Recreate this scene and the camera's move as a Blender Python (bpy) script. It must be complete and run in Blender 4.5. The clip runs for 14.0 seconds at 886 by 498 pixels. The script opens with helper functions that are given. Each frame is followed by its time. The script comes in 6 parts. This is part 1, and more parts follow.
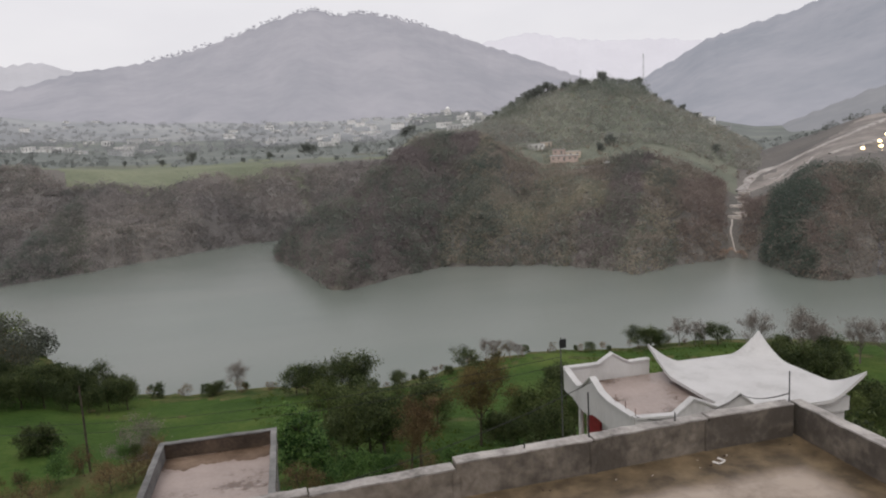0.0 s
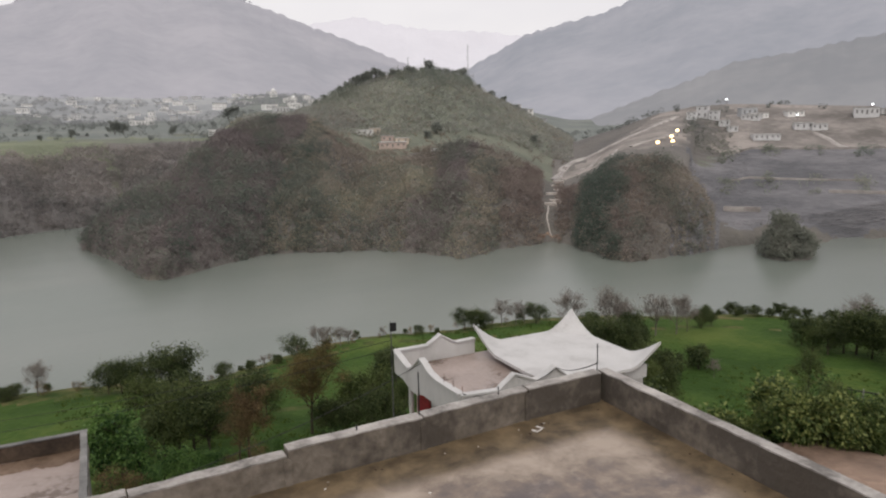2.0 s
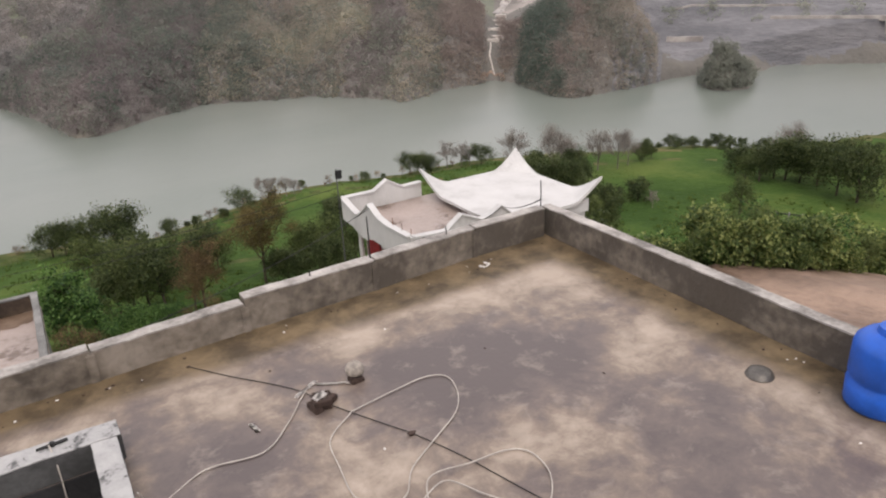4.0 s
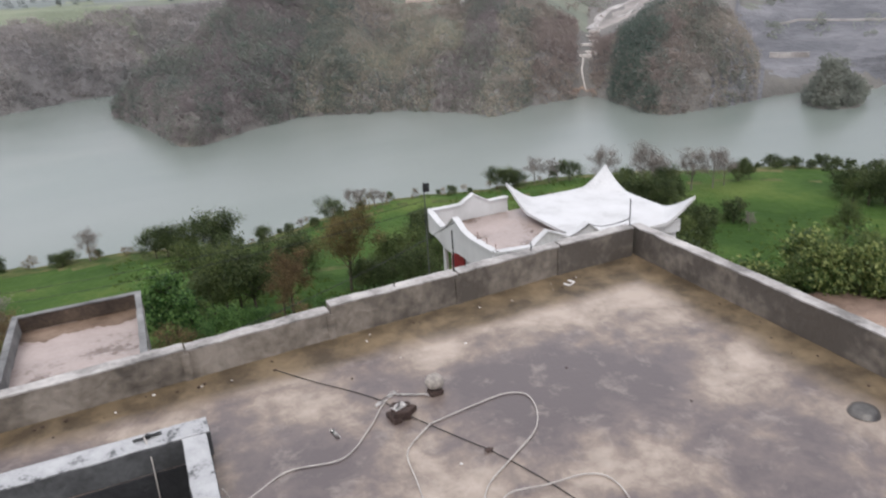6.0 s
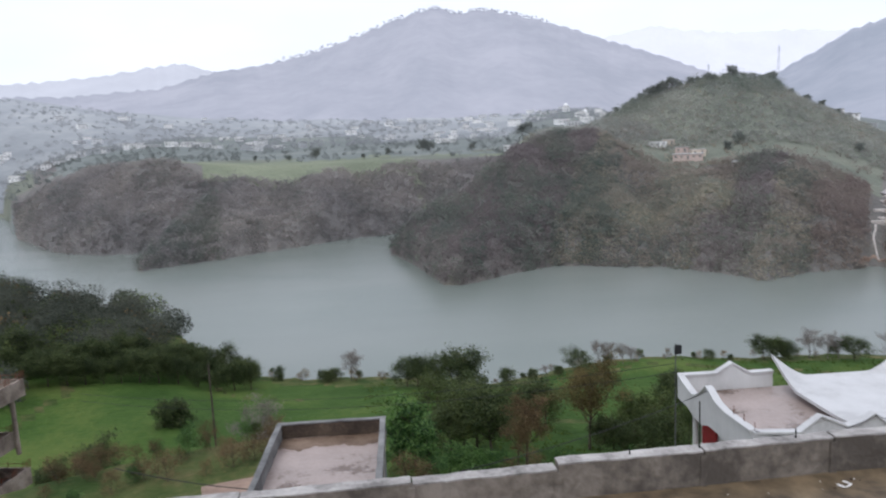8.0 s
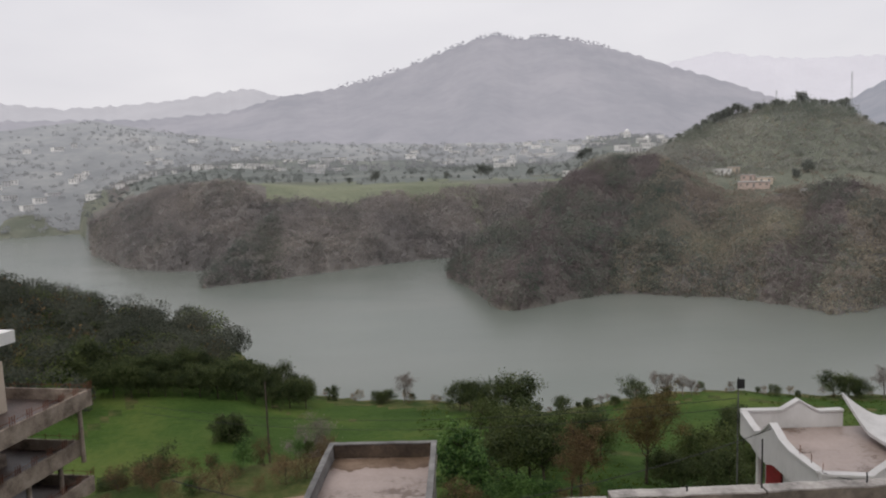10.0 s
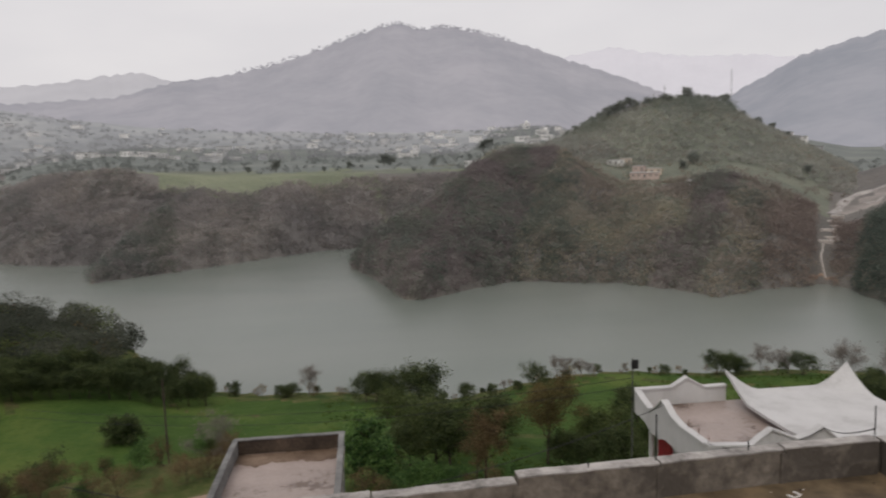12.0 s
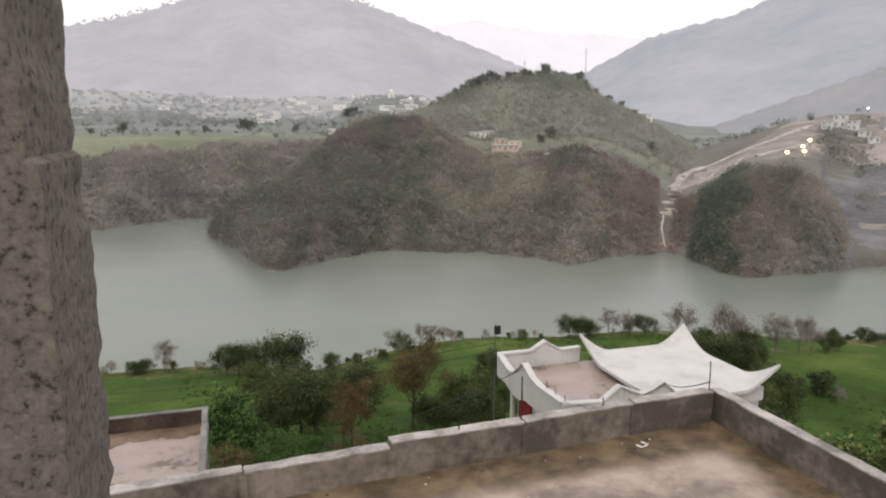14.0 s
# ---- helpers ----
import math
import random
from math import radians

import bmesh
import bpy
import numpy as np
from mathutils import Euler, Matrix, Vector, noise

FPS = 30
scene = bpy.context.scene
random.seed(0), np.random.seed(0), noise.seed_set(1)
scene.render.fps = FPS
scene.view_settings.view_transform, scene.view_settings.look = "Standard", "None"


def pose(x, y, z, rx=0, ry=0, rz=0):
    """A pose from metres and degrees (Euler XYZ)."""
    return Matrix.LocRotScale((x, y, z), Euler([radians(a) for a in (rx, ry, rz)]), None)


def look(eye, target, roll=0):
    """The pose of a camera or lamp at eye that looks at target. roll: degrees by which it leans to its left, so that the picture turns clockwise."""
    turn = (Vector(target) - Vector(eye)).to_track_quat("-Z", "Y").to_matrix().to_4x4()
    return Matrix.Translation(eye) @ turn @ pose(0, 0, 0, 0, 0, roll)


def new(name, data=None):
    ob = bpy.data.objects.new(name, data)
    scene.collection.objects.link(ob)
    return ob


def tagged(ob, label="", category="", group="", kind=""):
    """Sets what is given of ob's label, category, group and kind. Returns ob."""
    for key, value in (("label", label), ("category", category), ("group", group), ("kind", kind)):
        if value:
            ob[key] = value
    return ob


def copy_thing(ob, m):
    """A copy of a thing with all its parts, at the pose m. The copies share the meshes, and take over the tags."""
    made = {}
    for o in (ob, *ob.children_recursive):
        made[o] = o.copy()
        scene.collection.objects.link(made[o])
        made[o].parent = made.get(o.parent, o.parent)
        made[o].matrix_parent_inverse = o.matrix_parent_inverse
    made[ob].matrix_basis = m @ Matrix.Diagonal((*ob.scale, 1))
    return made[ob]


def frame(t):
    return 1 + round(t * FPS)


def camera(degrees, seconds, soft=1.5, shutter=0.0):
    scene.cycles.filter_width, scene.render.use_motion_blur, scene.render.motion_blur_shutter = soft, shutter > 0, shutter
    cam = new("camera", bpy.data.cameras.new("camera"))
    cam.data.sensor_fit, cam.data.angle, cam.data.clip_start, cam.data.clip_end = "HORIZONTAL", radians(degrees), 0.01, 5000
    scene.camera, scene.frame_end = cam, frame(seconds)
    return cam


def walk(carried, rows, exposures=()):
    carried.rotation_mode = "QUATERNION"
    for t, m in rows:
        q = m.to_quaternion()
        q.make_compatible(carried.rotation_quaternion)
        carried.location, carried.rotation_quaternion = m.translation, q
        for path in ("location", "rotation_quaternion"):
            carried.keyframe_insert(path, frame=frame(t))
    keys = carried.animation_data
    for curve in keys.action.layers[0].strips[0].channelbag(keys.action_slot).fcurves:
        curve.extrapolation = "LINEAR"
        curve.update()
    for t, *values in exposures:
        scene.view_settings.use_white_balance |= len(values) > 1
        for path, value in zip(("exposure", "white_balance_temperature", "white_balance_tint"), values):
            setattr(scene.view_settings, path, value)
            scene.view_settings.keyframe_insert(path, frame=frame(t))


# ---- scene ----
cam = camera(64.8, 14.0, soft=2.1, shutter=0.3)
# seconds, place, bearing to the right of the y axis, tilt up, lean
PATH = [
    (0.0, (0.120, 0.050, 5.165), 12.45, -8.74, -2.90),
    (0.5, (0.115, 0.040, 5.161), 13.39, -8.80, -2.37),
    (1.0, (0.110, 0.030, 5.157), 18.82, -8.51, -1.80),
    (1.5, (0.095, 0.010, 5.152), 22.82, -8.85, -1.82),
    (2.0, (0.080, -0.010, 5.148), 26.51, -10.37, -1.04),
    (2.5, (0.072, -0.035, 5.144), 27.95, -12.12, -1.53),
    (3.0, (0.063, -0.060, 5.140), 29.68, -19.39, -3.52),
    (3.2, (0.060, -0.060, 5.141), 30.92, -21.16, -3.05),
    (5.5, (0.060, -0.060, 5.148), 26.98, -24.21, -3.31),
    (6.0, (0.065, -0.052, 5.150), 23.29, -21.72, -3.31),
    (6.5, (0.070, -0.045, 5.158), 20.42, -16.79, -3.02),
    (7.0, (0.110, -0.038, 5.165), 16.94, -14.67, -2.58),
    (7.5, (0.140, -0.030, 5.172), 9.42, -12.29, -3.86),
    (8.0, (0.180, -0.025, 5.180), 3.08, -8.55, -2.60),
    (8.5, (0.200, -0.020, 5.180), 0.34, -7.73, -2.53),
    (11.0, (0.210, -0.030, 5.180), -1.72, -5.78, -1.76),
    (11.5, (0.200, -0.045, 5.173), 0.09, -7.42, -1.91),
    (12.0, (0.150, -0.060, 5.166), 6.39, -7.46, -1.58),
    (12.2, (0.094, -0.062, 5.163), 9.42, -7.77, -0.96),
    (12.4, (0.062, -0.064, 5.160), 11.01, -8.75, -0.81),
    (12.5, (0.040, -0.065, 5.161), 10.79, -9.56, -1.55),
    (13.0, (-0.011, -0.070, 5.167), 18.49, -10.38, 0.16),
    (13.5, (0.000, -0.070, 5.174), 19.16, -10.67, -0.64),
    (14.0, (0.006, -0.070, 5.180), 17.57, -10.09, 0.18),]


def aim(e, az, el, lean):
    a, b = radians(az), radians(el)
    way = Vector((math.sin(a) * math.cos(b), math.cos(a) * math.cos(b), math.sin(b)))
    return look(e, Vector(e) + way, lean)


walk(cam, [(t, aim(e, az, el, lean)) for t, e, az, el, lean in PATH],
     exposures=[(0, 0.17, 6600, 10), (1.5, 0.22, 6700, 10), (2.5, 0.44, 6850, 10), (3.0, 0.7, 6900, 14), (3.2, 0.74, 6900, 14), (5.5, 0.92, 6380, 10), (6.5, 0.92, 6020, 10), (7.5, 0.87, 5940, 9), (8.0, 0.57, 5860, 9), (8.5, 0.38, 6150, 9), (11.0, 0.06, 6650, 11), (12.2, 0.02, 6750, 10), (12.55, 0.06, 6750, 10), (13.0, 0.41, 6800, 10), (14.0, 0.59, 6850, 10)])

# ---- sky and light: a dull, rainy evening under an even overcast ----
SUN_EL, SUN_AZ = radians(52), radians(205)
world = bpy.data.worlds.new("overcast_sky")
scene.world = world
world.use_nodes = True
wn, wl = world.node_tree.nodes, world.node_tree.links
wn.clear()
sky = wn.new("ShaderNodeTexSky")
sky.sky_type, sky.sun_disc, sky.sun_elevation, sky.sun_rotation = "NISHITA", False, SUN_EL, SUN_AZ
sky.dust_density, sky.air_density = 6.0, 1.5
scaled = wn.new("ShaderNodeVectorMath")
scaled.operation = "SCALE"
scaled.inputs["Scale"].default_value = 0.07
coord = wn.new("ShaderNodeTexCoord")
stretch = wn.new("ShaderNodeMapping")
stretch.inputs["Scale"].default_value = (1.0, 1.0, 3.0)
cloud = wn.new("ShaderNodeTexNoise")
cloud.inputs["Scale"].default_value, cloud.inputs["Detail"].default_value = 2.2, 5.0
ramp = wn.new("ShaderNodeValToRGB")
ramp.color_ramp.elements[0].position, ramp.color_ramp.elements[0].color = 0.3, (0.70, 0.695, 0.745, 1)
ramp.color_ramp.elements[1].position, ramp.color_ramp.elements[1].color = 0.72, (0.82, 0.81, 0.845, 1)
mixed = wn.new("ShaderNodeMix")
mixed.data_type = "RGBA"
mixed.inputs["Factor"].default_value = 0.9
back = wn.new("ShaderNodeBackground")
back.inputs["Strength"].default_value = 1.0
wout = wn.new("ShaderNodeOutputWorld")
wl.new(sky.outputs["Color"], scaled.inputs[0])
wl.new(coord.outputs["Generated"], stretch.inputs["Vector"])
wl.new(stretch.outputs["Vector"], cloud.inputs["Vector"])
wl.new(cloud.outputs["Fac"], ramp.inputs["Fac"])
wl.new(scaled.outputs["Vector"], mixed.inputs["A"])
wl.new(ramp.outputs["Color"], mixed.inputs["B"])
wl.new(mixed.outputs["Result"], back.inputs["Color"])
wl.new(back.outputs["Background"], wout.inputs["Surface"])

sun = new("sun", bpy.data.lights.new("sun", "SUN"))
sun.data.energy, sun.data.angle, sun.data.color = 0.8, radians(25), (1.0, 0.97, 0.93)
sun.matrix_world = look((0, 0, 60), (-math.sin(SUN_AZ) * math.cos(SUN_EL), -math.cos(SUN_AZ) * math.cos(SUN_EL), 60 - math.sin(SUN_EL)))


# ---- materials ----
def surface(name, dark, light, scale=1.0, rough=0.8, rough_low=None, bump=0.3, fine=12.0, third=None, third_at=0.6,
            metal=0.0, island=0.0, spec=0.4, glow=None, stretch_z=1.0, objects=0.0, leafy=0.0, mist=None):
    """A rough surface mottled at two scales, between two or three colours, with a fine relief."""
    mat = bpy.data.materials.new(name)
    mat.use_nodes = True
    n, l = mat.node_tree.nodes, mat.node_tree.links
    bsdf = n["Principled BSDF"]
    bsdf.inputs["Metallic"].default_value = metal
    bsdf.inputs["Specular IOR Level"].default_value = spec
    geo = n.new("ShaderNodeNewGeometry")
    mp = n.new("ShaderNodeMapping")
    mp.inputs["Scale"].default_value = (1, 1, stretch_z)
    l.new(geo.outputs["Position"], mp.inputs["Vector"])
    big = n.new("ShaderNodeTexNoise")
    big.inputs["Scale"].default_value, big.inputs["Detail"].default_value, big.inputs["Roughness"].default_value = scale, 6.0, 0.6
    small = n.new("ShaderNodeTexNoise")
    small.inputs["Scale"].default_value, small.inputs["Detail"].default_value = scale * fine, 4.0
    for tex in (big, small):
        l.new(mp.outputs["Vector"], tex.inputs["Vector"])
    blend = n.new("ShaderNodeMath")
    blend.operation = "MULTIPLY_ADD"
    blend.inputs[1].default_value = 0.35
    l.new(small.outputs["Fac"], blend.inputs[0])
    half = n.new("ShaderNodeMath")
    half.operation = "MULTIPLY_ADD"
    half.inputs[1].default_value, half.inputs[2].default_value = 1.3, -0.33
    l.new(big.outputs["Fac"], half.inputs[0])
    l.new(half.outputs[0], blend.inputs[2])
    fac = blend.outputs[0]
    if island or objects:
        add = n.new("ShaderNodeMath")
        add.operation = "MULTIPLY_ADD"
        add.inputs[1].default_value = island or objects
        if island:
            l.new(geo.outputs["Random Per Island"], add.inputs[0])
        else:
            info = n.new("ShaderNodeObjectInfo")
            l.new(info.outputs["Random"], add.inputs[0])
        shift = n.new("ShaderNodeMath")
        shift.inputs[1].default_value = -(island or objects) / 2
        l.new(fac, shift.inputs[0])
        l.new(shift.outputs[0], add.inputs[2])
        fac = add.outputs[0]
    col = n.new("ShaderNodeValToRGB")
    e = col.color_ramp.elements
    e[0].position, e[0].color = 0.3, (*dark, 1)
    e[1].position, e[1].color = 0.72, (*light, 1)
    if third:
        k = e.new(third_at)
        k.color = (*third, 1)
    l.new(fac, col.inputs["Fac"])
    l.new(col.outputs["Color"], bsdf.inputs["Base Color"])
    if rough_low is None:
        bsdf.inputs["Roughness"].default_value = rough
    else:
        rr = n.new("ShaderNodeMapRange")
        rr.inputs["From Min"].default_value, rr.inputs["From Max"].default_value = 0.35, 0.65
        rr.inputs["To Min"].default_value, rr.inputs["To Max"].default_value = rough_low, rough
        l.new(big.outputs["Fac"], rr.inputs["Value"])
        l.new(rr.outputs["Result"], bsdf.inputs["Roughness"])
    if bump:
        bm_ = n.new("ShaderNodeBump")
        bm_.inputs["Strength"].default_value = bump
        bm_.inputs["Distance"].default_value = 0.15 / scale
        l.new(blend.outputs[0], bm_.inputs["Height"])
        l.new(bm_.outputs["Normal"], bsdf.inputs["Normal"])
    if leafy:
        # thin leaves let light through
        thin = n.new("ShaderNodeBsdfTranslucent")
        l.new(col.outputs["Color"], thin.inputs["Color"])
        mx = n.new("ShaderNodeMixShader")
        mx.inputs["Fac"].default_value = leafy
        l.new(bsdf.outputs["BSDF"], mx.inputs[1])
        l.new(thin.outputs["BSDF"], mx.inputs[2])
        l.new(mx.outputs["Shader"], n["Material Output"].inputs["Surface"])
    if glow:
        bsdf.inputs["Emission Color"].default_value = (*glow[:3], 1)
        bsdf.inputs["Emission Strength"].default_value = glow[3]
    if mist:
        # paints haze: backdrop emission grows with distance from the house; distance and strength, twice
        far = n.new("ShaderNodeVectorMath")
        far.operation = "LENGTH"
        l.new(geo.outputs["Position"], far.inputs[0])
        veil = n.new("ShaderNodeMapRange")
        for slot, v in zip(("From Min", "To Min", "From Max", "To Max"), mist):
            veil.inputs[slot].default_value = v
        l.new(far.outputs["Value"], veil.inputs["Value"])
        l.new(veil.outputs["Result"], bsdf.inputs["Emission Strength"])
    return mat


def plain(name, colour, rough=0.6, metal=0.0, glow=0.0, scale=6.0, vary=0.25, bump=0.1):
    d = tuple(c * (1 - vary) for c in colour)
    g = (*colour, glow) if glow else None
    return surface(name, d, tuple(min(0.9, c * (1 + vary * 0.6)) for c in colour), scale, rough, bump=bump, metal=metal, glow=g)


M = {}
M["grass"] = surface("grass", (0.031, 0.063, 0.013), (0.092, 0.126, 0.031), 0.045, 0.95, bump=0.5, fine=22, third=(0.052, 0.093, 0.02), third_at=0.5, spec=0.1)
M["rough_grass"] = surface("rough_grass", (0.035, 0.06, 0.015), (0.15, 0.125, 0.06), 0.25, 0.95, bump=0.6, fine=14, third=(0.075, 0.09, 0.03), third_at=0.5, spec=0.1)
# far soil, meadow and village land: base colours lifted and greyed for haze
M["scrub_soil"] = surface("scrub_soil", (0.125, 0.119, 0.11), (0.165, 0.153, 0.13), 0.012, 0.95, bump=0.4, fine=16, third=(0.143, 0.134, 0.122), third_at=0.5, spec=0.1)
# paler soil: haze painted on the far bluffs; also the road's hillside
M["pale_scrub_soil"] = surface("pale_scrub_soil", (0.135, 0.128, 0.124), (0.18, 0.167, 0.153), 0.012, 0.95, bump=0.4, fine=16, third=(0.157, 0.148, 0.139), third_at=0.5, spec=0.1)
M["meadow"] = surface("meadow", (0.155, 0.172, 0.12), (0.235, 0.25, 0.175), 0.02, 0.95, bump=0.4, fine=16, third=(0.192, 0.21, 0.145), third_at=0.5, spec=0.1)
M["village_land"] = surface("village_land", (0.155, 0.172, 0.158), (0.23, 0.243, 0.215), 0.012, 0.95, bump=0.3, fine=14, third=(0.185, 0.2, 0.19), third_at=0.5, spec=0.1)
M["quarry"] = surface("quarry_stone", (0.11, 0.11, 0.117), (0.22, 0.213, 0.22), 0.02, 0.9, bump=0.8, fine=10, third=(0.158, 0.155, 0.163), third_at=0.5, stretch_z=6.0, spec=0.2)
M["dirt"] = surface("dirt", (0.13, 0.085, 0.062), (0.31, 0.215, 0.16), 0.3, 0.8, rough_low=0.5, bump=0.6, fine=10, third=(0.215, 0.146, 0.108), third_at=0.5)
M["mud"] = surface("mud", (0.10, 0.08, 0.06), (0.2, 0.16, 0.12), 0.05, 0.9)
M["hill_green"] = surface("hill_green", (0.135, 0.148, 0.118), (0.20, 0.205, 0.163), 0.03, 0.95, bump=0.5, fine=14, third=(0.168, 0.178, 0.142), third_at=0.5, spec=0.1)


def water_material():
    mat = bpy.data.materials.new("lake_water")
    mat.use_nodes = True
    n, l = mat.node_tree.nodes, mat.node_tree.links
    b = n["Principled BSDF"]
    b.inputs["Roughness"].default_value = 0.24
    b.inputs["IOR"].default_value = 1.33
    geo = n.new("ShaderNodeNewGeometry")
    mp = n.new("ShaderNodeMapping")
    mp.inputs["Scale"].default_value = (0.5, 1.0, 1.0)
    mp.inputs["Rotation"].default_value = (0, 0, radians(20))
    l.new(geo.outputs["Position"], mp.inputs["Vector"])
    broad = n.new("ShaderNodeTexNoise")
    broad.inputs["Scale"].default_value, broad.inputs["Detail"].default_value = 0.012, 3.0
    ripple = n.new("ShaderNodeTexNoise")
    ripple.inputs["Scale"].default_value, ripple.inputs["Detail"].default_value = 0.9, 4.0
    for k in (broad, ripple):
        l.new(mp.outputs["Vector"], k.inputs["Vector"])
    col = n.new("ShaderNodeValToRGB")
    col.color_ramp.elements[0].position, col.color_ramp.elements[0].color = 0.35, (0.15, 0.172, 0.15, 1)
    col.color_ramp.elements[1].position, col.color_ramp.elements[1].color = 0.65, (0.185, 0.20, 0.178, 1)
    l.new(broad.outputs["Fac"], col.inputs["Fac"])
    l.new(col.outputs["Color"], b.inputs["Base Color"])
    bump = n.new("ShaderNodeBump")
    bump.inputs["Strength"].default_value, bump.inputs["Distance"].default_value = 0.35, 0.25
    l.new(ripple.outputs["Fac"], bump.inputs["Height"])
    l.new(bump.outputs["Normal"], b.inputs["Normal"])
    return mat


M["water"] = water_material()
# backdrop mountains: their emission paints in the rain haze, stronger farther off
M["mountain"] = surface("hazy_mountain_forest", (0.10, 0.105, 0.115), (0.17, 0.165, 0.175), 0.004, 1.0, bump=0.06, fine=9, glow=(0.595, 0.585, 0.66, 0.38), spec=0.0)
M["mountain_near"] = surface("hazy_mountain_forest_right", (0.09, 0.10, 0.105), (0.16, 0.16, 0.165), 0.004, 1.0, bump=0.06, fine=9, glow=(0.565, 0.575, 0.68, 0.35), spec=0.0)
M["mountain_far"] = surface("hazy_mountain_distant", (0.22, 0.22, 0.23), (0.26, 0.26, 0.27), 0.004, 1.0, bump=0.2, fine=9, glow=(0.66, 0.64, 0.71, 0.62), spec=0.0)
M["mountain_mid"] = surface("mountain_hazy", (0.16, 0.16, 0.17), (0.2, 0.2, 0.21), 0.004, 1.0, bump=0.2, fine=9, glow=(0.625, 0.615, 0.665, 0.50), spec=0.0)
# foothill land and trees carry painted haze as emission, set by mist
M["foothill"] = surface("hazy_foothill_fields", (0.045, 0.054, 0.05), (0.145, 0.15, 0.134), 0.011, 1.0, bump=0.05, fine=9, third=(0.085, 0.094, 0.087), third_at=0.5, glow=(0.59, 0.585, 0.64, 0.2), mist=(900, 0.22, 1480, 0.42), spec=0.0)
M["foothill_leaf"] = surface("hazy_foothill_wood", (0.135, 0.147, 0.138), (0.20, 0.208, 0.195), 0.02, 1.0, bump=0, island=0.1, glow=(0.59, 0.585, 0.64, 0.2), mist=(900, 0.275, 1480, 0.435), spec=0.0, leafy=0.5)
M["works"] = surface("worked_ground", (0.14, 0.128, 0.118), (0.34, 0.305, 0.28), 0.025, 0.9, bump=0.4, fine=10, third=(0.225, 0.205, 0.19), third_at=0.5, spec=0.1)
# the spur's glow is painted haze too, weaker because it is nearer
M["spur"] = surface("hazy_spur_forest", (0.09, 0.095, 0.10), (0.15, 0.15, 0.15), 0.004, 1.0, bump=0.06, fine=9, glow=(0.55, 0.555, 0.61, 0.27), spec=0.0)
# leaves of distant growth, down to the village trees: haze lightens their base colours
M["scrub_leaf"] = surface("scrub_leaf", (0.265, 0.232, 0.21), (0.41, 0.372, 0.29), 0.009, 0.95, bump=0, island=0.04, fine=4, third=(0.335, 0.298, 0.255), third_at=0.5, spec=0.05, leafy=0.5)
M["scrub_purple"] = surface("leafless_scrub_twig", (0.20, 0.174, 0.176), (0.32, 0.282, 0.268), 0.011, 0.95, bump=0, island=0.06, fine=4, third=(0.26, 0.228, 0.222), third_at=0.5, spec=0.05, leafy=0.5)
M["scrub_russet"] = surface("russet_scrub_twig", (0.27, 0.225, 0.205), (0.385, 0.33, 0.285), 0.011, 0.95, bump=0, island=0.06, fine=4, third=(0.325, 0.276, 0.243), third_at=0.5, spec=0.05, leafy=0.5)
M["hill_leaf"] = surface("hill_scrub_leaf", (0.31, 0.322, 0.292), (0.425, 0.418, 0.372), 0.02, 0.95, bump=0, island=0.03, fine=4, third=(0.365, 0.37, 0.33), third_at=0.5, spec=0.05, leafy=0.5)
# paler twin of the scrub, with the far bluffs' haze in its colour
M["scrub_pale"] = surface("far_hazy_scrub_leaf", (0.28, 0.262, 0.256), (0.40, 0.366, 0.336), 0.012, 0.95, bump=0, island=0.05, fine=4, third=(0.338, 0.312, 0.297), third_at=0.5, spec=0.05, leafy=0.5)
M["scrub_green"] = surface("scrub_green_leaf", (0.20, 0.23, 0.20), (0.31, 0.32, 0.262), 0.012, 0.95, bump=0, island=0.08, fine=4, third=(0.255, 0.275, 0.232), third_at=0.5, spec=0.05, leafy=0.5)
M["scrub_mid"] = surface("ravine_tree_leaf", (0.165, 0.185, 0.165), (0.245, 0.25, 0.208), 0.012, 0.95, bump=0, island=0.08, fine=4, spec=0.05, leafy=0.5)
# ravine trees of the far bluffs, paled for haze in the same way
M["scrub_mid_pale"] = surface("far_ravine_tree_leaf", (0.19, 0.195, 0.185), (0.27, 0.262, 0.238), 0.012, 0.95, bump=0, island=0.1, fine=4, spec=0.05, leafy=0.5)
M["spur_leaf"] = surface("spur_tree_leaf", (0.05, 0.056, 0.043), (0.12, 0.122, 0.09), 0.08, 0.8, bump=0, island=0.2, third=(0.095, 0.106, 0.082), third_at=0.5, spec=0.1, leafy=0.4)
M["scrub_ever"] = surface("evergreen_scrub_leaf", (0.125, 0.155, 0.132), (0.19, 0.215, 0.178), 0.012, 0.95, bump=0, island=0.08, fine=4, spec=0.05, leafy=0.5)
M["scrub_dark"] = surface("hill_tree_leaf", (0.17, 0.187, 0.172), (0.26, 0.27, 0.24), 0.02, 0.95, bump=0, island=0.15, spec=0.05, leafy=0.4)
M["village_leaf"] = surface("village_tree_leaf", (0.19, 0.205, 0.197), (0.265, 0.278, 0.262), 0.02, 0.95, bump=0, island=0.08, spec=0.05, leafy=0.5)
M["leaf_dark"] = surface("leaf_dark", (0.034, 0.05, 0.02), (0.10, 0.122, 0.046), 0.3, 0.6, bump=0, island=0.5, third=(0.062, 0.083, 0.031), third_at=0.5, spec=0.2, leafy=0.4)
M["leaf_mid"] = surface("leaf_olive", (0.046, 0.066, 0.022), (0.148, 0.175, 0.06), 0.3, 0.65, bump=0, island=0.4, third=(0.088, 0.115, 0.039), third_at=0.5, spec=0.2, leafy=0.42)
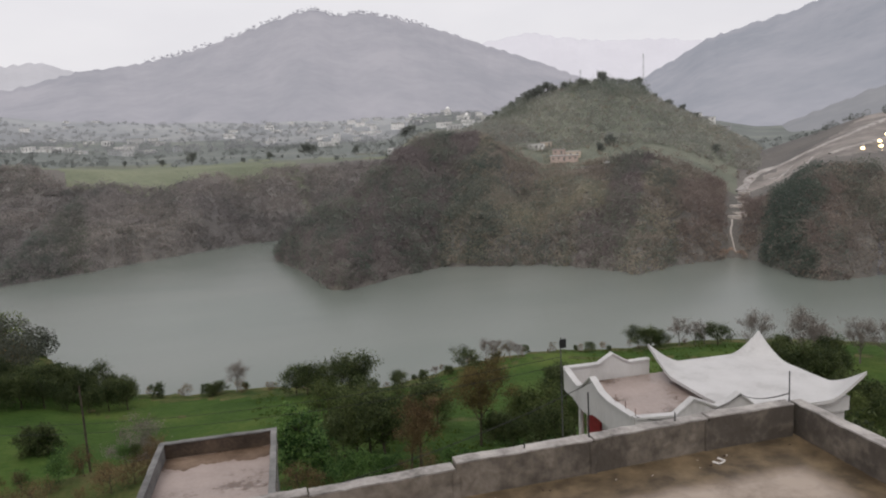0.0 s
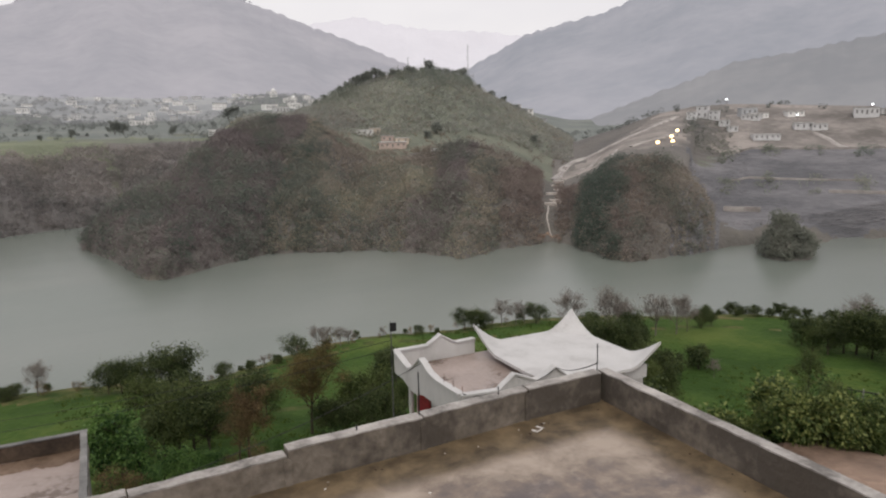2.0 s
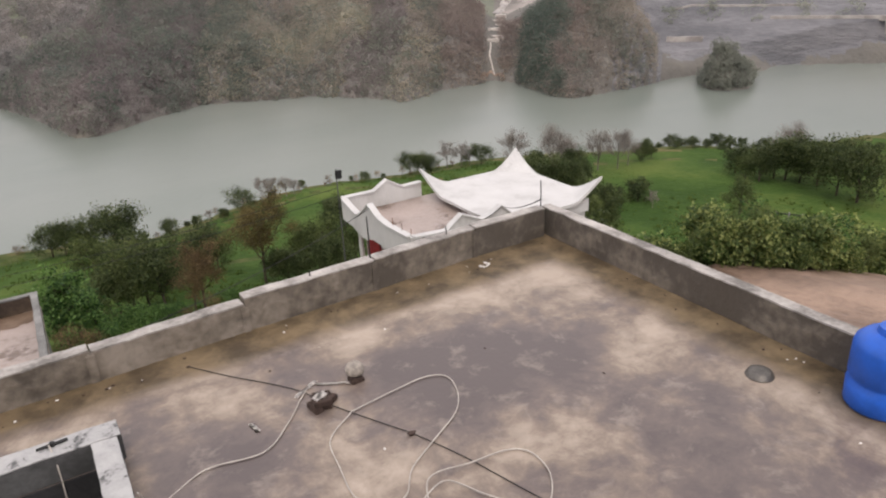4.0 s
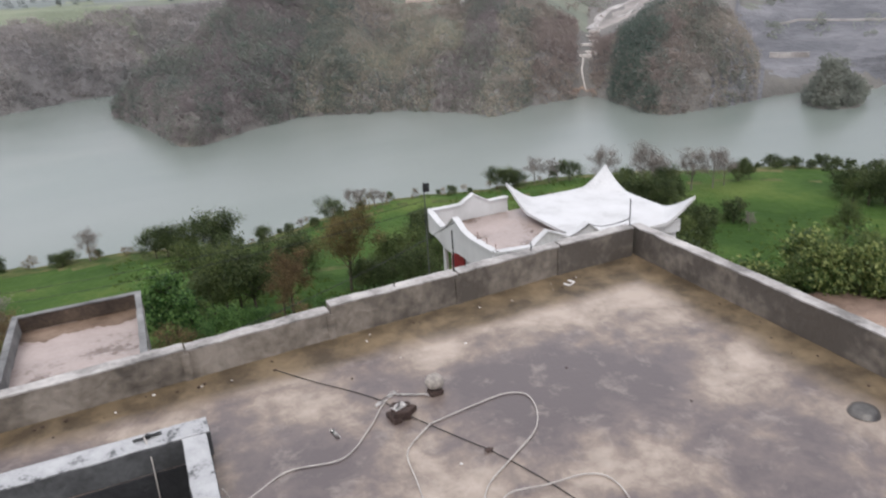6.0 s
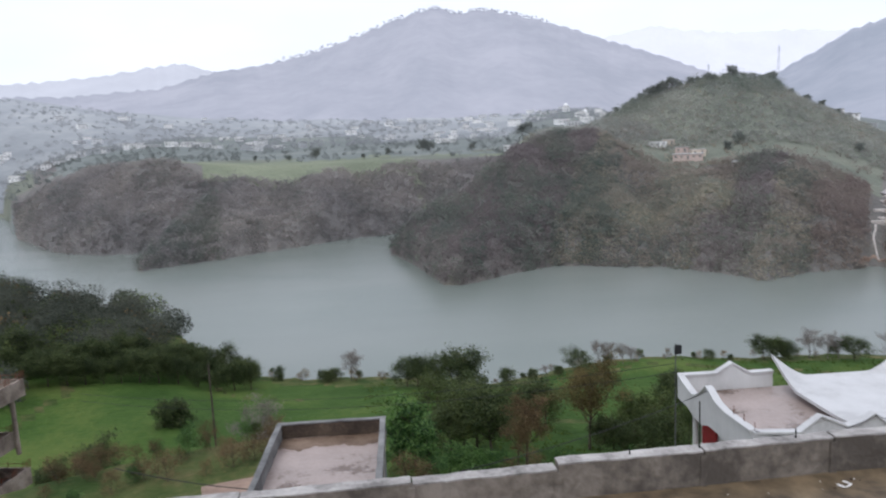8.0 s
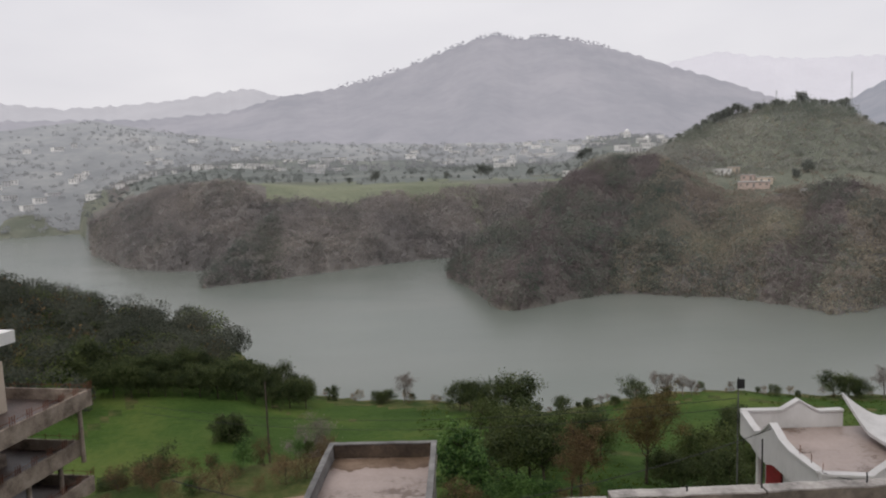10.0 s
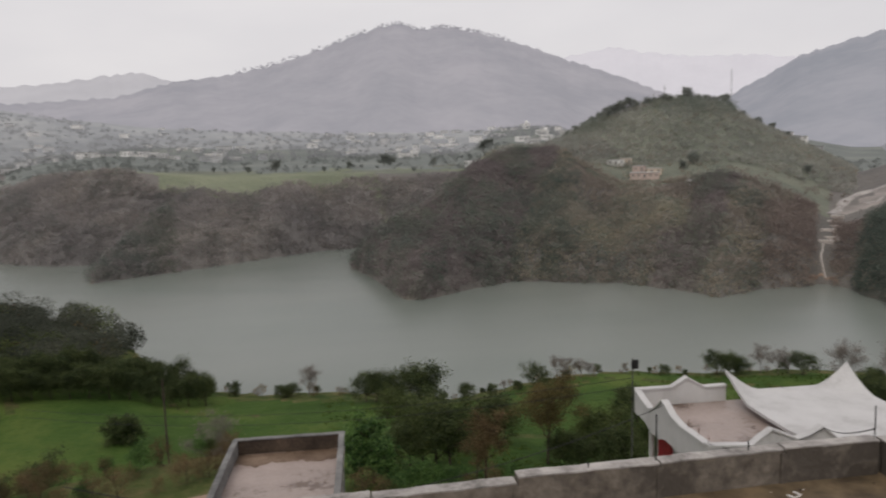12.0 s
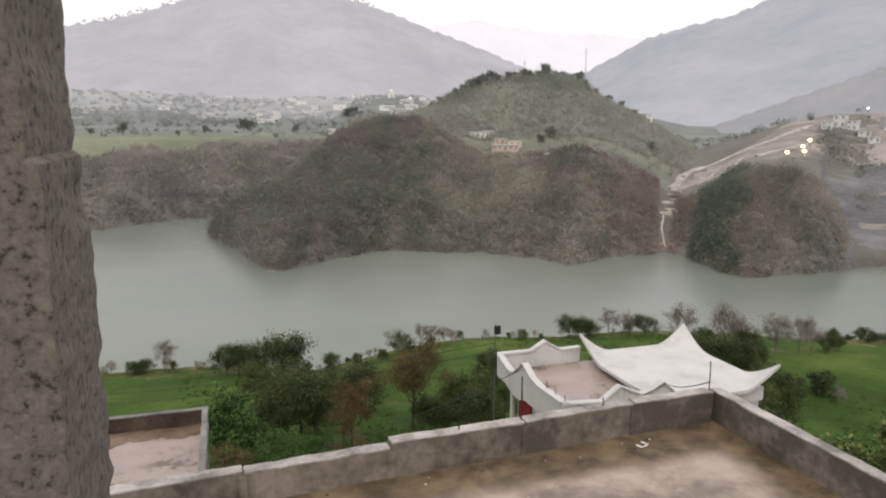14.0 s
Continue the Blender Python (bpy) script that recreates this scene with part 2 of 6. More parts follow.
M["leaf_bright"] = surface("leaf_bright", (0.03, 0.068, 0.02), (0.13, 0.225, 0.06), 0.4, 0.55, bump=0, island=0.7, third=(0.068, 0.136, 0.035), third_at=0.5, spec=0.25, leafy=0.4)
M["leaf_yellow"] = surface("leaf_yellow_green", (0.05, 0.08, 0.022), (0.25, 0.28, 0.092), 0.5, 0.55, bump=0, island=0.6, third=(0.115, 0.155, 0.044), third_at=0.5, spec=0.3, leafy=0.4)
M["leaf_brown"] = surface("leaf_brown", (0.08, 0.052, 0.028), (0.24, 0.172, 0.092), 0.3, 0.8, bump=0, island=0.5, third=(0.15, 0.105, 0.056), third_at=0.5, spec=0.1, leafy=0.45)
M["leaf_rust"] = surface("rusty_twig", (0.085, 0.064, 0.028), (0.20, 0.158, 0.068), 0.3, 0.8, bump=0, island=0.4, third=(0.135, 0.106, 0.046), third_at=0.5, spec=0.1, leafy=0.45)
M["leaf_grass"] = surface("rank_grass", (0.055, 0.088, 0.02), (0.12, 0.155, 0.04), 0.1, 0.8, bump=0, island=0.3, third=(0.085, 0.125, 0.03), third_at=0.5, spec=0.1, leafy=0.45)
M["twig"] = surface("grey_twig", (0.15, 0.13, 0.115), (0.29, 0.255, 0.225), 0.6, 0.9, bump=0, spec=0.1, leafy=0.35)
M["bark"] = surface("bark", (0.03, 0.024, 0.018), (0.09, 0.07, 0.05), 3.0, 0.9, bump=0.6)
M["parapet"] = surface("wet_cement_plaster", (0.08, 0.068, 0.057), (0.25, 0.215, 0.18), 0.9, 0.85, rough_low=0.45, bump=0.3, fine=8, third=(0.158, 0.134, 0.109), third_at=0.5, objects=0.3)
M["coping"] = surface("worn_whitewash_coping", (0.15, 0.138, 0.126), (0.46, 0.43, 0.40), 1.6, 0.75, bump=0.5, fine=9, third=(0.31, 0.288, 0.268), third_at=0.5)
M["limewash"] = surface("chipped_whitewash", (0.10, 0.10, 0.10), (0.40, 0.395, 0.39), 5.0, 0.8, bump=0.4, fine=7, third=(0.32, 0.317, 0.315), third_at=0.42)
M["cement"] = surface("grey_cement", (0.10, 0.098, 0.095), (0.24, 0.235, 0.225), 1.5, 0.8, bump=0.4)
M["dark_cement"] = surface("damp_dark_cement", (0.05, 0.05, 0.05), (0.13, 0.13, 0.13), 1.2, 0.85, bump=0.4)
# cement blackened for the shade down in the stair well
M["pit"] = surface("shade_black_cement", (0.018, 0.018, 0.019), (0.05, 0.05, 0.052), 1.2, 0.85, bump=0.4)
M["pillar"] = surface("rough_cast_concrete", (0.045, 0.038, 0.032), (0.20, 0.174, 0.148), 230.0, 0.95, bump=0.8, fine=3, third=(0.142, 0.122, 0.103), third_at=0.42)
M["white"] = surface("white_painted_cement", (0.43, 0.42, 0.41), (0.55, 0.54, 0.53), 0.8, 0.6, bump=0.15, third=(0.50, 0.49, 0.48), third_at=0.45, stretch_z=0.4)
M["wet_floor"] = surface("wet_pinkish_cement", (0.12, 0.08, 0.058), (0.38, 0.31, 0.28), 0.7, 0.55, rough_low=0.2, bump=0.15, third=(0.30, 0.24, 0.212), third_at=0.45)
M["raw_concrete"] = surface("brown_raw_concrete", (0.13, 0.10, 0.08), (0.38, 0.318, 0.262), 0.9, 0.85, bump=0.3, third=(0.265, 0.215, 0.175), third_at=0.5)
M["stained_concrete"] = surface("stained_dark_concrete", (0.025, 0.017, 0.012), (0.11, 0.078, 0.055), 0.9, 0.85, bump=0.3, third=(0.055, 0.038, 0.027), third_at=0.5)
M["silt"] = surface("brown_silt", (0.10, 0.065, 0.042), (0.25, 0.18, 0.13), 1.4, 0.6, bump=0.2, third=(0.165, 0.112, 0.078), third_at=0.5)
M["wet_dark_floor"] = surface("wet_dark_concrete_floor", (0.03, 0.022, 0.02), (0.15, 0.11, 0.095), 0.5, 0.6, rough_low=0.3, bump=0.2, third=(0.075, 0.055, 0.048), third_at=0.5)
M["red"] = plain("red_painted_door", (0.26, 0.012, 0.018), 0.5)
M["dark"] = plain("dark_opening", (0.02, 0.02, 0.022), 0.6)
M["rust"] = plain("rusty_steel", (0.16, 0.06, 0.035), 0.8, 0.3)
M["iron"] = plain("dark_iron", (0.03, 0.03, 0.03), 0.6, 0.5)
M["glass"] = plain("dark_window_glass", (0.04, 0.045, 0.05), 0.1)
M["blue"] = plain("blue_plastic", (0.012, 0.10, 0.50), 0.4, vary=0.15)
M["hose"] = plain("pale_hose_plastic", (0.44, 0.40, 0.36), 0.45)
M["cable"] = plain("black_cable", (0.02, 0.019, 0.018), 0.6)
M["brick"] = plain("burnt_brick", (0.055, 0.035, 0.028), 0.9, scale=12, vary=0.4, bump=0.4)
M["cloth"] = plain("dirty_white_rag", (0.66, 0.63, 0.60), 0.9, scale=14)
M["stone"] = plain("grey_stone", (0.30, 0.265, 0.23), 0.8, scale=14, vary=0.35, bump=0.4)
M["tin"] = plain("dull_metal", (0.13, 0.12, 0.11), 0.45, 0.6, scale=14)
M["house_white"] = plain("distant_white_wall", (0.78, 0.77, 0.75), 0.8, scale=0.8, vary=0.12)
M["house_cream"] = plain("distant_cream_wall", (0.55, 0.47, 0.38), 0.8, scale=0.8, vary=0.12)
M["house_pink"] = plain("distant_pink_wall", (0.52, 0.41, 0.36), 0.8, scale=0.8, vary=0.12)
M["house_grey"] = plain("distant_grey_wall", (0.42, 0.43, 0.44), 0.8, scale=0.8, vary=0.12)
M["house_roof"] = plain("distant_flat_roof", (0.46, 0.45, 0.44), 0.8, scale=0.8, vary=0.15)
# windows and walls of far houses, greyed to put haze into their colour
M["house_window"] = plain("distant_hazy_window", (0.19, 0.185, 0.185), 0.4, scale=0.8, vary=0.15)
M["house_haze"] = plain("distant_hazy_wall", (0.58, 0.58, 0.58), 0.8, scale=0.8, vary=0.12)
M["road"] = surface("pale_wet_gravel_road", (0.22, 0.20, 0.185), (0.46, 0.425, 0.395), 0.12, 0.6, bump=0.4, third=(0.34, 0.31, 0.288), third_at=0.5)
M["cascade"] = plain("pale_water_channel", (0.52, 0.47, 0.43), 0.5, scale=0.6, vary=0.2)
M["lamp_glow"] = plain("lit_flood_lamp", (1.0, 0.72, 0.38), 0.5, glow=4.0, vary=0.0)
M["lamp_white"] = plain("lit_white_lamp", (0.9, 0.95, 1.0), 0.5, glow=2.5, vary=0.0)


# ---- building helpers ----
def mesh_from(name, verts, faces, mats, face_mat=None, smooth=False):
    me = bpy.data.meshes.new(name)
    me.from_pydata([tuple(v) for v in verts], [], faces)
    for m in mats if isinstance(mats, (list, tuple)) else [mats]:
        me.materials.append(m)
    if face_mat is not None:
        me.polygons.foreach_set("material_index", face_mat)
    if smooth:
        me.polygons.foreach_set("use_smooth", [True] * len(me.polygons))
    me.update()
    return me


def part(name, bm, material, parent=None, label="", smooth=False):
    me = bpy.data.meshes.new(name)
    bmesh.ops.recalc_face_normals(bm, faces=bm.faces)
    bm.to_mesh(me)
    bm.free()
    me.materials.append(material)
    if smooth:
        me.polygons.foreach_set("use_smooth", [True] * len(me.polygons))
    ob = new(name, me)
    if parent is not None:
        ob.parent = parent
    if label:
        ob["label"] = label
    return ob


def box(bm, lo, hi, bevel=0.0, turn=None):
    """An axis-aligned block, its edges bevelled, added to bm."""
    s = [b - a for a, b in zip(lo, hi)]
    c = [(a + b) / 2 for a, b in zip(lo, hi)]
    made = bmesh.ops.create_cube(bm, size=1.0)["verts"]
    bmesh.ops.scale(bm, vec=s, verts=made)
    if bevel:
        edges = list({e for v in made for e in v.link_edges})
        made = [v for v in bmesh.ops.bevel(bm, geom=edges, offset=bevel, segments=2, affect="EDGES")["verts"]]
        made = list({w for v in made for f in v.link_faces for w in f.verts})
    bmesh.ops.translate(bm, vec=c, verts=made)
    if turn is not None:
        bmesh.ops.transform(bm, matrix=turn, verts=made)
    return made


def tube(bm, pts, radii, sides=6, closed_ends=True):
    """A tapered round rod along a row of points."""
    rings = []
    for i, p in enumerate(pts):
        p = Vector(p)
        d = (Vector(pts[min(i + 1, len(pts) - 1)]) - Vector(pts[max(i - 1, 0)])).normalized()
        u = d.orthogonal().normalized() if i == 0 else (u - d * u.dot(d)).normalized()
        w = d.cross(u)
        r = radii[i] if isinstance(radii, (list, tuple)) else radii
        rings.append([bm.verts.new(p + (u * math.cos(a) + w * math.sin(a)) * r) for a in (2 * math.pi * k / sides for k in range(sides))])
    for a, b in zip(rings, rings[1:]):
        for k in range(sides):
            bm.faces.new((a[k], a[(k + 1) % sides], b[(k + 1) % sides], b[k]))
    if closed_ends:
        bm.faces.new(rings[0][::-1])
        bm.faces.new(rings[-1])


def smooth_path(pts, steps=8):
    """Points along a smooth curve through the given ones."""
    p = [Vector(q) for q in pts]
    p = [p[0] * 2 - p[1]] + p + [p[-1] * 2 - p[-2]]
    out = []
    for i in range(1, len(p) - 2):
        for k in range(steps):
            t = k / steps
            out.append(0.5 * ((2 * p[i]) + (p[i + 1] - p[i - 1]) * t + (2 * p[i - 1] - 5 * p[i] + 4 * p[i + 1] - p[i + 2]) * t * t
                              + (3 * p[i] - p[i - 1] - 3 * p[i + 1] + p[i + 2]) * t ** 3))
    out.append(p[-2])
    return out


def roughen(ob, amount, scale):
    """Wear: shifts the points of a mesh by a noise."""
    for v in ob.data.vertices:
        v.co += noise.noise_vector(v.co * scale) * amount


def at_bearing(az, r):
    return r * math.sin(radians(az)), r * math.cos(radians(az))


EYE_Z, LAKE_Z = 5.16, -55.0
# ---- the valley: one sheet of ground in rings round the house ----
# bearing: far shore's distance, distance of the bluff's crest, its height
FAR = [(-180, 950, 1100, -20), (-60, 950, 1100, -20), (-35, 932, 1060, -32), (-28.8, 926, 1040, -34), (-28.3, 645, 690, -33), (-27.3, 583, 680, -28), (-26.1, 527, 660, -18), (-24.7, 505, 645, -11), (-23.3, 489, 640, -5),
       (-21.2, 478, 620, -2), (-20.6, 402, 590, -2), (-19.2, 409, 580, 0), (-17, 412, 570, 0), (-14.9, 416, 570, -2), (-10.3, 434, 580, -6), (-5.7, 460, 588, -7), (-2, 476, 590, -7), (-1.6, 420, 590, -7), (-1.1, 386, 590, -7.5), (0.8, 345, 590, -9),
       (3.0, 293, 450, -28), (4.6, 291, 440, -19), (6.5, 300, 440, -12), (8.9, 315, 460, -3), (11.8, 331, 490, 7), (15.5, 329, 510, 9),
       (18, 326, 480, -8), (20.7, 327, 450, -18), (23, 320, 440, -17), (25.2, 313, 440, -16), (28.4, 298, 430, -12), (30.5, 315, 430, -15), (32, 326, 430, -19), (34.3, 337, 425, -27), (35.4, 346, 415, -32), (36.6, 337, 400, -36),
       (37.4, 330, 388, -34), (38.9, 315, 385, -29), (40, 305, 385, -22), (41.2, 298, 387, -18.5), (42.4, 299, 390, -18), (44, 309, 390, -18.5), (45.5, 317, 388, -23), (47.1, 325, 378, -34), (48.4, 337, 368, -46), (50.3, 353, 374, -48),
       (55.2, 369, 392, -47), (57, 383, 400, -47), (59, 398, 412, -47), (64, 412, 428, -47), (75, 430, 450, -44), (100, 600, 700, -20), (180, 950, 1100, -20)]
# bearing: distance of the near bank's edge
NEAR = [(-180, 330), (-60, 330), (-40, 300), (-30, 270), (-22, 236), (-18.4, 200), (-16.5, 168), (-12.6, 158), (-8.8, 151), (-5, 149), (-0.4, 145), (6.8, 138), (10.7, 142), (16.4, 150), (20.8, 155), (24.6, 160), (30.2, 168), (34.7, 174),
        (45, 177), (50, 184), (58, 191), (64, 215), (75, 240), (100, 330), (180, 330)]
# promontory: bearing, distance of its ridge, height
RIDGE = [(-1.7, 425, -57), (-1.1, 408, -52), (0, 398, -46), (1.5, 385, -38), (3.6, 400, -29), (5.5, 412, -19), (7.5, 428, -9.7), (9.5, 458, 0.4), (11.5, 488, 7)]
# headland in front of the far bluff: bearing, shore, distance of its ridge, height
HEAD = [(-20.8, 405, 420, -58), (-20.3, 403, 428, -51), (-18.9, 409, 440, -43), (-16.5, 413, 470, -30), (-14.5, 418, 510, -19), (-12.8, 424, 545, -11), (-10, 435, 570, -7), (-8, 446, 580, -8)]
HILL = [(7, -40), (10, -16), (13, 2), (15.3, 15), (19, 29), (21.7, 40), (24, 43), (25.7, 45), (28.3, 41), (31, 22), (34.2, 4), (37, -14), (40, -40)]


def table(rows, x, k=1):
    return np.interp(x, [r[0] for r in rows], [r[k] for r in rows])


def wavy(x, y, s, seed):
    """A cheap smooth noise, about -1 to 1, for whole arrays."""
    out = 0
    for i, (a, b, c) in enumerate(((1.0, 0.37, 0.5), (-0.61, 1.13, 0.27), (1.71, 1.27, 0.14), (2.9, -2.3, 0.09))):
        out = out + c * np.sin((x * a + y * b) * s + seed * 1.7 + i * 2.1 + 1.3 * np.sin((x * b - y * a) * s * 0.7 + seed + i))
    return out


def promontory(az, r):
    """Heights of the promontory and of the bank across the inlet behind it."""
    rf = table(FAR, az, 1)
    rr, zr = table(RIDGE, az, 1), table(RIDGE, az, 2)
    u = np.clip((r - rf) / np.maximum(rr - rf, 4), 0, 1)
    front = np.where(r < rr, -56.5 + (zr + 56.5) * (0.25 * np.minimum(u * 6, 1) + 0.75 * u), zr - (r - rr) * 0.7)
    rb = np.interp(az, [-2, 9.5], [476, 470])
    v = np.clip((r - rb) / (590 - rb), 0, 1)
    back = np.where(r > 590, -7 + (r - 590) * 0.04, -56.5 + 49.5 * v ** 0.8)
    return front, back


def ground_height(az, r):
    """Height of the ground at a bearing and a distance (arrays)."""
    x, y = r * np.sin(np.radians(az)), r * np.cos(np.radians(az))
    rn = table(NEAR, az)
    front = np.clip(1 - np.abs(az - 15) / 110, 0, 1)
    z = np.interp(r, [0, 12, 20, 28, 40, 60, 100], [-6.9, -6.9, -7.2, -10.2, -16.8, -25.6, -35.8])
    right = np.clip((az - 44) / 10, 0, 1) * np.clip((100 - az) / 20, 0, 1)
    z = z + right * np.interp(r, [0, 18, 28, 34, 40, 60, 100], [0, 0.0, 3.1, 4.5, 3.5, 1.0, 0])
    left = np.clip((-6 - az) / 5, 0, 1) * np.clip((az + 100) / 20, 0, 1)
    z = z + left * np.interp(r, [0, 18, 28, 30.5, 38, 48], [0, 0.0, 3.1, 4.4, 1.8, 0])
    crest = -44.0 + 1.2 * wavy(x, y, 0.05, 3)
    t = np.clip((r - 100) / np.maximum(rn - 100, 5), 0, 1)
    z = np.where(r > 100, -35.8 + (crest + 35.8) * t, z)
    z = z + np.where((r > 34) & (r < rn), 0.35 * wavy(x, y, 0.12, 1) + 0.5 * wavy(x, y, 0.04, 5), 0)
    # wooded spur on the near side
    spur = np.exp(-(((az + 44) / 15.0) ** 2)) * np.exp(-(((r - 215) / 75.0) ** 2))
    z = z + 25.5 * spur * np.clip((r - 90) / 60, 0, 1)
    # bank and lake bed
    d = np.clip((r - rn) / 22, 0, 1)
    z = np.where(r > rn, z * (1 - d) + (-59.0) * d, z)
    rf, rc, zc = table(FAR, az, 1), table(FAR, az, 2), table(FAR, az, 3)
    rf = rf + 2.5 * wavy(x, y, 0.03, 7) + 1.2 * np.sin(az * 3.1) + 1.2 * np.sin(az * 8.3 + 1)
    base = np.where((az > -21) & (az < -8), np.interp(az, [-21, -14, -8], [480, 470, 446]) + 3 * wavy(x, y, 0.03, 7), rf)
    u = np.clip((r - base) / (rc - base), 0, 1)
    gully = wavy(az * 14, r * 0.35, 0.06, 2) * 6 + wavy(az * 14, r * 0.5, 0.13, 6) * 2.0 + wavy(x, y, 0.035, 9) * 3.5 + wavy(x, y, 0.11, 4) * 1.6
    bluff = -56.5 + (zc + 56.5) * (0.30 * np.minimum(u * 6, 1) * u ** 0.2 + 0.70 * (u ** 0.95)) + gully * np.sin(np.pi * np.clip(u * 1.05, 0, 1)) ** 0.8
    plateau = np.interp(r, [0, 450, 600, 900, 1300, 1700, 2600, 4900], [0, 0, 3, 16, 42, 60, 90, 120]) - np.interp(rc, [0, 450, 600, 900, 1300], [0, 0, 3, 16, 42])
    side = np.clip((az - 33) / 8, 0, 1)
    plateau = plateau * (1 - 0.45 * side)
    top = zc + (plateau + np.clip((r - rc) / 150, 0, 1) * np.clip(-12 - zc, 0, 40) * np.clip((az - 18) / 3, 0, 0.4)) + wavy(x, y, 0.012, 6) * np.clip((r - rc) / 300, 0, 1) * 5
    # benched stone slope beside the dam
    q = np.clip((az - 46.2) / 4, 0, 1) * np.clip((85 - az) / 10, 0, 1)
    slope = np.interp(r, [360, 378, 386, 440, 448, 505, 512, 575, 650], [-48, -46, -45.5, -31, -30.6, -16.5, -16, -14.0, -12])
    benched = np.where(r > rc, slope + wavy(x, y, 0.02, 8) * 1.5, bluff)
    far = np.where(r > rc, top, bluff)
    hr, hz = table(HEAD, az, 2), table(HEAD, az, 3)
    hu = np.clip((r - rf) / np.maximum(hr - rf, 6), 0, 1)
    head = np.where(r < hr, -56.5 + (hz + 56.5) * (0.25 * np.minimum(hu * 6, 1) + 0.75 * hu), hz - (r - hr) * 0.7) + gully * 0.5 * np.sin(np.pi * np.clip(hu, 0, 0.75))
    far = np.where((az > -20.8) & (az < -8), np.maximum(far, head), far)
    far = np.where(r > rc, far * (1 - q) + np.where(r < 650, benched, far + 3) * q, far)
    # hillside that carries the road up to the works
    rise = EYE_Z + 610 * np.tan(np.radians(np.interp(az, [34, 36, 38, 41, 43.5, 46, 50, 60], [-3.4, -2.8, -2.0, -0.9, 0.0, 0.35, 0.2, -0.2])))
    climb = zc - 1.5 + (rise - zc + 1.5) * np.clip((r - rc - 12) / (610 - rc), 0, 1.15) ** 0.9
    k = np.clip((az - 34.5) / 2, 0, 1) * np.clip((66 - az) / 8, 0, 1) * np.where(az > 46.2, np.clip((r - 505) / 70, 0, 1), np.clip((r - rc) / 25, 0, 1)) * np.clip((760 - r) / 60, 0, 1)
    far = far * (1 - k) + np.maximum(climb, far) * k
    front, back_ = promontory(az, r)
    p = np.clip((az + 2.2) / 0.5, 0, 1) * np.clip((10.5 - az) / 2, 0, 1)
    both = np.maximum(front, back_) + gully * 0.7 * np.clip((np.maximum(front, back_) + 54) / 12, 0, 1) * np.clip((600 - r) / 40, 0, 1)
    far = far * (1 - p) + both * p
    hill = table(HILL, az)
    lift = (hill - far) * np.exp(-(((r - 625) / 95.0) ** 2))
    far = far + np.where((r > rc) & (az > 7) & (az < 40), np.maximum(lift, 0), 0) + wavy(x, y, 0.06, 11) * np.where((r > rc) & (az > 12) & (az < 36) & (r < 720), 2.0, 0)
    out = np.where(r > rf, np.maximum(far, z * 0 - 56.4), z)
    islet = -58 + (17 * np.exp(-(((az - 52.55) / 0.85) ** 2)) + 9.5 * np.exp(-(((az - 53.9) / 1.0) ** 4))) * np.exp(-(((r - 338) / 13.0) ** 2))
    return np.maximum(out, islet)


def height(x, y):
    return float(ground_height(np.array(math.degrees(math.atan2(x, y))), np.array(math.hypot(x, y))))


FOOTHILL = [(-110, 3.0), (-50, 3.2), (-36, 3.3), (-31, 3.9), (-27.5, 4.2), (-23.5, 3.9), (-18, 3.2), (-12, 2.6), (-4, 2.2), (4, 2.0), (10, 2.3), (15, 2.2), (19, 1.4), (25, 0.4), (31, -0.4), (36, -0.6)]


def foothill_height(az, r):
    """Height of the hazy slope that climbs behind the village (arrays)."""
    x, y = r * np.sin(np.radians(az)), r * np.cos(np.radians(az))
    foot = np.interp(az, [-28.5, -26, -20, -12, 10, 36], [-66, -54, -34, -12, -2, -8])
    top = EYE_Z + 1500 * np.tan(np.radians(table(FOOTHILL, az)))
    u = (r - 900) / 600.0
    rise = np.where(u <= 1, np.clip(u, -0.2, 1), 1 - (u - 1) * 0.5)
    return foot + (top - foot) * rise + (wavy(x, y, 0.009, 14) * 7 + wavy(x, y, 0.03, 15) * 3) * np.clip(u * 2, 0, 1)


def land_height(az, r):
    z = ground_height(az, r)
    return np.where((r > 905) & (az < 36), np.maximum(z, foothill_height(az, r)), z)


def meadow_reach(a):
    """How far the meadow on the far headland comes down its slope."""
    return 24 * np.clip((-3 - a) / 7, 0, 1) * np.clip((a + 15.5) / 5, 0, 1)


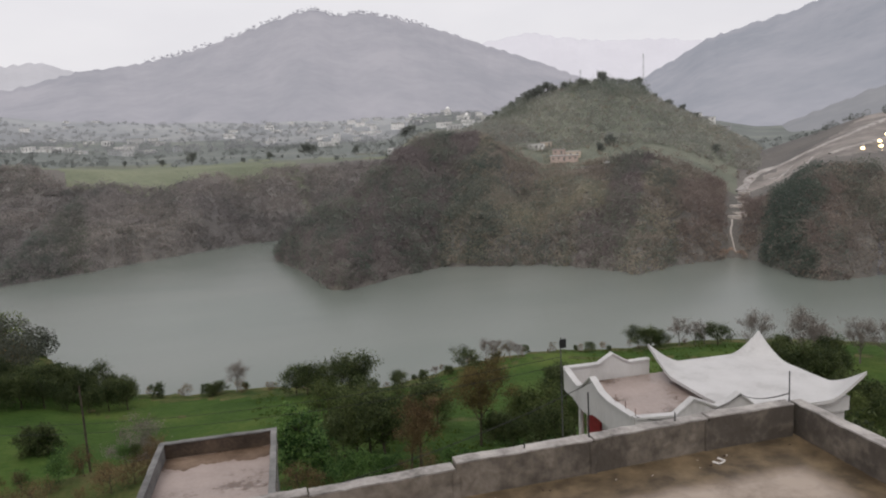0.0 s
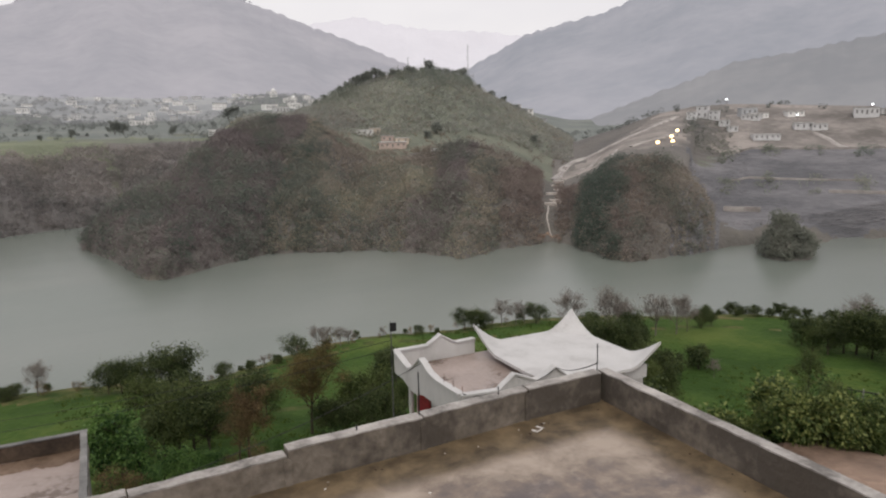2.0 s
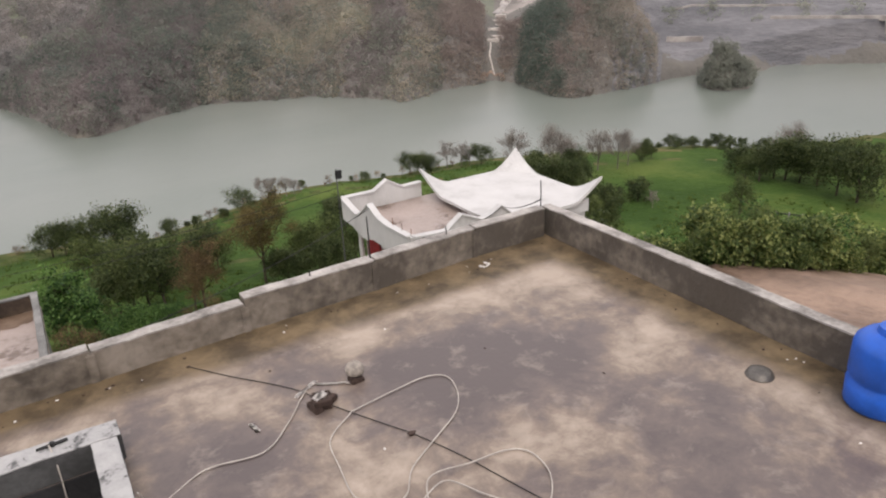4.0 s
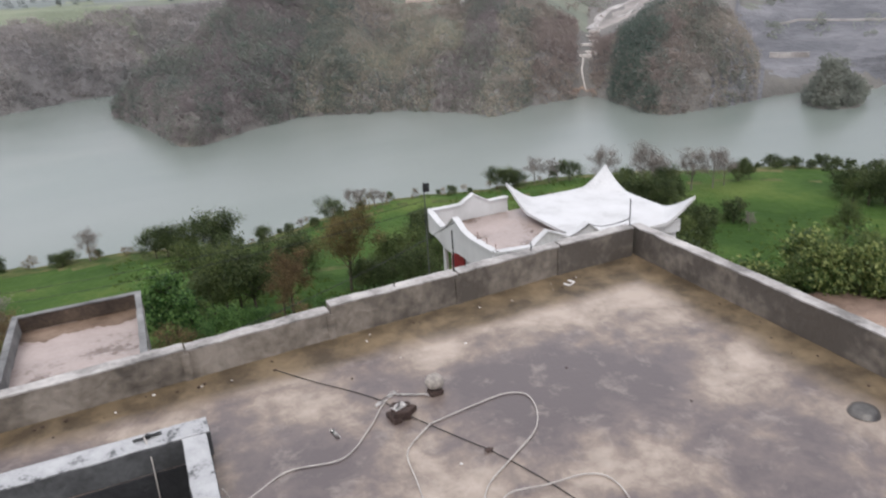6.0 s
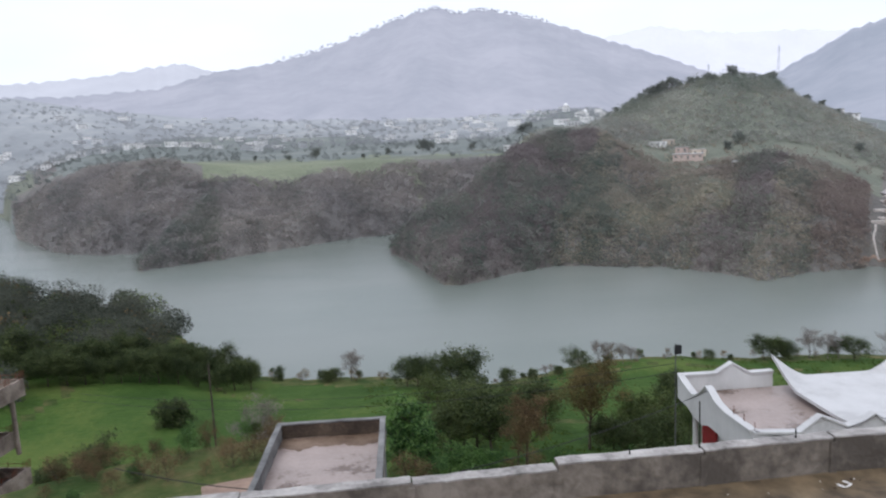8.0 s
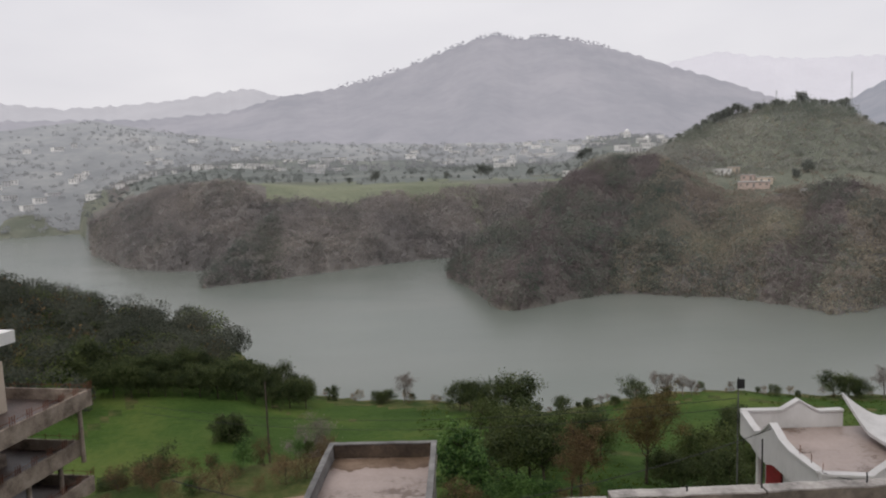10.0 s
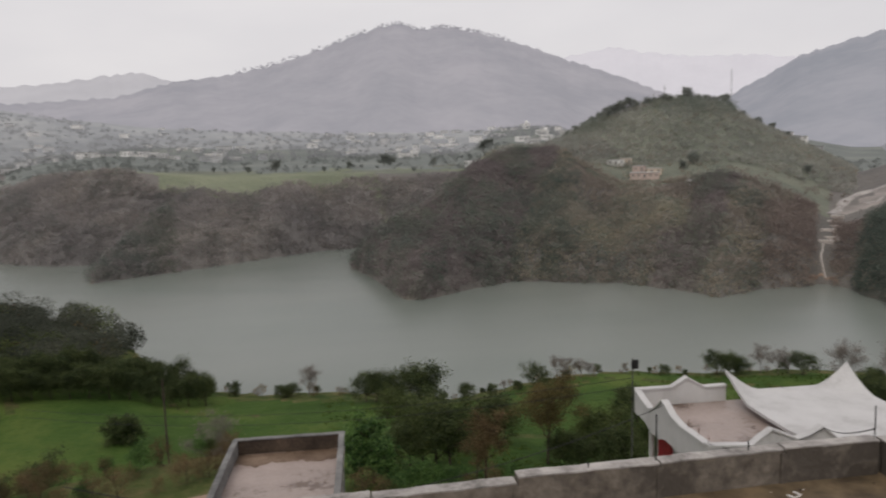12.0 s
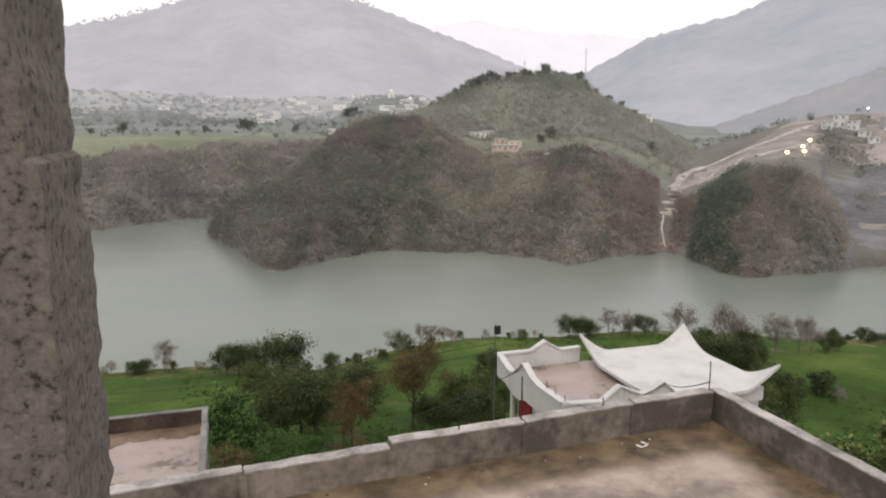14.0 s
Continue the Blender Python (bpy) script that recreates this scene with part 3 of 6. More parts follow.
def build_ground():
    azs = np.concatenate([np.arange(-180, -44, 4.0), np.arange(-44, 70, 0.3), np.arange(70, 180, 4.0)])
    rs = np.concatenate([[0.0, 4, 8, 12], np.arange(14, 60, 2), np.arange(60, 185, 3), np.arange(185, 300, 5), np.arange(300, 660, 3),
                         np.arange(660, 1400, 15), np.arange(1400, 4901, 250)])
    A, Rr = np.meshgrid(azs, rs, indexing="ij")
    Zz = ground_height(A, Rr)
    xs, ys = Rr * np.sin(np.radians(A)), Rr * np.cos(np.radians(A))
    verts = np.stack([xs, ys, Zz], -1).reshape(-1, 3)
    na, nr = len(azs), len(rs)
    i = np.arange(na)[:, None] * nr + np.arange(nr - 1)[None, :]
    j = ((np.arange(na) + 1) % na)[:, None] * nr + np.arange(nr - 1)[None, :]
    faces = np.stack([i, i + 1, j + 1, j], -1).reshape(-1, 4)
    a, r = A[:, :-1].ravel() + 0.15, (Rr[:, :-1] + Rr[:, 1:]).ravel() / 2
    z = ground_height(a, r)
    x, y = r * np.sin(np.radians(a)), r * np.cos(np.radians(a))
    w = wavy(x, y, 0.05, 12) + 0.5 * wavy(x, y, 0.3, 13)
    rn, rf, rc = table(NEAR, a), table(FAR, a, 1), table(FAR, a, 2)
    m = np.zeros(len(a), int)
    m[(r < 42 + 8 * w) | (r > rn - 8 + 5 * w)] = 1
    m[(r < 29 + 1.5 * w + np.clip((a - 56) * 0.5, -3, 4)) & (a > 47)] = 5
    m[(r < 26 + 3 * w) & (a < -12) & (a > -70)] = 5
    m[(r > 48) & (r < rn - 8) & (((z * 0.17 + 0.12 * w) % 1.0) < 0.03)] = 1
    m[(a < -17 - 2 * w) & (r > 150)] = 1
    m[r > rn + 8] = 6
    m[r > rf - 12] = 2
    m[(r > rc + 6 * w) & (r < 690)] = 3
    m[(r > rc + 30) & (r < 900) & (wavy(x, y, 0.03, 33) > 0.25)] = 8
    m[(r > rc + 6 * w) & (a < -21)] = 4
    m[r > 660 + 60 * w] = 4
    # the far bluffs take the soil that is paled for haze
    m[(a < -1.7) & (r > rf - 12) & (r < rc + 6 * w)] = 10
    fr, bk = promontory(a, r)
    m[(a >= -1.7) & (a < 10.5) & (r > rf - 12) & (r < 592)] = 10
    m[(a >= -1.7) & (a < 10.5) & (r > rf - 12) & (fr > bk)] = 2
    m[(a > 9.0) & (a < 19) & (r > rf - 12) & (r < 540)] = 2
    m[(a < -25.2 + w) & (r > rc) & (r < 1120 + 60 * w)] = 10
    m[(a < -27) & (r > 800) & (r < 1120 + 60 * w)] = 8
    m[(a > 11.5) & (a < 36) & (r > 500 + 20 * w) & (r < 730)] = 8
    m[(a > 9) & (a < 19.5 + w) & (r > rf) & (r < 560)] = 2
    m[(a > 48 + 1.2 * w) & (a < 90) & (r > rc - 8) & (r < 512)] = 7
    m[(a > 45.2 + 0.9 * w) & (a < 48.6) & (r > rf) & (r < rc + 10) & (np.sin(a * 9 + w * 2) > -0.2)] = 7
    m[(a > 40 + 2 * w) & (a < 90) & (r > 512) & (r < 760 + 60 * w)] = 9
    m[(a > 18) & (a < 37) & (r > rc + 6 * w) & (r < 520)] = 8
    m[(a > 35.4) & (a < 48 + 2.5 * w) & (r > rc + 8) & (r < 720)] = 10
    m[(a > 36) & (a < 45.8 + w) & (r > np.interp(a, [36, 38, 40, 43, 46], [432, 445, 448, 450, 480]) + 14 * w) & (r < np.interp(a, [36, 38, 41, 44, 46], [458, 500, 560, 660, 720]) + 12 * w)] = 9
    m[(a > 46.0 + 0.6 * w) & (r > rc) & (r < 470) & (a < 49.5)] = 7
    m[(a > -15.5) & (a < 2) & (r > rc - 28 - meadow_reach(a) + 10 * w) & (r < rc + 20)] = 3
    m[(a > 50) & (a < 56) & (r > 315) & (r < 360)] = 2
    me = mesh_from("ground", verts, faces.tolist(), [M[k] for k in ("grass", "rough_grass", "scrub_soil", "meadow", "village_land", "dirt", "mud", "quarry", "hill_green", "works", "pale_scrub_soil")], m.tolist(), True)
    return tagged(new("ground", me), "green terraced valley floor with scrubby bluffs and meadows", "ground", kind="structure")


build_ground()


def build_water():
    azs, rs = np.arange(-70, 105, 2.5), [90, 150, 250, 400, 650, 1000, 1500]
    verts = [(*at_bearing(a, r), LAKE_Z) for a in azs for r in rs]
    n = len(rs)
    faces = [(i * n + k, i * n + k + 1, (i + 1) * n + k + 1, (i + 1) * n + k) for i in range(len(azs) - 1) for k in range(n - 1)]
    return tagged(new("lake_water", mesh_from("lake_water", verts, faces, M["water"])), "grey-green reservoir water, faintly rippled", "water", kind="structure")


build_water()


def build_mountain(name, ridge, r_foot, r_top, z_foot, material, label, seed, rough=5.0):
    """A mountain as a slope of gullies from its foot to a ridge whose height angle is given by bearing."""
    azs = np.arange(ridge[0][0], ridge[-1][0] + 0.01, 0.25)
    us = np.concatenate([np.linspace(0, 1, 34), np.linspace(1.05, 1.5, 5)])
    A, U = np.meshgrid(azs, us, indexing="ij")
    Rr = r_foot + (r_top - r_foot) * U
    top = EYE_Z + r_top * np.tan(np.radians(table(ridge, A)))
    x, y = Rr * np.sin(np.radians(A)), Rr * np.cos(np.radians(A))
    f = np.where(U <= 1, U ** 1.1, 1 - (U - 1) * 1.2)
    s = r_top / 1000.0
    g = (wavy(A * 5, U * 9, 0.13, seed) * 1.2 + wavy(x, y, 0.012 / s, seed + 1) * 0.8 + wavy(x, y, 0.04 / s, seed + 2) * 0.3) * rough * s * np.clip((top - z_foot) / 260, 0.05, 1) * np.sin(np.pi * np.clip(U, 0, 1)) ** 0.7
    jag = wavy(A, A * 0, 5.3, seed) * 2.0 * s + wavy(A, A * 0, 17.0, seed) * 0.7 * s
    Zz = z_foot + (top - z_foot) * f + g + jag * np.clip(U, 0, 1) ** 3
    verts = np.stack([x, y, Zz], -1).reshape(-1, 3)
    n = len(us)
    faces = [(i * n + k, i * n + k + 1, (i + 1) * n + k + 1, (i + 1) * n + k) for i in range(len(azs) - 1) for k in range(n - 1)]
    return tagged(new(name, mesh_from(name, verts, faces, M[material], smooth=True)), label, "mountain", kind="structure")


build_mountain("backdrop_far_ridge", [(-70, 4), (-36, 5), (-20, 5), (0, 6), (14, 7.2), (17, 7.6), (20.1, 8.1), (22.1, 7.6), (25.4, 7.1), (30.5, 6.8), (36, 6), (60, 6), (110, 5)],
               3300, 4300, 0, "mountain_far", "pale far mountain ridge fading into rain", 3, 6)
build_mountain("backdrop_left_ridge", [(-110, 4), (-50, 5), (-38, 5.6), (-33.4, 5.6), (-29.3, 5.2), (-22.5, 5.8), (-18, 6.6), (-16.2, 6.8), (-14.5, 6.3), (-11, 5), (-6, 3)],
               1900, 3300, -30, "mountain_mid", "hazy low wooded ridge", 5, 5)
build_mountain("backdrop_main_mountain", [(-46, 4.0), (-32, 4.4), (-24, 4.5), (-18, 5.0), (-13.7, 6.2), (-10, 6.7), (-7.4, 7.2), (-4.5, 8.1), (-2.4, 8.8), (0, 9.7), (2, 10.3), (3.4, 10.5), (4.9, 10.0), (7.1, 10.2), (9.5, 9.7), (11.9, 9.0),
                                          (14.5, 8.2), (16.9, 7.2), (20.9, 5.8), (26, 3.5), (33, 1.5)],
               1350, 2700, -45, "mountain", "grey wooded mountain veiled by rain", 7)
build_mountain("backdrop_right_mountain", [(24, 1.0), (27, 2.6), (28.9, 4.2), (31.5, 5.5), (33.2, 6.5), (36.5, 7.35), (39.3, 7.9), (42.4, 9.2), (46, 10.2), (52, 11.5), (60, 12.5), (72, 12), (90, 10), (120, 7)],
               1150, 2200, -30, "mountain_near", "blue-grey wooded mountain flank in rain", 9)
def build_foothills():
    azs, rs = np.arange(-110, 36.01, 0.3), np.concatenate([np.arange(900, 1501, 15), [1540, 1600, 1700]])
    A, Rr = np.meshgrid(azs, rs, indexing="ij")
    verts = np.stack([Rr * np.sin(np.radians(A)), Rr * np.cos(np.radians(A)), foothill_height(A, Rr)], -1).reshape(-1, 3)
    n = len(rs)
    faces = [(i * n + k, i * n + k + 1, (i + 1) * n + k + 1, (i + 1) * n + k) for i in range(len(azs) - 1) for k in range(n - 1)]
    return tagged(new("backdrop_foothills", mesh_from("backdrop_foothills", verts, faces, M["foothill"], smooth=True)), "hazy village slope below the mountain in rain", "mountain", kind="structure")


build_foothills()
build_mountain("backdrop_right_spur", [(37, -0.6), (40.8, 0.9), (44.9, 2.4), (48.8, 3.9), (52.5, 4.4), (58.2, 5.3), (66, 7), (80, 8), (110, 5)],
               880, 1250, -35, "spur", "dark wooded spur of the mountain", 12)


# ---- the near roof terrace and its parapets ----
def root(name, x, y, z, label, category, group="", rz=0.0):
    ob = new(name)
    ob.matrix_world = pose(x, y, z, 0, 0, rz)
    return tagged(ob, label, category, group)


def roof_floor_material():
    """Cement screed, wet, with pale lime stains, dark damp patches and a brown silted rim along the parapets."""
    mat = bpy.data.materials.new("wet_stained_roof_screed")
    mat.use_nodes = True
    n, l = mat.node_tree.nodes, mat.node_tree.links
    b = n["Principled BSDF"]
    geo = n.new("ShaderNodeNewGeometry")
    warp = n.new("ShaderNodeTexNoise")
    warp.inputs["Scale"].default_value, warp.inputs["Detail"].default_value = 0.9, 3.0
    l.new(geo.outputs["Position"], warp.inputs["Vector"])
    shift = n.new("ShaderNodeVectorMath")
    shift.operation = "MULTIPLY_ADD"
    shift.inputs[1].default_value = (0.5, 0.5, 0)
    l.new(warp.outputs["Color"], shift.inputs[0])
    l.new(geo.outputs["Position"], shift.inputs[2])

    def tex(scale, detail, rough=0.55):
        t = n.new("ShaderNodeTexNoise")
        t.inputs["Scale"].default_value, t.inputs["Detail"].default_value, t.inputs["Roughness"].default_value = scale, detail, rough
        l.new(shift.outputs["Vector"], t.inputs["Vector"])
        return t.outputs["Fac"]

    def ramp_(fac, stops):
        r = n.new("ShaderNodeValToRGB")
        e = r.color_ramp.elements
        e[0].position, e[0].color = stops[0][0], (*stops[0][1], 1)
        e[1].position, e[1].color = stops[-1][0], (*stops[-1][1], 1)
        for p, c in stops[1:-1]:
            e.new(p).color = (*c, 1)
        l.new(fac, r.inputs["Fac"])
        return r.outputs["Color"]

    def mix(fac, a, c):
        m = n.new("ShaderNodeMix")
        m.data_type = "RGBA"
        l.new(fac, m.inputs["Factor"])
        l.new(a, m.inputs["A"])
        l.new(c, m.inputs["B"])
        return m.outputs["Result"]

    broad = tex(0.55, 10, 0.7)
    place = n.new("ShaderNodeVectorMath")
    place.operation = "ADD"
    place.inputs[1].default_value = (-0.25, -0.25, 0)
    l.new(shift.outputs["Vector"], place.inputs[0])
    # dried lime patches (plus) and standing damp (minus): place, reach, amount
    for px, py, reach, amount in ((3.3, 8.55, 1.1, 0.12), (7.2, 8.2, 1.2, 0.19), (4.3, 5.2, 1.1, 0.13), (7.2, 4.1, 1.2, 0.15), (1.4, 8.5, 1.2, 0.11), (7.3, 6.1, 1.1, 0.14), (4.2, 4.0, 1.2, 0.06), (5.4, 8.6, 1.0, 0.07),
                                  (5.3, 6.5, 2.0, -0.15), (3.5, 6.9, 1.4, -0.13), (5.7, 3.9, 1.5, -0.10), (2.4, 8.0, 0.9, -0.09), (1.2, 6.2, 1.3, -0.06)):
        away = n.new("ShaderNodeVectorMath")
        away.operation = "DISTANCE"
        away.inputs[1].default_value = (px, py, 0)
        l.new(place.outputs["Vector"], away.inputs[0])
        fade = n.new("ShaderNodeMapRange")
        fade.interpolation_type = "SMOOTHSTEP"
        fade.inputs["From Min"].default_value, fade.inputs["From Max"].default_value = 0.0, reach
        fade.inputs["To Min"].default_value, fade.inputs["To Max"].default_value = amount, 0.0
        l.new(away.outputs["Value"], fade.inputs["Value"])
        total = n.new("ShaderNodeMath")
        l.new(broad, total.inputs[0])
        l.new(fade.outputs["Result"], total.inputs[1])
        broad = total.outputs[0]
    base = ramp_(broad, [(0.38, (0.09, 0.07, 0.067)), (0.47, (0.132, 0.103, 0.093)), (0.53, (0.205, 0.16, 0.128)), (0.585, (0.30, 0.243, 0.195)), (0.66, (0.385, 0.315, 0.258))])
    streak = ramp_(tex(2.1, 8, 0.7), [(0.54, (0, 0, 0)), (0.68, (0.5, 0.5, 0.5))])
    pale = n.new("ShaderNodeRGB")
    pale.outputs[0].default_value = (0.33, 0.278, 0.23, 1)
    colour = mix(streak, base, pale.outputs[0])
    # silt collected along the two parapets, where the water stands
    sep = n.new("ShaderNodeSeparateXYZ")
    l.new(shift.outputs["Vector"], sep.inputs[0])

    def ramp_from(out, a, c):
        m = n.new("ShaderNodeMapRange")
        m.inputs["From Min"].default_value, m.inputs["From Max"].default_value = a, c
        l.new(out, m.inputs["Value"])
        return m.outputs["Result"]

    rim = n.new("ShaderNodeMath")
    rim.operation = "MAXIMUM"
    l.new(ramp_from(sep.outputs["Y"], 8.65, 9.0), rim.inputs[0])
    l.new(ramp_from(sep.outputs["X"], 7.45, 7.95), rim.inputs[1])
    silt = ramp_(tex(1.6, 8, 0.65), [(0.38, (0.06, 0.042, 0.024)), (0.62, (0.18, 0.13, 0.075))])
    colour = mix(rim.outputs[0], colour, silt)
    l.new(colour, b.inputs["Base Color"])
    wet = ramp_from(broad, 0.42, 0.60)
    rr = n.new("ShaderNodeMapRange")
    rr.inputs["To Min"].default_value, rr.inputs["To Max"].default_value = 0.34, 0.62
    l.new(wet, rr.inputs["Value"])
    l.new(rr.outputs["Result"], b.inputs["Roughness"])
    bump = n.new("ShaderNodeBump")
    bump.inputs["Strength"].default_value, bump.inputs["Distance"].default_value = 0.12, 0.02
    l.new(tex(14, 5), bump.inputs["Height"])
    l.new(bump.outputs["Normal"], b.inputs["Normal"])
    return mat


def build_roof_floor():
    bm = bmesh.new()
    hx0, hx1, hy0, hy1 = -2.9, -0.12, 4.4, 7.3
    for x0, x1, y0, y1 in ((-7, hx0, 0.9, 9.5), (hx1, 8.6, 0.9, 9.9), (hx0, hx1, 0.9, hy0), (hx0, hx1, hy1, 9.6)):
        box(bm, (x0, y0, -0.25), (x1, y1, 0))
    ob = part("floor_roof_terrace", bm, roof_floor_material())
    return tagged(ob, "wet stained cement roof terrace floor with puddles", "floor", kind="structure")


build_roof_floor()


def wall_piece(name, a, b, h, thick, parent, seed, cope=True):
    """One stretch of a plastered parapet between two plan points, worn along its top, with its coping."""
    a, b = Vector((*a, 0)), Vector((*b, 0))
    d = (b - a)
    length, d = d.length, d.normalized()
    nrm = Vector((-d.y, d.x, 0))
    for nm, z0, z1, over, mat in (("panel", -0.1, h - 0.024, 0.0, M["parapet"]), ("coping", h - 0.024, h, 0.006, M["coping"])):
        bm = bmesh.new()
        nx, nz = max(2, int(length / 0.12)), 6 if nm == "panel" else 1
        grid = [[bm.verts.new(a + d * (length * i / nx) + Vector((0, 0, z0 + (z1 - z0) * k / nz)) - nrm * over) for k in range(nz + 1)] for i in range(nx + 1)]
        back = [[bm.verts.new(v.co + nrm * (thick + 2 * over)) for v in (row[0], row[-1])] for row in grid]
        for i in range(nx):
            for k in range(nz):
                bm.faces.new((grid[i][k], grid[i + 1][k], grid[i + 1][k + 1], grid[i][k + 1]))
            bm.faces.new((grid[i][nz], grid[i + 1][nz], back[i + 1][1], back[i][1]))
            bm.faces.new((back[i][0], back[i][1], back[i + 1][1], back[i + 1][0]))
            bm.faces.new((grid[i][0], back[i][0], back[i + 1][0], grid[i + 1][0]))
        for i, flip in ((0, 1), (nx, -1)):
            loop = grid[i] + [back[i][1], back[i][0]]
            bm.faces.new(loop[::flip])
        ob = part(nm, bm, mat, parent)
        for v in ob.data.vertices:
            w = noise.noise_vector(v.co * 3.1 + Vector((seed, 0, 0)))
            f = noise.noise_vector(v.co * 11.0 + Vector((seed, 0, 0)))
            v.co += nrm * (w.x * 0.009 + f.x * 0.005) + Vector((0, 0, (w.z * 0.014 + f.z * 0.008) if v.co.z > h - 0.12 else 0))


parapet = tagged(new("wall_parapet_lake"), "low plastered parapet, grey damp cement with worn pale coping", "parapet", kind="structure")
KNOTS = [(-7.0, 8.98, 0.50), (-4.6, 9.03, 0.50), (-2.3, 9.10, 0.49), (0.09, 9.22, 0.49), (2.20, 9.36, 0.47), (4.40, 9.45, 0.555), (6.46, 9.58, 0.56), (8.08, 9.60, 0.57)]
for i, ((x0, y0, _), (x1, y1, hh)) in enumerate(zip(KNOTS, KNOTS[1:])):
    wall_piece("stretch", (x0 + 0.012, y0), (x1 - 0.012, y1), hh, 0.21, parapet, i * 7.3)
    bm = bmesh.new()
    box(bm, (x1 - 0.07, y1 - 0.025, -0.05), (x1 + 0.05, y1 + 0.15, hh - 0.065), 0.012)
    if i < 6:
        part("pilaster", bm, M["parapet"], parent=parapet)
    else:
        bm.free()
side_parapet = tagged(new("wall_parapet_side"), "low plastered parapet with damp stains and pale coping", "parapet", kind="structure")
SIDE = [(8.14, 9.58), (8.19, 0.6)]
for i, (a, b) in enumerate(zip(SIDE, SIDE[1:])):
    wall_piece("stretch", (b[0] + 0.2, b[1] + 0.01), (a[0] + 0.2, a[1] + (0.2 if i == 0 else -0.01)), 0.56, 0.2, side_parapet, 40 + i * 5.1)
for ob in side_parapet.children:
    ob.location.x = 0.0
# the storey under the terrace
bm = bmesh.new()
for lo, hi in (((-7, 7.42, -7.4), (8.32, 9.0, -0.27)), ((-7, 1.0, -7.4), (-3.02, 7.41, -0.27)), ((0.0, 1.0, -7.4), (8.32, 7.41, -0.27)), ((-3.01, 1.0, -7.4), (-0.01, 4.28, -0.27))):
    box(bm, lo, hi)
tagged(part("wall_house_lower", bm, M["cement"]), "plain cement wall of the storey below the terrace", "wall", kind="structure")

# ---- the open stair well in the roof ----
well = root("stair_well", 0, 0, 0, "open stair well with a chipped whitewashed kerb", "stair well")
for nm, lo, hi in (("kerb", (-3.2, 7.3, 0.002), (0.16, 7.62, 0.34)), ("kerb", (-0.15, 4.2, 0.002), (0.12, 7.29, 0.34)), ("kerb", (-3.2, 4.2, 0.002), (-2.9, 7.29, 0.34)), ("kerb", (-2.89, 4.2, 0.002), (-0.16, 4.45, 0.34))):
    bm = bmesh.new()
    box(bm, lo, hi, 0.015)
    bmesh.ops.subdivide_edges(bm, edges=[e for e in bm.edges if e.calc_length() > 0.5], cuts=16)
    ob = part(nm, bm, M["dark_cement"], well)
    roughen(ob, 0.012, 9.0)
    bm = bmesh.new()
    box(bm, (lo[0] + 0.004, lo[1] + 0.004, 0.335), (hi[0] - 0.004, hi[1] - 0.004, 0.352), 0.004)
    bmesh.ops.subdivide_edges(bm, edges=[e for e in bm.edges if e.calc_length() > 0.5], cuts=20)
    roughen(part("whitewashed_top", bm, M["limewash"], ob, "chipped whitewashed kerb top"), 0.012, 9.0)
# shaft walls: the darkness of the well is put into their colour
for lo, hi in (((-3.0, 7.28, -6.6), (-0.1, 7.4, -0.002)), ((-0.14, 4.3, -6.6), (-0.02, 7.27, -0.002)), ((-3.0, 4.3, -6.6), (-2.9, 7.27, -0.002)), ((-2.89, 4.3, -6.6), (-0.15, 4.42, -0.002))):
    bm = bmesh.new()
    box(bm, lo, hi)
    part("shaft_wall", bm, M["pit"], well, "cement shaft with its deep shade painted black")

# ---- the open upper terrace on which the camera stands ----
bm = bmesh.new()
box(bm, (-3.2, -3.6, 3.3), (3.4, 0.62, 3.5))
tagged(part("floor_upper_terrace", bm, M["cement"]), "bare cement floor of the upper terrace", "floor", kind="structure")
# unseen rear wall, added; it keeps part of the sky's light off the pillar
bm = bmesh.new()
box(bm, (-3.2, -3.8, -7.4), (3.4, -3.6, 6.4))
tagged(part("wall_upper_terrace", bm, M["cement"]), "unseen bare cement wall added behind the upper terrace", "wall", kind="structure")
bm = bmesh.new()
box(bm, (-3.2, -3.6, -7.4), (3.4, 0.6, 3.29))
tagged(part("wall_storey_below", bm, M["cement"]), "bare cement wall below the upper terrace", "wall", kind="structure")


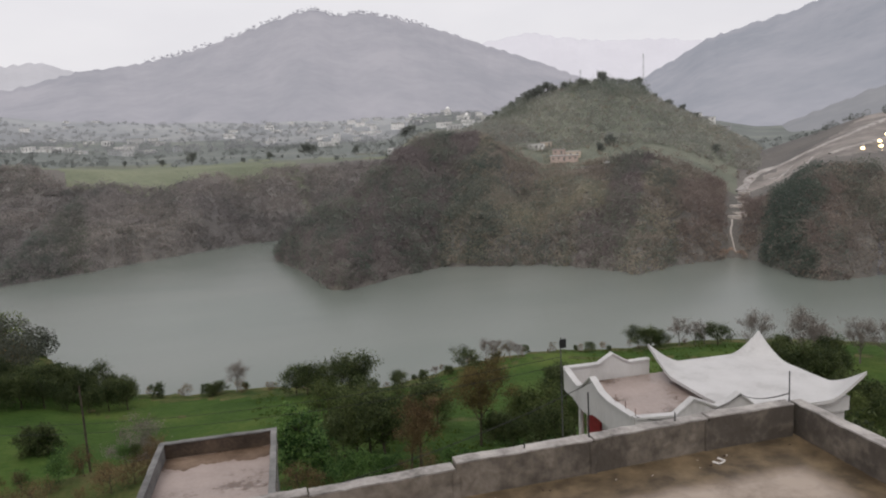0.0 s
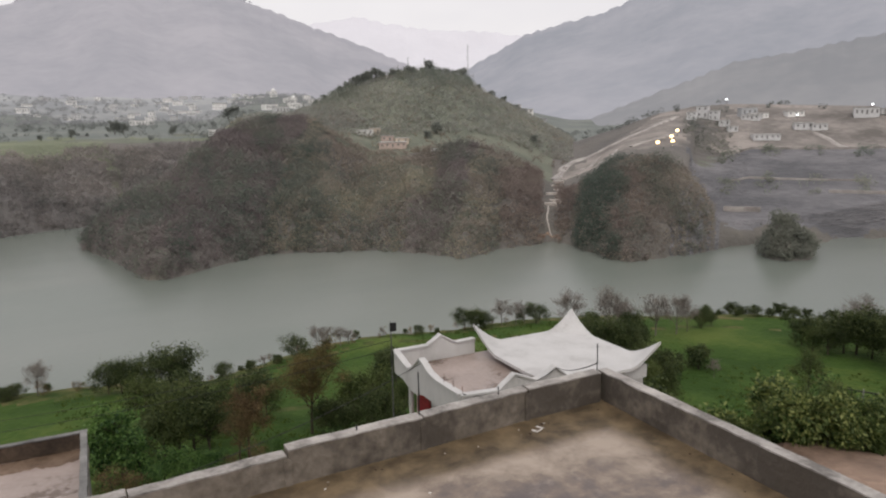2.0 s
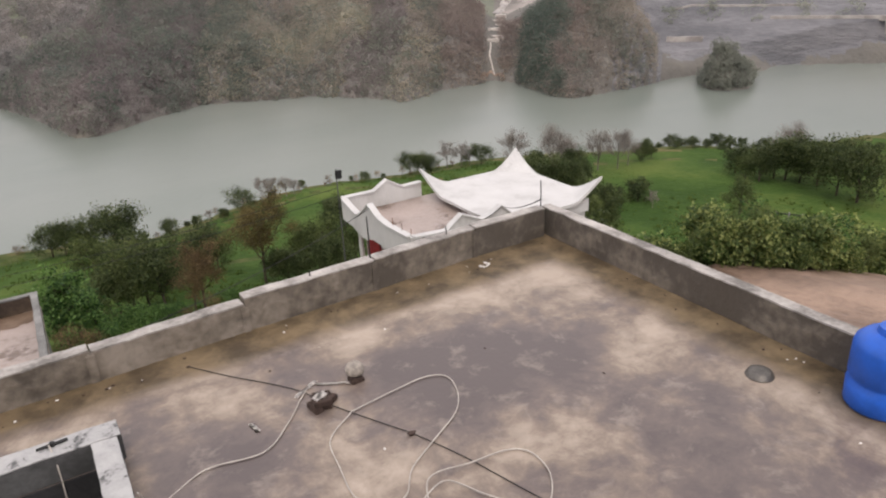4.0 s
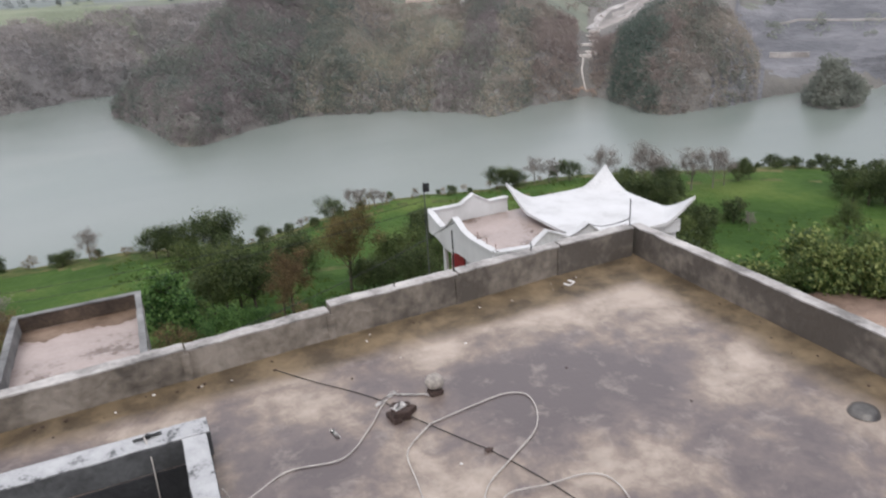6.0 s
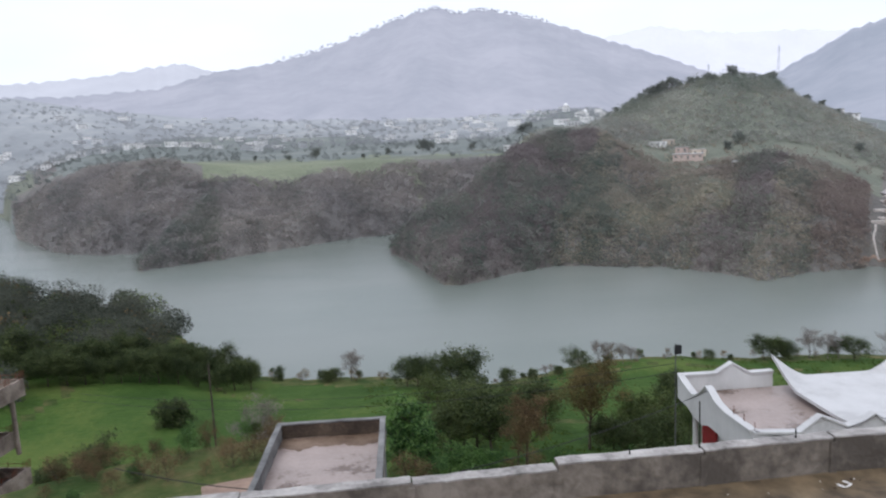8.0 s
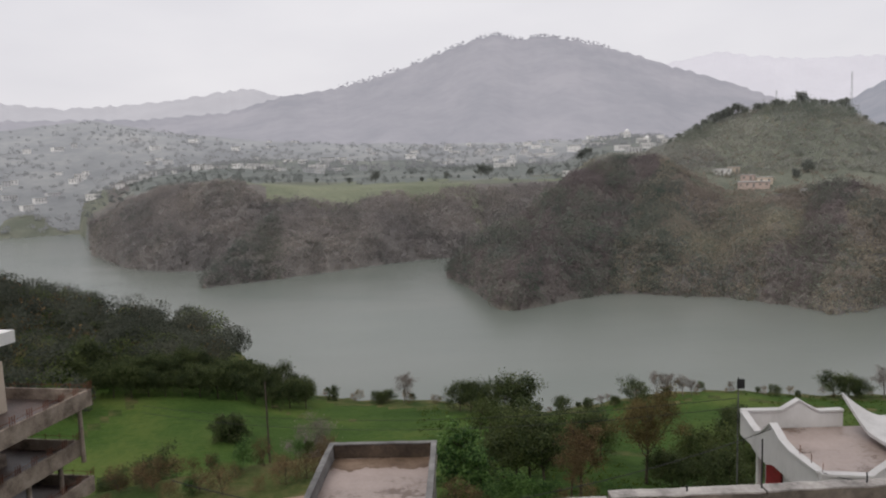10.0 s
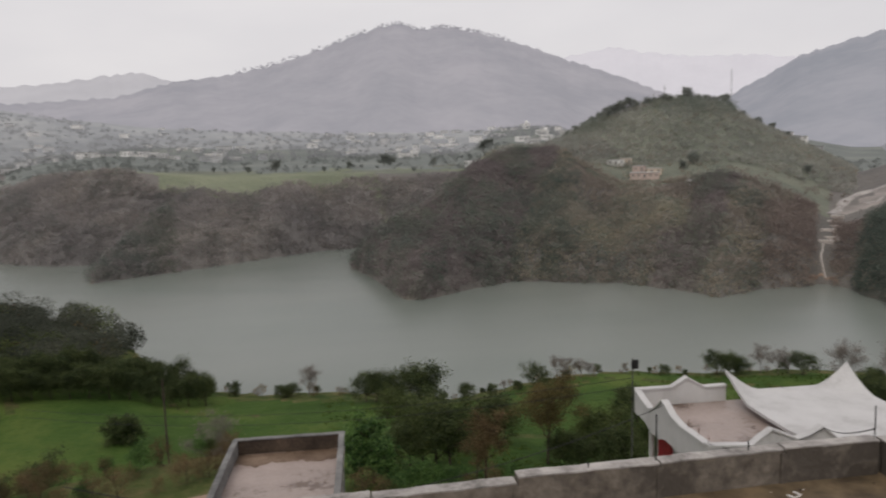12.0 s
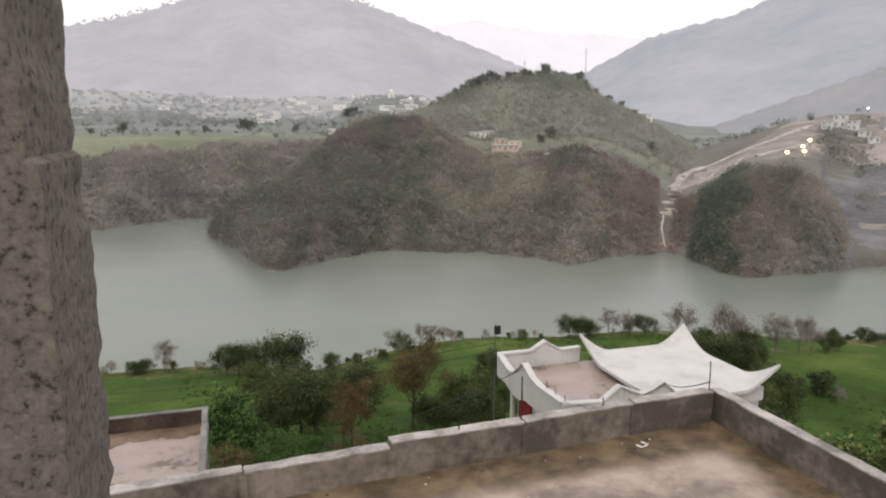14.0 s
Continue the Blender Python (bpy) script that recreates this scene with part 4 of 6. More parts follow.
def build_pillar():
    """A rough-cast concrete pier with a broken, uneven edge."""
    bm = bmesh.new()
    x0, x1, y0, y1, z0, z1 = -0.42, -0.052, 0.195, 0.28, 3.5, 6.6
    xs = [x0, -0.3, -0.2, -0.13] + [-0.10 + 0.048 * k / 26 for k in range(26)]
    ring = [(x, y0) for x in xs] + [(x1, y0 + (y1 - y0) * k / 16) for k in range(16)] + [(x1, y1), (x0, y1)]
    zs = [z0 + 0.1 * k for k in range(14)] + [4.92 + 0.0022 * k for k in range(220)] + [5.42 + 0.1 * k for k in range(12)]
    rows = []
    for z in zs:
        row = []
        for x, y in ring:
            p = Vector((x, y, z))
            c = noise.noise(p * 30.0) * 0.0010 + noise.noise(p * 120.0) * 0.0006
            e = max(0.0, noise.noise(Vector((3.0, y * 9, z * 26.0)))) * 0.005 + noise.noise(Vector((1.0, y * 40, z * 110.0))) * 0.0012 + (0.0035 if z > 5.168 else 0.0)
            near = x > x1 - 0.012
            row.append(bm.verts.new((x - (e if near else 0) + (c if near else 0), y - c, z)))
        rows.append(row)
    m = len(rows[0])
    for a, b in zip(rows, rows[1:]):
        for i in range(m):
            bm.faces.new((a[i], a[(i + 1) % m], b[(i + 1) % m], b[i]))
    bm.faces.new(rows[0][::-1])
    bm.faces.new(rows[-1])
    ob = part("concrete_pillar", bm, M["pillar"])
    return tagged(ob, "rough unplastered concrete pillar with a broken edge", "pillar", kind="structure")


build_pillar()


# ---- the white house with a horned roof ----
def horned_slab(x0, x1, y0, y1, z, horn, thick, parent):
    bm = bmesh.new()
    n = 52
    top, low = [], []
    for i in range(n + 1):
        u = 2 * i / n - 1
        u = math.copysign(abs(u) ** 0.8, u)
        ra, rb = [], []
        for k in range(n + 1):
            v = 2 * k / n - 1
            v = math.copysign(abs(v) ** 0.8, v)
            flare = 1 + 0.02 * (abs(u * v)) ** 6
            x, y = (x0 + x1) / 2 + u * flare * (x1 - x0) / 2, (y0 + y1) / 2 + v * flare * (y1 - y0) / 2
            lift = horn * max(0.0, 1 - ((1 - abs(u)) * (x1 - x0) / 2 * 1.12 + (1 - abs(v)) * (y1 - y0) / 2 * 0.88) / 1.5) ** 1.5 * (0.2 if u < 0 and v < 0 else 1.0)
            ra.append(bm.verts.new((x, y, z + lift + 0.02 * (u * u + v * v))))
            rb.append(bm.verts.new((x, y, z + lift - thick)))
        top.append(ra)
        low.append(rb)
    for i in range(n):
        for k in range(n):
            bm.faces.new((top[i][k], top[i + 1][k], top[i + 1][k + 1], top[i][k + 1]))
            bm.faces.new((low[i][k], low[i][k + 1], low[i + 1][k + 1], low[i + 1][k]))
    for i in range(n):
        bm.faces.new((top[i][0], low[i][0], low[i + 1][0], top[i + 1][0]))
        bm.faces.new((top[i][n], top[i + 1][n], low[i + 1][n], low[i][n]))
        bm.faces.new((top[0][i], top[0][i + 1], low[0][i + 1], low[0][i]))
        bm.faces.new((top[n][i], low[n][i], low[n][i + 1], top[n][i + 1]))
    return part("horned_roof_slab", bm, M["white"], parent, "white roof slab with four upswept corners", smooth=False)


def peaked_fascia(name, profile, fixed, axis, thick, depth, parent):
    """A white parapet whose top runs through (along, height) points; it hangs depth below its base line."""
    bm = bmesh.new()
    rows = []
    for s, z, zb in profile:
        row = []
        for t, zz in ((0, zb), (0, z), (thick, z), (thick, zb)):
            row.append(bm.verts.new((s, fixed + t, zz) if axis == "x" else (fixed + t, s, zz)))
        rows.append(row)
    for a, b in zip(rows, rows[1:]):
        for k in range(4):
            bm.faces.new((a[k], a[(k + 1) % 4], b[(k + 1) % 4], b[k]))
    bm.faces.new(rows[0])
    bm.faces.new(rows[-1][::-1])
    ob = part(name, bm, M["white"], parent)
    cope = bmesh.new()
    rows = []
    for s, z, zb in profile:
        rows.append([cope.verts.new((s, fixed + t, z + dz) if axis == "x" else (fixed + t, s, z + dz)) for t, dz in ((-0.06, 0.003), (-0.06, 0.07), (thick + 0.06, 0.07), (thick + 0.06, 0.003))])
    for a, b in zip(rows, rows[1:]):
        for k in range(4):
            cope.faces.new((a[k], a[(k + 1) % 4], b[(k + 1) % 4], b[k]))
    cope.faces.new(rows[0])
    cope.faces.new(rows[-1][::-1])
    part("coping", cope, M["white"], ob)
    return ob


def build_white_house():
    h = root("white_house", 0, 0, 0, "white house with wet flat roof and upswept horned roof slab", "house")
    bm = bmesh.new()
    box(bm, (10.95, 20.1, -12.5), (18.9, 24.42, -4.955))
    part("wall", bm, M["white"], h)
    bm = bmesh.new()
    box(bm, (10.45, 19.55, -4.95), (14.98, 25.25, -4.7), 0.02)
    part("flat_roof", bm, M["wet_floor"], h, "wet stained flat roof")
    horned_slab(14.12, 19.2, 19.62, 25.2, -4.33, 0.86, 0.1, h)
    bm = bmesh.new()
    box(bm, (15.0, 19.95, -4.95), (18.95, 24.95, -4.44))
    part("upper_wall", bm, M["white"], h)
    lo = -4.95
    wav = -5.15
    peaked_fascia("front_parapet", [(10.40, -3.93, lo), (11.85, -4.02, lo), (12.05, -3.86, lo), (12.5, -3.55, lo), (12.95, -3.74, lo), (13.35, -3.93, lo), (13.75, -3.84, lo), (14.2, -3.58, lo), (14.8, -4.08, lo), (15.0, -4.3, lo)], 19.5, "x", 0.14, 0.9, h)
    peaked_fascia("rear_parapet", [(10.40, -4.05, lo), (11.85, -4.05, lo), (12.1, -3.9, lo), (12.47, -3.68, lo), (12.85, -3.92, lo), (13.2, -4.12, lo), (14.1, -4.10, lo)], 25.2, "x", 0.14, 0.9, h)
    peaked_fascia("side_parapet", [(19.65, -3.92, lo), (21.3, -4.0, lo), (22.0, -3.92, lo), (22.45, -3.72, lo), (22.75, -3.62, -5.0), (23.05, -3.86, wav), (23.5, -4.2, wav), (23.9, -4.35, -5.1), (24.4, -4.25, lo), (25.19, -4.05, lo)], 10.38, "y", 0.14, 0.9, h)
    bm = bmesh.new()
    tube(bm, [(10.72, 24.42, -12.5), (10.72, 24.42, -4.96)], 0.1, 10)
    part("veranda_post", bm, M["white"], h)
    bm = bmesh.new()
    box(bm, (10.88, 23.05, -9.6), (10.948, 24.2, -5.0), 0.01)
    d = part("door", bm, M["red"], h, "dark red painted door")
    bm = bmesh.new()
    box(bm, (10.84, 23.15, -7.4), (10.878, 23.21, -7.2), 0.01)
    part("handle", bm, M["iron"], d)
    bm = bmesh.new()
    box(bm, (10.87, 20.6, -7.2), (10.948, 21.5, -5.35), 0.01)
    w = part("window", bm, M["white"], h)
    bm = bmesh.new()
    box(bm, (10.85, 20.68, -7.1), (10.868, 21.42, -5.45))
    part("pane", bm, M["glass"], w)
    for x in (13.4, 15.8, 17.6):
        bm = bmesh.new()
        box(bm, (x, 20.02, -7.4), (x + 0.9, 20.098, -6.0), 0.01)
        w = part("window", bm, M["white"], h)
        bm = bmesh.new()
        box(bm, (x + 0.07, 20.0, -7.3), (x + 0.83, 20.018, -6.1))
        part("pane", bm, M["glass"], w)
    for y in (19.64, 20.3, 21.0):
        bm = bmesh.new()
        tube(bm, [(10.5, y, -3.95), (10.51, y, -3.62)], 0.012, 5)
        part("rebar_stub", bm, M["rust"], h)


build_white_house()


# ---- the small house below, seen by its roof ----
def build_low_house():
    h = root("low_house", 0, 0, 0, "small cement house with a wet walled flat roof", "house")
    x0, x1, y0, y1, zt = -3.98, -0.72, 14.4, 20.4, -3.0
    bm = bmesh.new()
    box(bm, (x0 + 0.05, y0 + 0.05, -7.6), (x1 - 0.05, y1 - 0.05, zt - 0.56))
    part("wall", bm, M["cement"], h)
    bm = bmesh.new()
    box(bm, (x0, y0, zt - 0.55), (x1, y1, zt - 0.42))
    part("roof", bm, M["wet_floor"], h, "wet pinkish cement roof")
    for lo, hi in (((x0, y1 - 0.14, zt - 0.415), (x1, y1, zt)), ((x0, y0, zt - 0.415), (x0 + 0.14, y1 - 0.145, zt)), ((x1 - 0.14, y0, zt - 0.415), (x1, y1 - 0.145, zt)), ((x0 + 0.145, y0, zt - 0.415), (x1 - 0.145, y0 + 0.14, zt))):
        bm = bmesh.new()
        box(bm, lo, hi, 0.012)
        bmesh.ops.subdivide_edges(bm, edges=[e for e in bm.edges if e.calc_length() > 0.6], cuts=14)
        ob = part("parapet", bm, M["stained_concrete" if hi[1] == y1 else "cement"], h)
        roughen(ob, 0.02, 3.0)
        bm = bmesh.new()
        box(bm, (lo[0] - 0.015, lo[1] - 0.015, zt + 0.012), (hi[0] + 0.015, hi[1] + 0.015, zt + 0.05), 0.008)
        bmesh.ops.subdivide_edges(bm, edges=[e for e in bm.edges if e.calc_length() > 0.6], cuts=14)
        roughen(part("coping", bm, M["cement"], ob), 0.02, 3.0)
    bm = bmesh.new()
    n = 40
    for i in range(n):
        u0, u1 = x0 + 0.15 + (x1 - x0 - 0.3) * i / n, x0 + 0.15 + (x1 - x0 - 0.3) * (i + 1) / n
        d0, d1 = (0.75 + 0.3 * noise.noise(Vector((u * 1.7, 0, 4))) + 0.12 * noise.noise(Vector((u * 7, 0, 4))) for u in (u0, u1))
        zf = zt - 0.416
        bm.faces.new([bm.verts.new(v) for v in ((u0, y1 - 0.15 - d0, zf), (u1, y1 - 0.15 - d1, zf), (u1, y1 - 0.15, zf), (u0, y1 - 0.15, zf))])
    part("silt", bm, M["silt"], h, "brown silt along the rear parapet")
    bm = bmesh.new()
    box(bm, (-2.4, y0 - 0.02, -6.2), (-1.5, y0 + 0.04, -4.6), 0.01)
    part("window", bm, M["glass"], h)


build_low_house()


# ---- the unfinished house with open floors ----
def build_frame_house():
    h = root("unfinished_house", -21.3, 38.5, 0, "unfinished concrete house with open balconies and rusty rebar", "house", rz=-8)
    for k, (z, dx, back) in enumerate(((-6.6, 0.0, 0.0), (-9.55, -0.75, -0.3), (-11.6, 0.0, -0.4))):
        # local x runs away from the valley side, local y towards the lake
        bm = bmesh.new()
        box(bm, (dx - 9, -16, z - 0.85), (dx - 0.16, back - 0.16, z - 0.66), 0.01)
        s = part("floor_slab", bm, M["wet_dark_floor"], h, "wet open concrete floor")
        bm = bmesh.new()
        box(bm, (dx - 0.155, -16, z - 0.95), (dx, back, z), 0.015)
        part("side_fascia", bm, M["raw_concrete"], s)
        bm = bmesh.new()
        box(bm, (dx - 9, back - 0.155, z - 0.95), (dx - 0.158, back, z - 0.02), 0.015)
        part("rear_fascia", bm, M["raw_concrete"], s)
        bm = bmesh.new()
        box(bm, (dx - 9, -16, z - 0.655), (dx - 3.6, back - 2.2, z + 2.05 if k else z + 2.2))
        part("wall", bm, M["raw_concrete"] if k else M["house_cream"], h)
        for y in (-0.5,) if k == 0 else (-1.2, -3.6, -6.8, -10.0):
            bm = bmesh.new()
            tube(bm, [(dx - 0.5, back + y, z - 4.2), (dx - 0.5, back + y, z - 0.952)], 0.13, 12)
            part("column", bm, M["raw_concrete"], h)
        for i in range(15):
            y = back - 0.25 - i * 1.15
            bm = bmesh.new()
            for dy in (0, 0.16, 0.32):
                tube(bm, [(dx - 0.07, y + dy, z - 0.02), (dx - 0.06, y + dy + 0.02, z + 0.46)], 0.024, 5)
            part("rebar", bm, M["rust"], h)
        for i in range(9):
            x = dx - 0.4 - i * 0.9
            bm = bmesh.new()
            tube(bm, [(x, back - 0.07, z - 0.04), (x + 0.01, back - 0.07, z + 0.36)], 0.018, 5)
            part("rebar", bm, M["rust"], h)
        bm = bmesh.new()
        tube(bm, [(dx - 0.07, -14, z + 0.2), (dx - 0.07, back - 0.1, z + 0.24)], 0.016, 5)
        tube(bm, [(dx - 8.6, back - 0.07, z + 0.2), (dx - 0.1, back - 0.07, z + 0.22)], 0.016, 5)
        part("tie_bar", bm, M["rust"], h)
    bm = bmesh.new()
    box(bm, (-9, -16, -3.5), (-3.25, -1.5, -2.8), 0.02)
    part("roof_slab", bm, M["house_white"], h, "white painted roof edge")
    bm = bmesh.new()
    box(bm, (-8.8, -16, -20), (-1.3, -1.2, -12.6))
    part("base", bm, M["dark_cement"], h)


build_frame_house()

# ---- things lying on the terrace ----
def loose(name, bm, mat, label, category, group="", smooth=False):
    return tagged(part(name, bm, M[mat], smooth=smooth), label, category, group)


bm = bmesh.new()
tube(bm, smooth_path([(0.15, 6.2, 0.35), (0.3, 6.3, 0.02), (0.85, 6.58, 0.015), (1.48, 6.5, 0.015), (1.9, 6.85, 0.015), (2.2, 7.22, 0.015), (2.32, 7.35, 0.02)], 8), 0.009, 7)
loose("hose", bm, "hose", "thin pale plastic hose lying across the roof", "hose", smooth=True)
bm = bmesh.new()
tube(bm, smooth_path([(2.62, 6.62, 0.016), (3.3, 6.72, 0.016), (3.75, 6.75, 0.016), (3.98, 6.6, 0.016), (3.92, 6.25, 0.016), (3.68, 5.9, 0.016), (3.2, 5.6, 0.016), (2.75, 5.32, 0.016), (2.5, 5.0, 0.016), (2.3, 5.01, 0.02),
                      (2.05, 5.25, 0.016), (2.1, 5.8, 0.016), (2.2, 6.27, 0.016), (2.62, 6.6, 0.03)], 9), 0.009, 7)
loose("hose", bm, "hose", "pale plastic hose coiled in a wide loop", "hose", smooth=True)
bm = bmesh.new()
tube(bm, smooth_path([(2.6, 4.2, 0.02), (2.62, 4.7, 0.02), (2.82, 5.06, 0.05), (3.3, 5.0, 0.05), (3.75, 4.98, 0.02), (3.95, 4.8, 0.02), (3.9, 4.4, 0.02), (3.55, 4.08, 0.02), (3.2, 4.5, 0.02), (2.95, 4.9, 0.05), (2.69, 4.88, 0.03), (2.5, 4.72, 0.02), (2.3, 4.3, 0.02)], 9), 0.009, 7)
loose("hose", bm, "hose", "pale plastic hose tangled in small loops", "hose", smooth=True)
bm = bmesh.new()
tube(bm, smooth_path([(-0.55, 7.55, 0.37), (-0.52, 7.4, 0.36), (-0.5, 7.27, 0.1), (-0.52, 7.2, -0.8), (-0.5, 7.1, -2.3)], 8), 0.009, 7)
loose("hose", bm, "hose", "pale hose hanging down into the stair well", "hose", smooth=True)
bm = bmesh.new()
tube(bm, smooth_path([(1.2, 8.86, 0.012), (1.6, 8.3, 0.01), (2.2, 7.52, 0.01), (2.5, 6.85, 0.012), (2.9, 6.1, 0.01), (3.05, 5.82, 0.01), (3.3, 5.2, 0.01), (3.5, 4.55, 0.01), (3.7, 3.9, 0.01)], 8), 0.006, 6)
loose("cable", bm, "cable", "thin black cable lying across the wet roof", "cable")
stack = root("brick_pile", 2.37, 6.93, 0.0, "small heap of dark burnt bricks under a white scrap", "bricks")
for i, (x, y, z, a) in enumerate(((-0.09, 0, 0.001, 8), (0.07, 0.02, 0.001, -12), (0.0, -0.06, 0.078, 80), (0.03, 0.07, 0.078, 70), (0.13, 0.12, 0.001, 35))):
    bm = bmesh.new()
    box(bm, (-0.055, -0.115, 0), (0.055, 0.115, 0.075), 0.008)
    bmesh.ops.transform(bm, matrix=pose(x, y, z, 0, 0, a), verts=bm.verts)
    part("brick", bm, M["brick"], stack)


def rag(name, cx, cy, z, sx, sy, turn, seed, label):
    bm = bmesh.new()
    n = 14
    g = [[bm.verts.new((sx * (i / n - 0.5), sy * (k / n - 0.5), 0.012 + 0.06 * max(0, noise.noise(Vector((i * 0.22, k * 0.25, seed)))) * (sx + sy))) for k in range(n + 1)] for i in range(n + 1)]
    for i in range(n):
        for k in range(n):
            if (i in (0, n - 1) or k in (0, n - 1)) and noise.noise(Vector((i, k, seed + 0.5))) > 0.15:
                continue
            bm.faces.new((g[i][k], g[i + 1][k], g[i + 1][k + 1], g[i][k + 1]))
    bmesh.ops.solidify(bm, geom=bm.faces[:], thickness=0.004)
    bmesh.ops.transform(bm, matrix=pose(cx, cy, z, 0, 0, turn), verts=bm.verts)
    return loose(name, bm, "cloth", label, "rag", "scraps on the roof")


rag("rag", 2.36, 6.95, 0.153, 0.2, 0.13, 20, 3, "crumpled white scrap on the bricks")
rag("rag", 2.34, 7.4, 0.0, 0.42, 0.06, 30, 5, "dirty white torn strip of cloth")
rag("rag", 2.68, 7.32, 0.0, 0.45, 0.045, -30, 6, "dirty white torn strip of cloth")
rag("rag", 1.54, 7.0, 0.0, 0.06, 0.22, 10, 8, "small pale scrap of paper")
bm = bmesh.new()
bmesh.ops.create_icosphere(bm, subdivisions=3, radius=0.13)
for v in bm.verts:
    v.co.z *= 0.8
    v.co += noise.noise_vector(v.co * 9) * 0.012
bmesh.ops.translate(bm, vec=(2.98, 7.27, 0.15), verts=bm.verts)
loose("stone", bm, "stone", "round grey stone resting on a dark block", "stone", smooth=True)
bm = bmesh.new()
box(bm, (2.88, 7.14, 0), (3.06, 7.3, 0.06), 0.01)
loose("block", bm, "brick", "dark broken brick block", "brick")


def build_basin():
    """A shallow upturned metal basin."""
    bm = bmesh.new()
    prof = [(0.0, 0.085), (0.09, 0.085), (0.125, 0.075), (0.15, 0.06), (0.165, 0.02), (0.175, 0.012), (0.18, 0.0), (0.165, 0.0), (0.0, 0.06)]
    n = 28
    rings = [[bm.verts.new((r * math.cos(2 * math.pi * k / n), r * math.sin(2 * math.pi * k / n), z)) for k in range(n)] if r else [bm.verts.new((0, 0, z))] for r, z in prof]
    for a, b in zip(rings, rings[1:]):
        for k in range(n):
            loop = [a[k % len(a)], a[(k + 1) % len(a)], b[(k + 1) % len(b)], b[k % len(b)]]
            loop = list(dict.fromkeys(loop))
            if len(loop) > 2:
                bm.faces.new(loop)
    bmesh.ops.translate(bm, vec=(7.27, 4.34, 0.0), verts=bm.verts)
    return loose("metal_basin", bm, "tin", "dull grey metal basin turned upside down", "basin", smooth=True)


build_basin()


def litter(x, y, s, seed, mat="cloth"):
    bm = bmesh.new()
    rng = random.Random(seed)
    bmesh.ops.create_icosphere(bm, subdivisions=1, radius=s)
    for v in bm.verts:
        v.co = Vector((v.co.x * rng.uniform(0.6, 1.5), v.co.y * rng.uniform(0.5, 1.2), max(-s * 0.3, v.co.z * 0.45 * rng.uniform(0.5, 1.3))))
    low = min(v.co.z for v in bm.verts)
    bmesh.ops.translate(bm, vec=(x, y, -low), verts=bm.verts)
    loose("litter", bm, mat, "small pale scrap lying on the roof" if mat == "cloth" else "small dark clod lying on the roof", "litter", "litter on the roof")


for i, (x, y, s) in enumerate(((6.62, 9.33, 0.035), (6.1, 9.32, 0.03), (4.62, 9.15, 0.03), (5.2, 9.1, 0.025), (0.2, 8.95, 0.03), (-0.9, 8.85, 0.04), (0.6, 8.9, 0.03), (2.65, 5.78, 0.05), (1.9, 5.2, 0.02), (2.9, 8.3, 0.02), (3.9, 8.2, 0.04), (6.0, 9.1, 0.02), (7.0, 2.9, 0.04), (1.2, 5.5, 0.02))):
    litter(x, y, s * 0.5, 20 + i)
for i, (x, y, s) in enumerate(((3.03, 5.84, 0.055), (1.2, 8.86, 0.03), (2.1, 8.1, 0.02), (5.7, 5.5, 0.018), (4.8, 6.9, 0.018))):
    litter(x, y, s, 50 + i, "brick")
chip_rng = random.Random(8)
for i in range(34):
    if i % 3:
        x = chip_rng.uniform(-2.5, 7.8)
        litter(x, 9.28 + 0.035 * x - 0.16 - abs(chip_rng.gauss(0, 0.16)), chip_rng.uniform(0.010, 0.026), 80 + i, "cloth" if i % 5 == 0 else "brick")
    else:
        litter(8.05 - abs(chip_rng.gauss(0, 0.2)), chip_rng.uniform(3.6, 9.2), chip_rng.uniform(0.010, 0.022), 80 + i, "cloth" if i % 5 == 0 else "brick")
packet = root("torn_packet", 6.38, 9.18, 0.0, "torn flattened white packet lying on the floor", "litter", rz=25)
for lo, hi in (((-0.10, -0.06, 0.002), (-0.06, 0.06, 0.02)), ((0.06, -0.06, 0.002), (0.10, 0.07, 0.02)), ((-0.06, -0.07, 0.002), (0.06, -0.04, 0.015))):
    bm = bmesh.new()
    box(bm, lo, hi, 0.004)
    part("flap", bm, M["cloth"], packet)
bm = bmesh.new()
tube(bm, [(-0.66, 7.5, 0.36), (-0.35, 7.5, 0.38)], 0.02, 6)
tube(bm, [(-0.5, 7.5, 0.34), (-0.5, 7.5, 0.4)], 0.03, 6)
loose("iron_peg", bm, "iron", "black iron peg lying on the kerb", "peg")


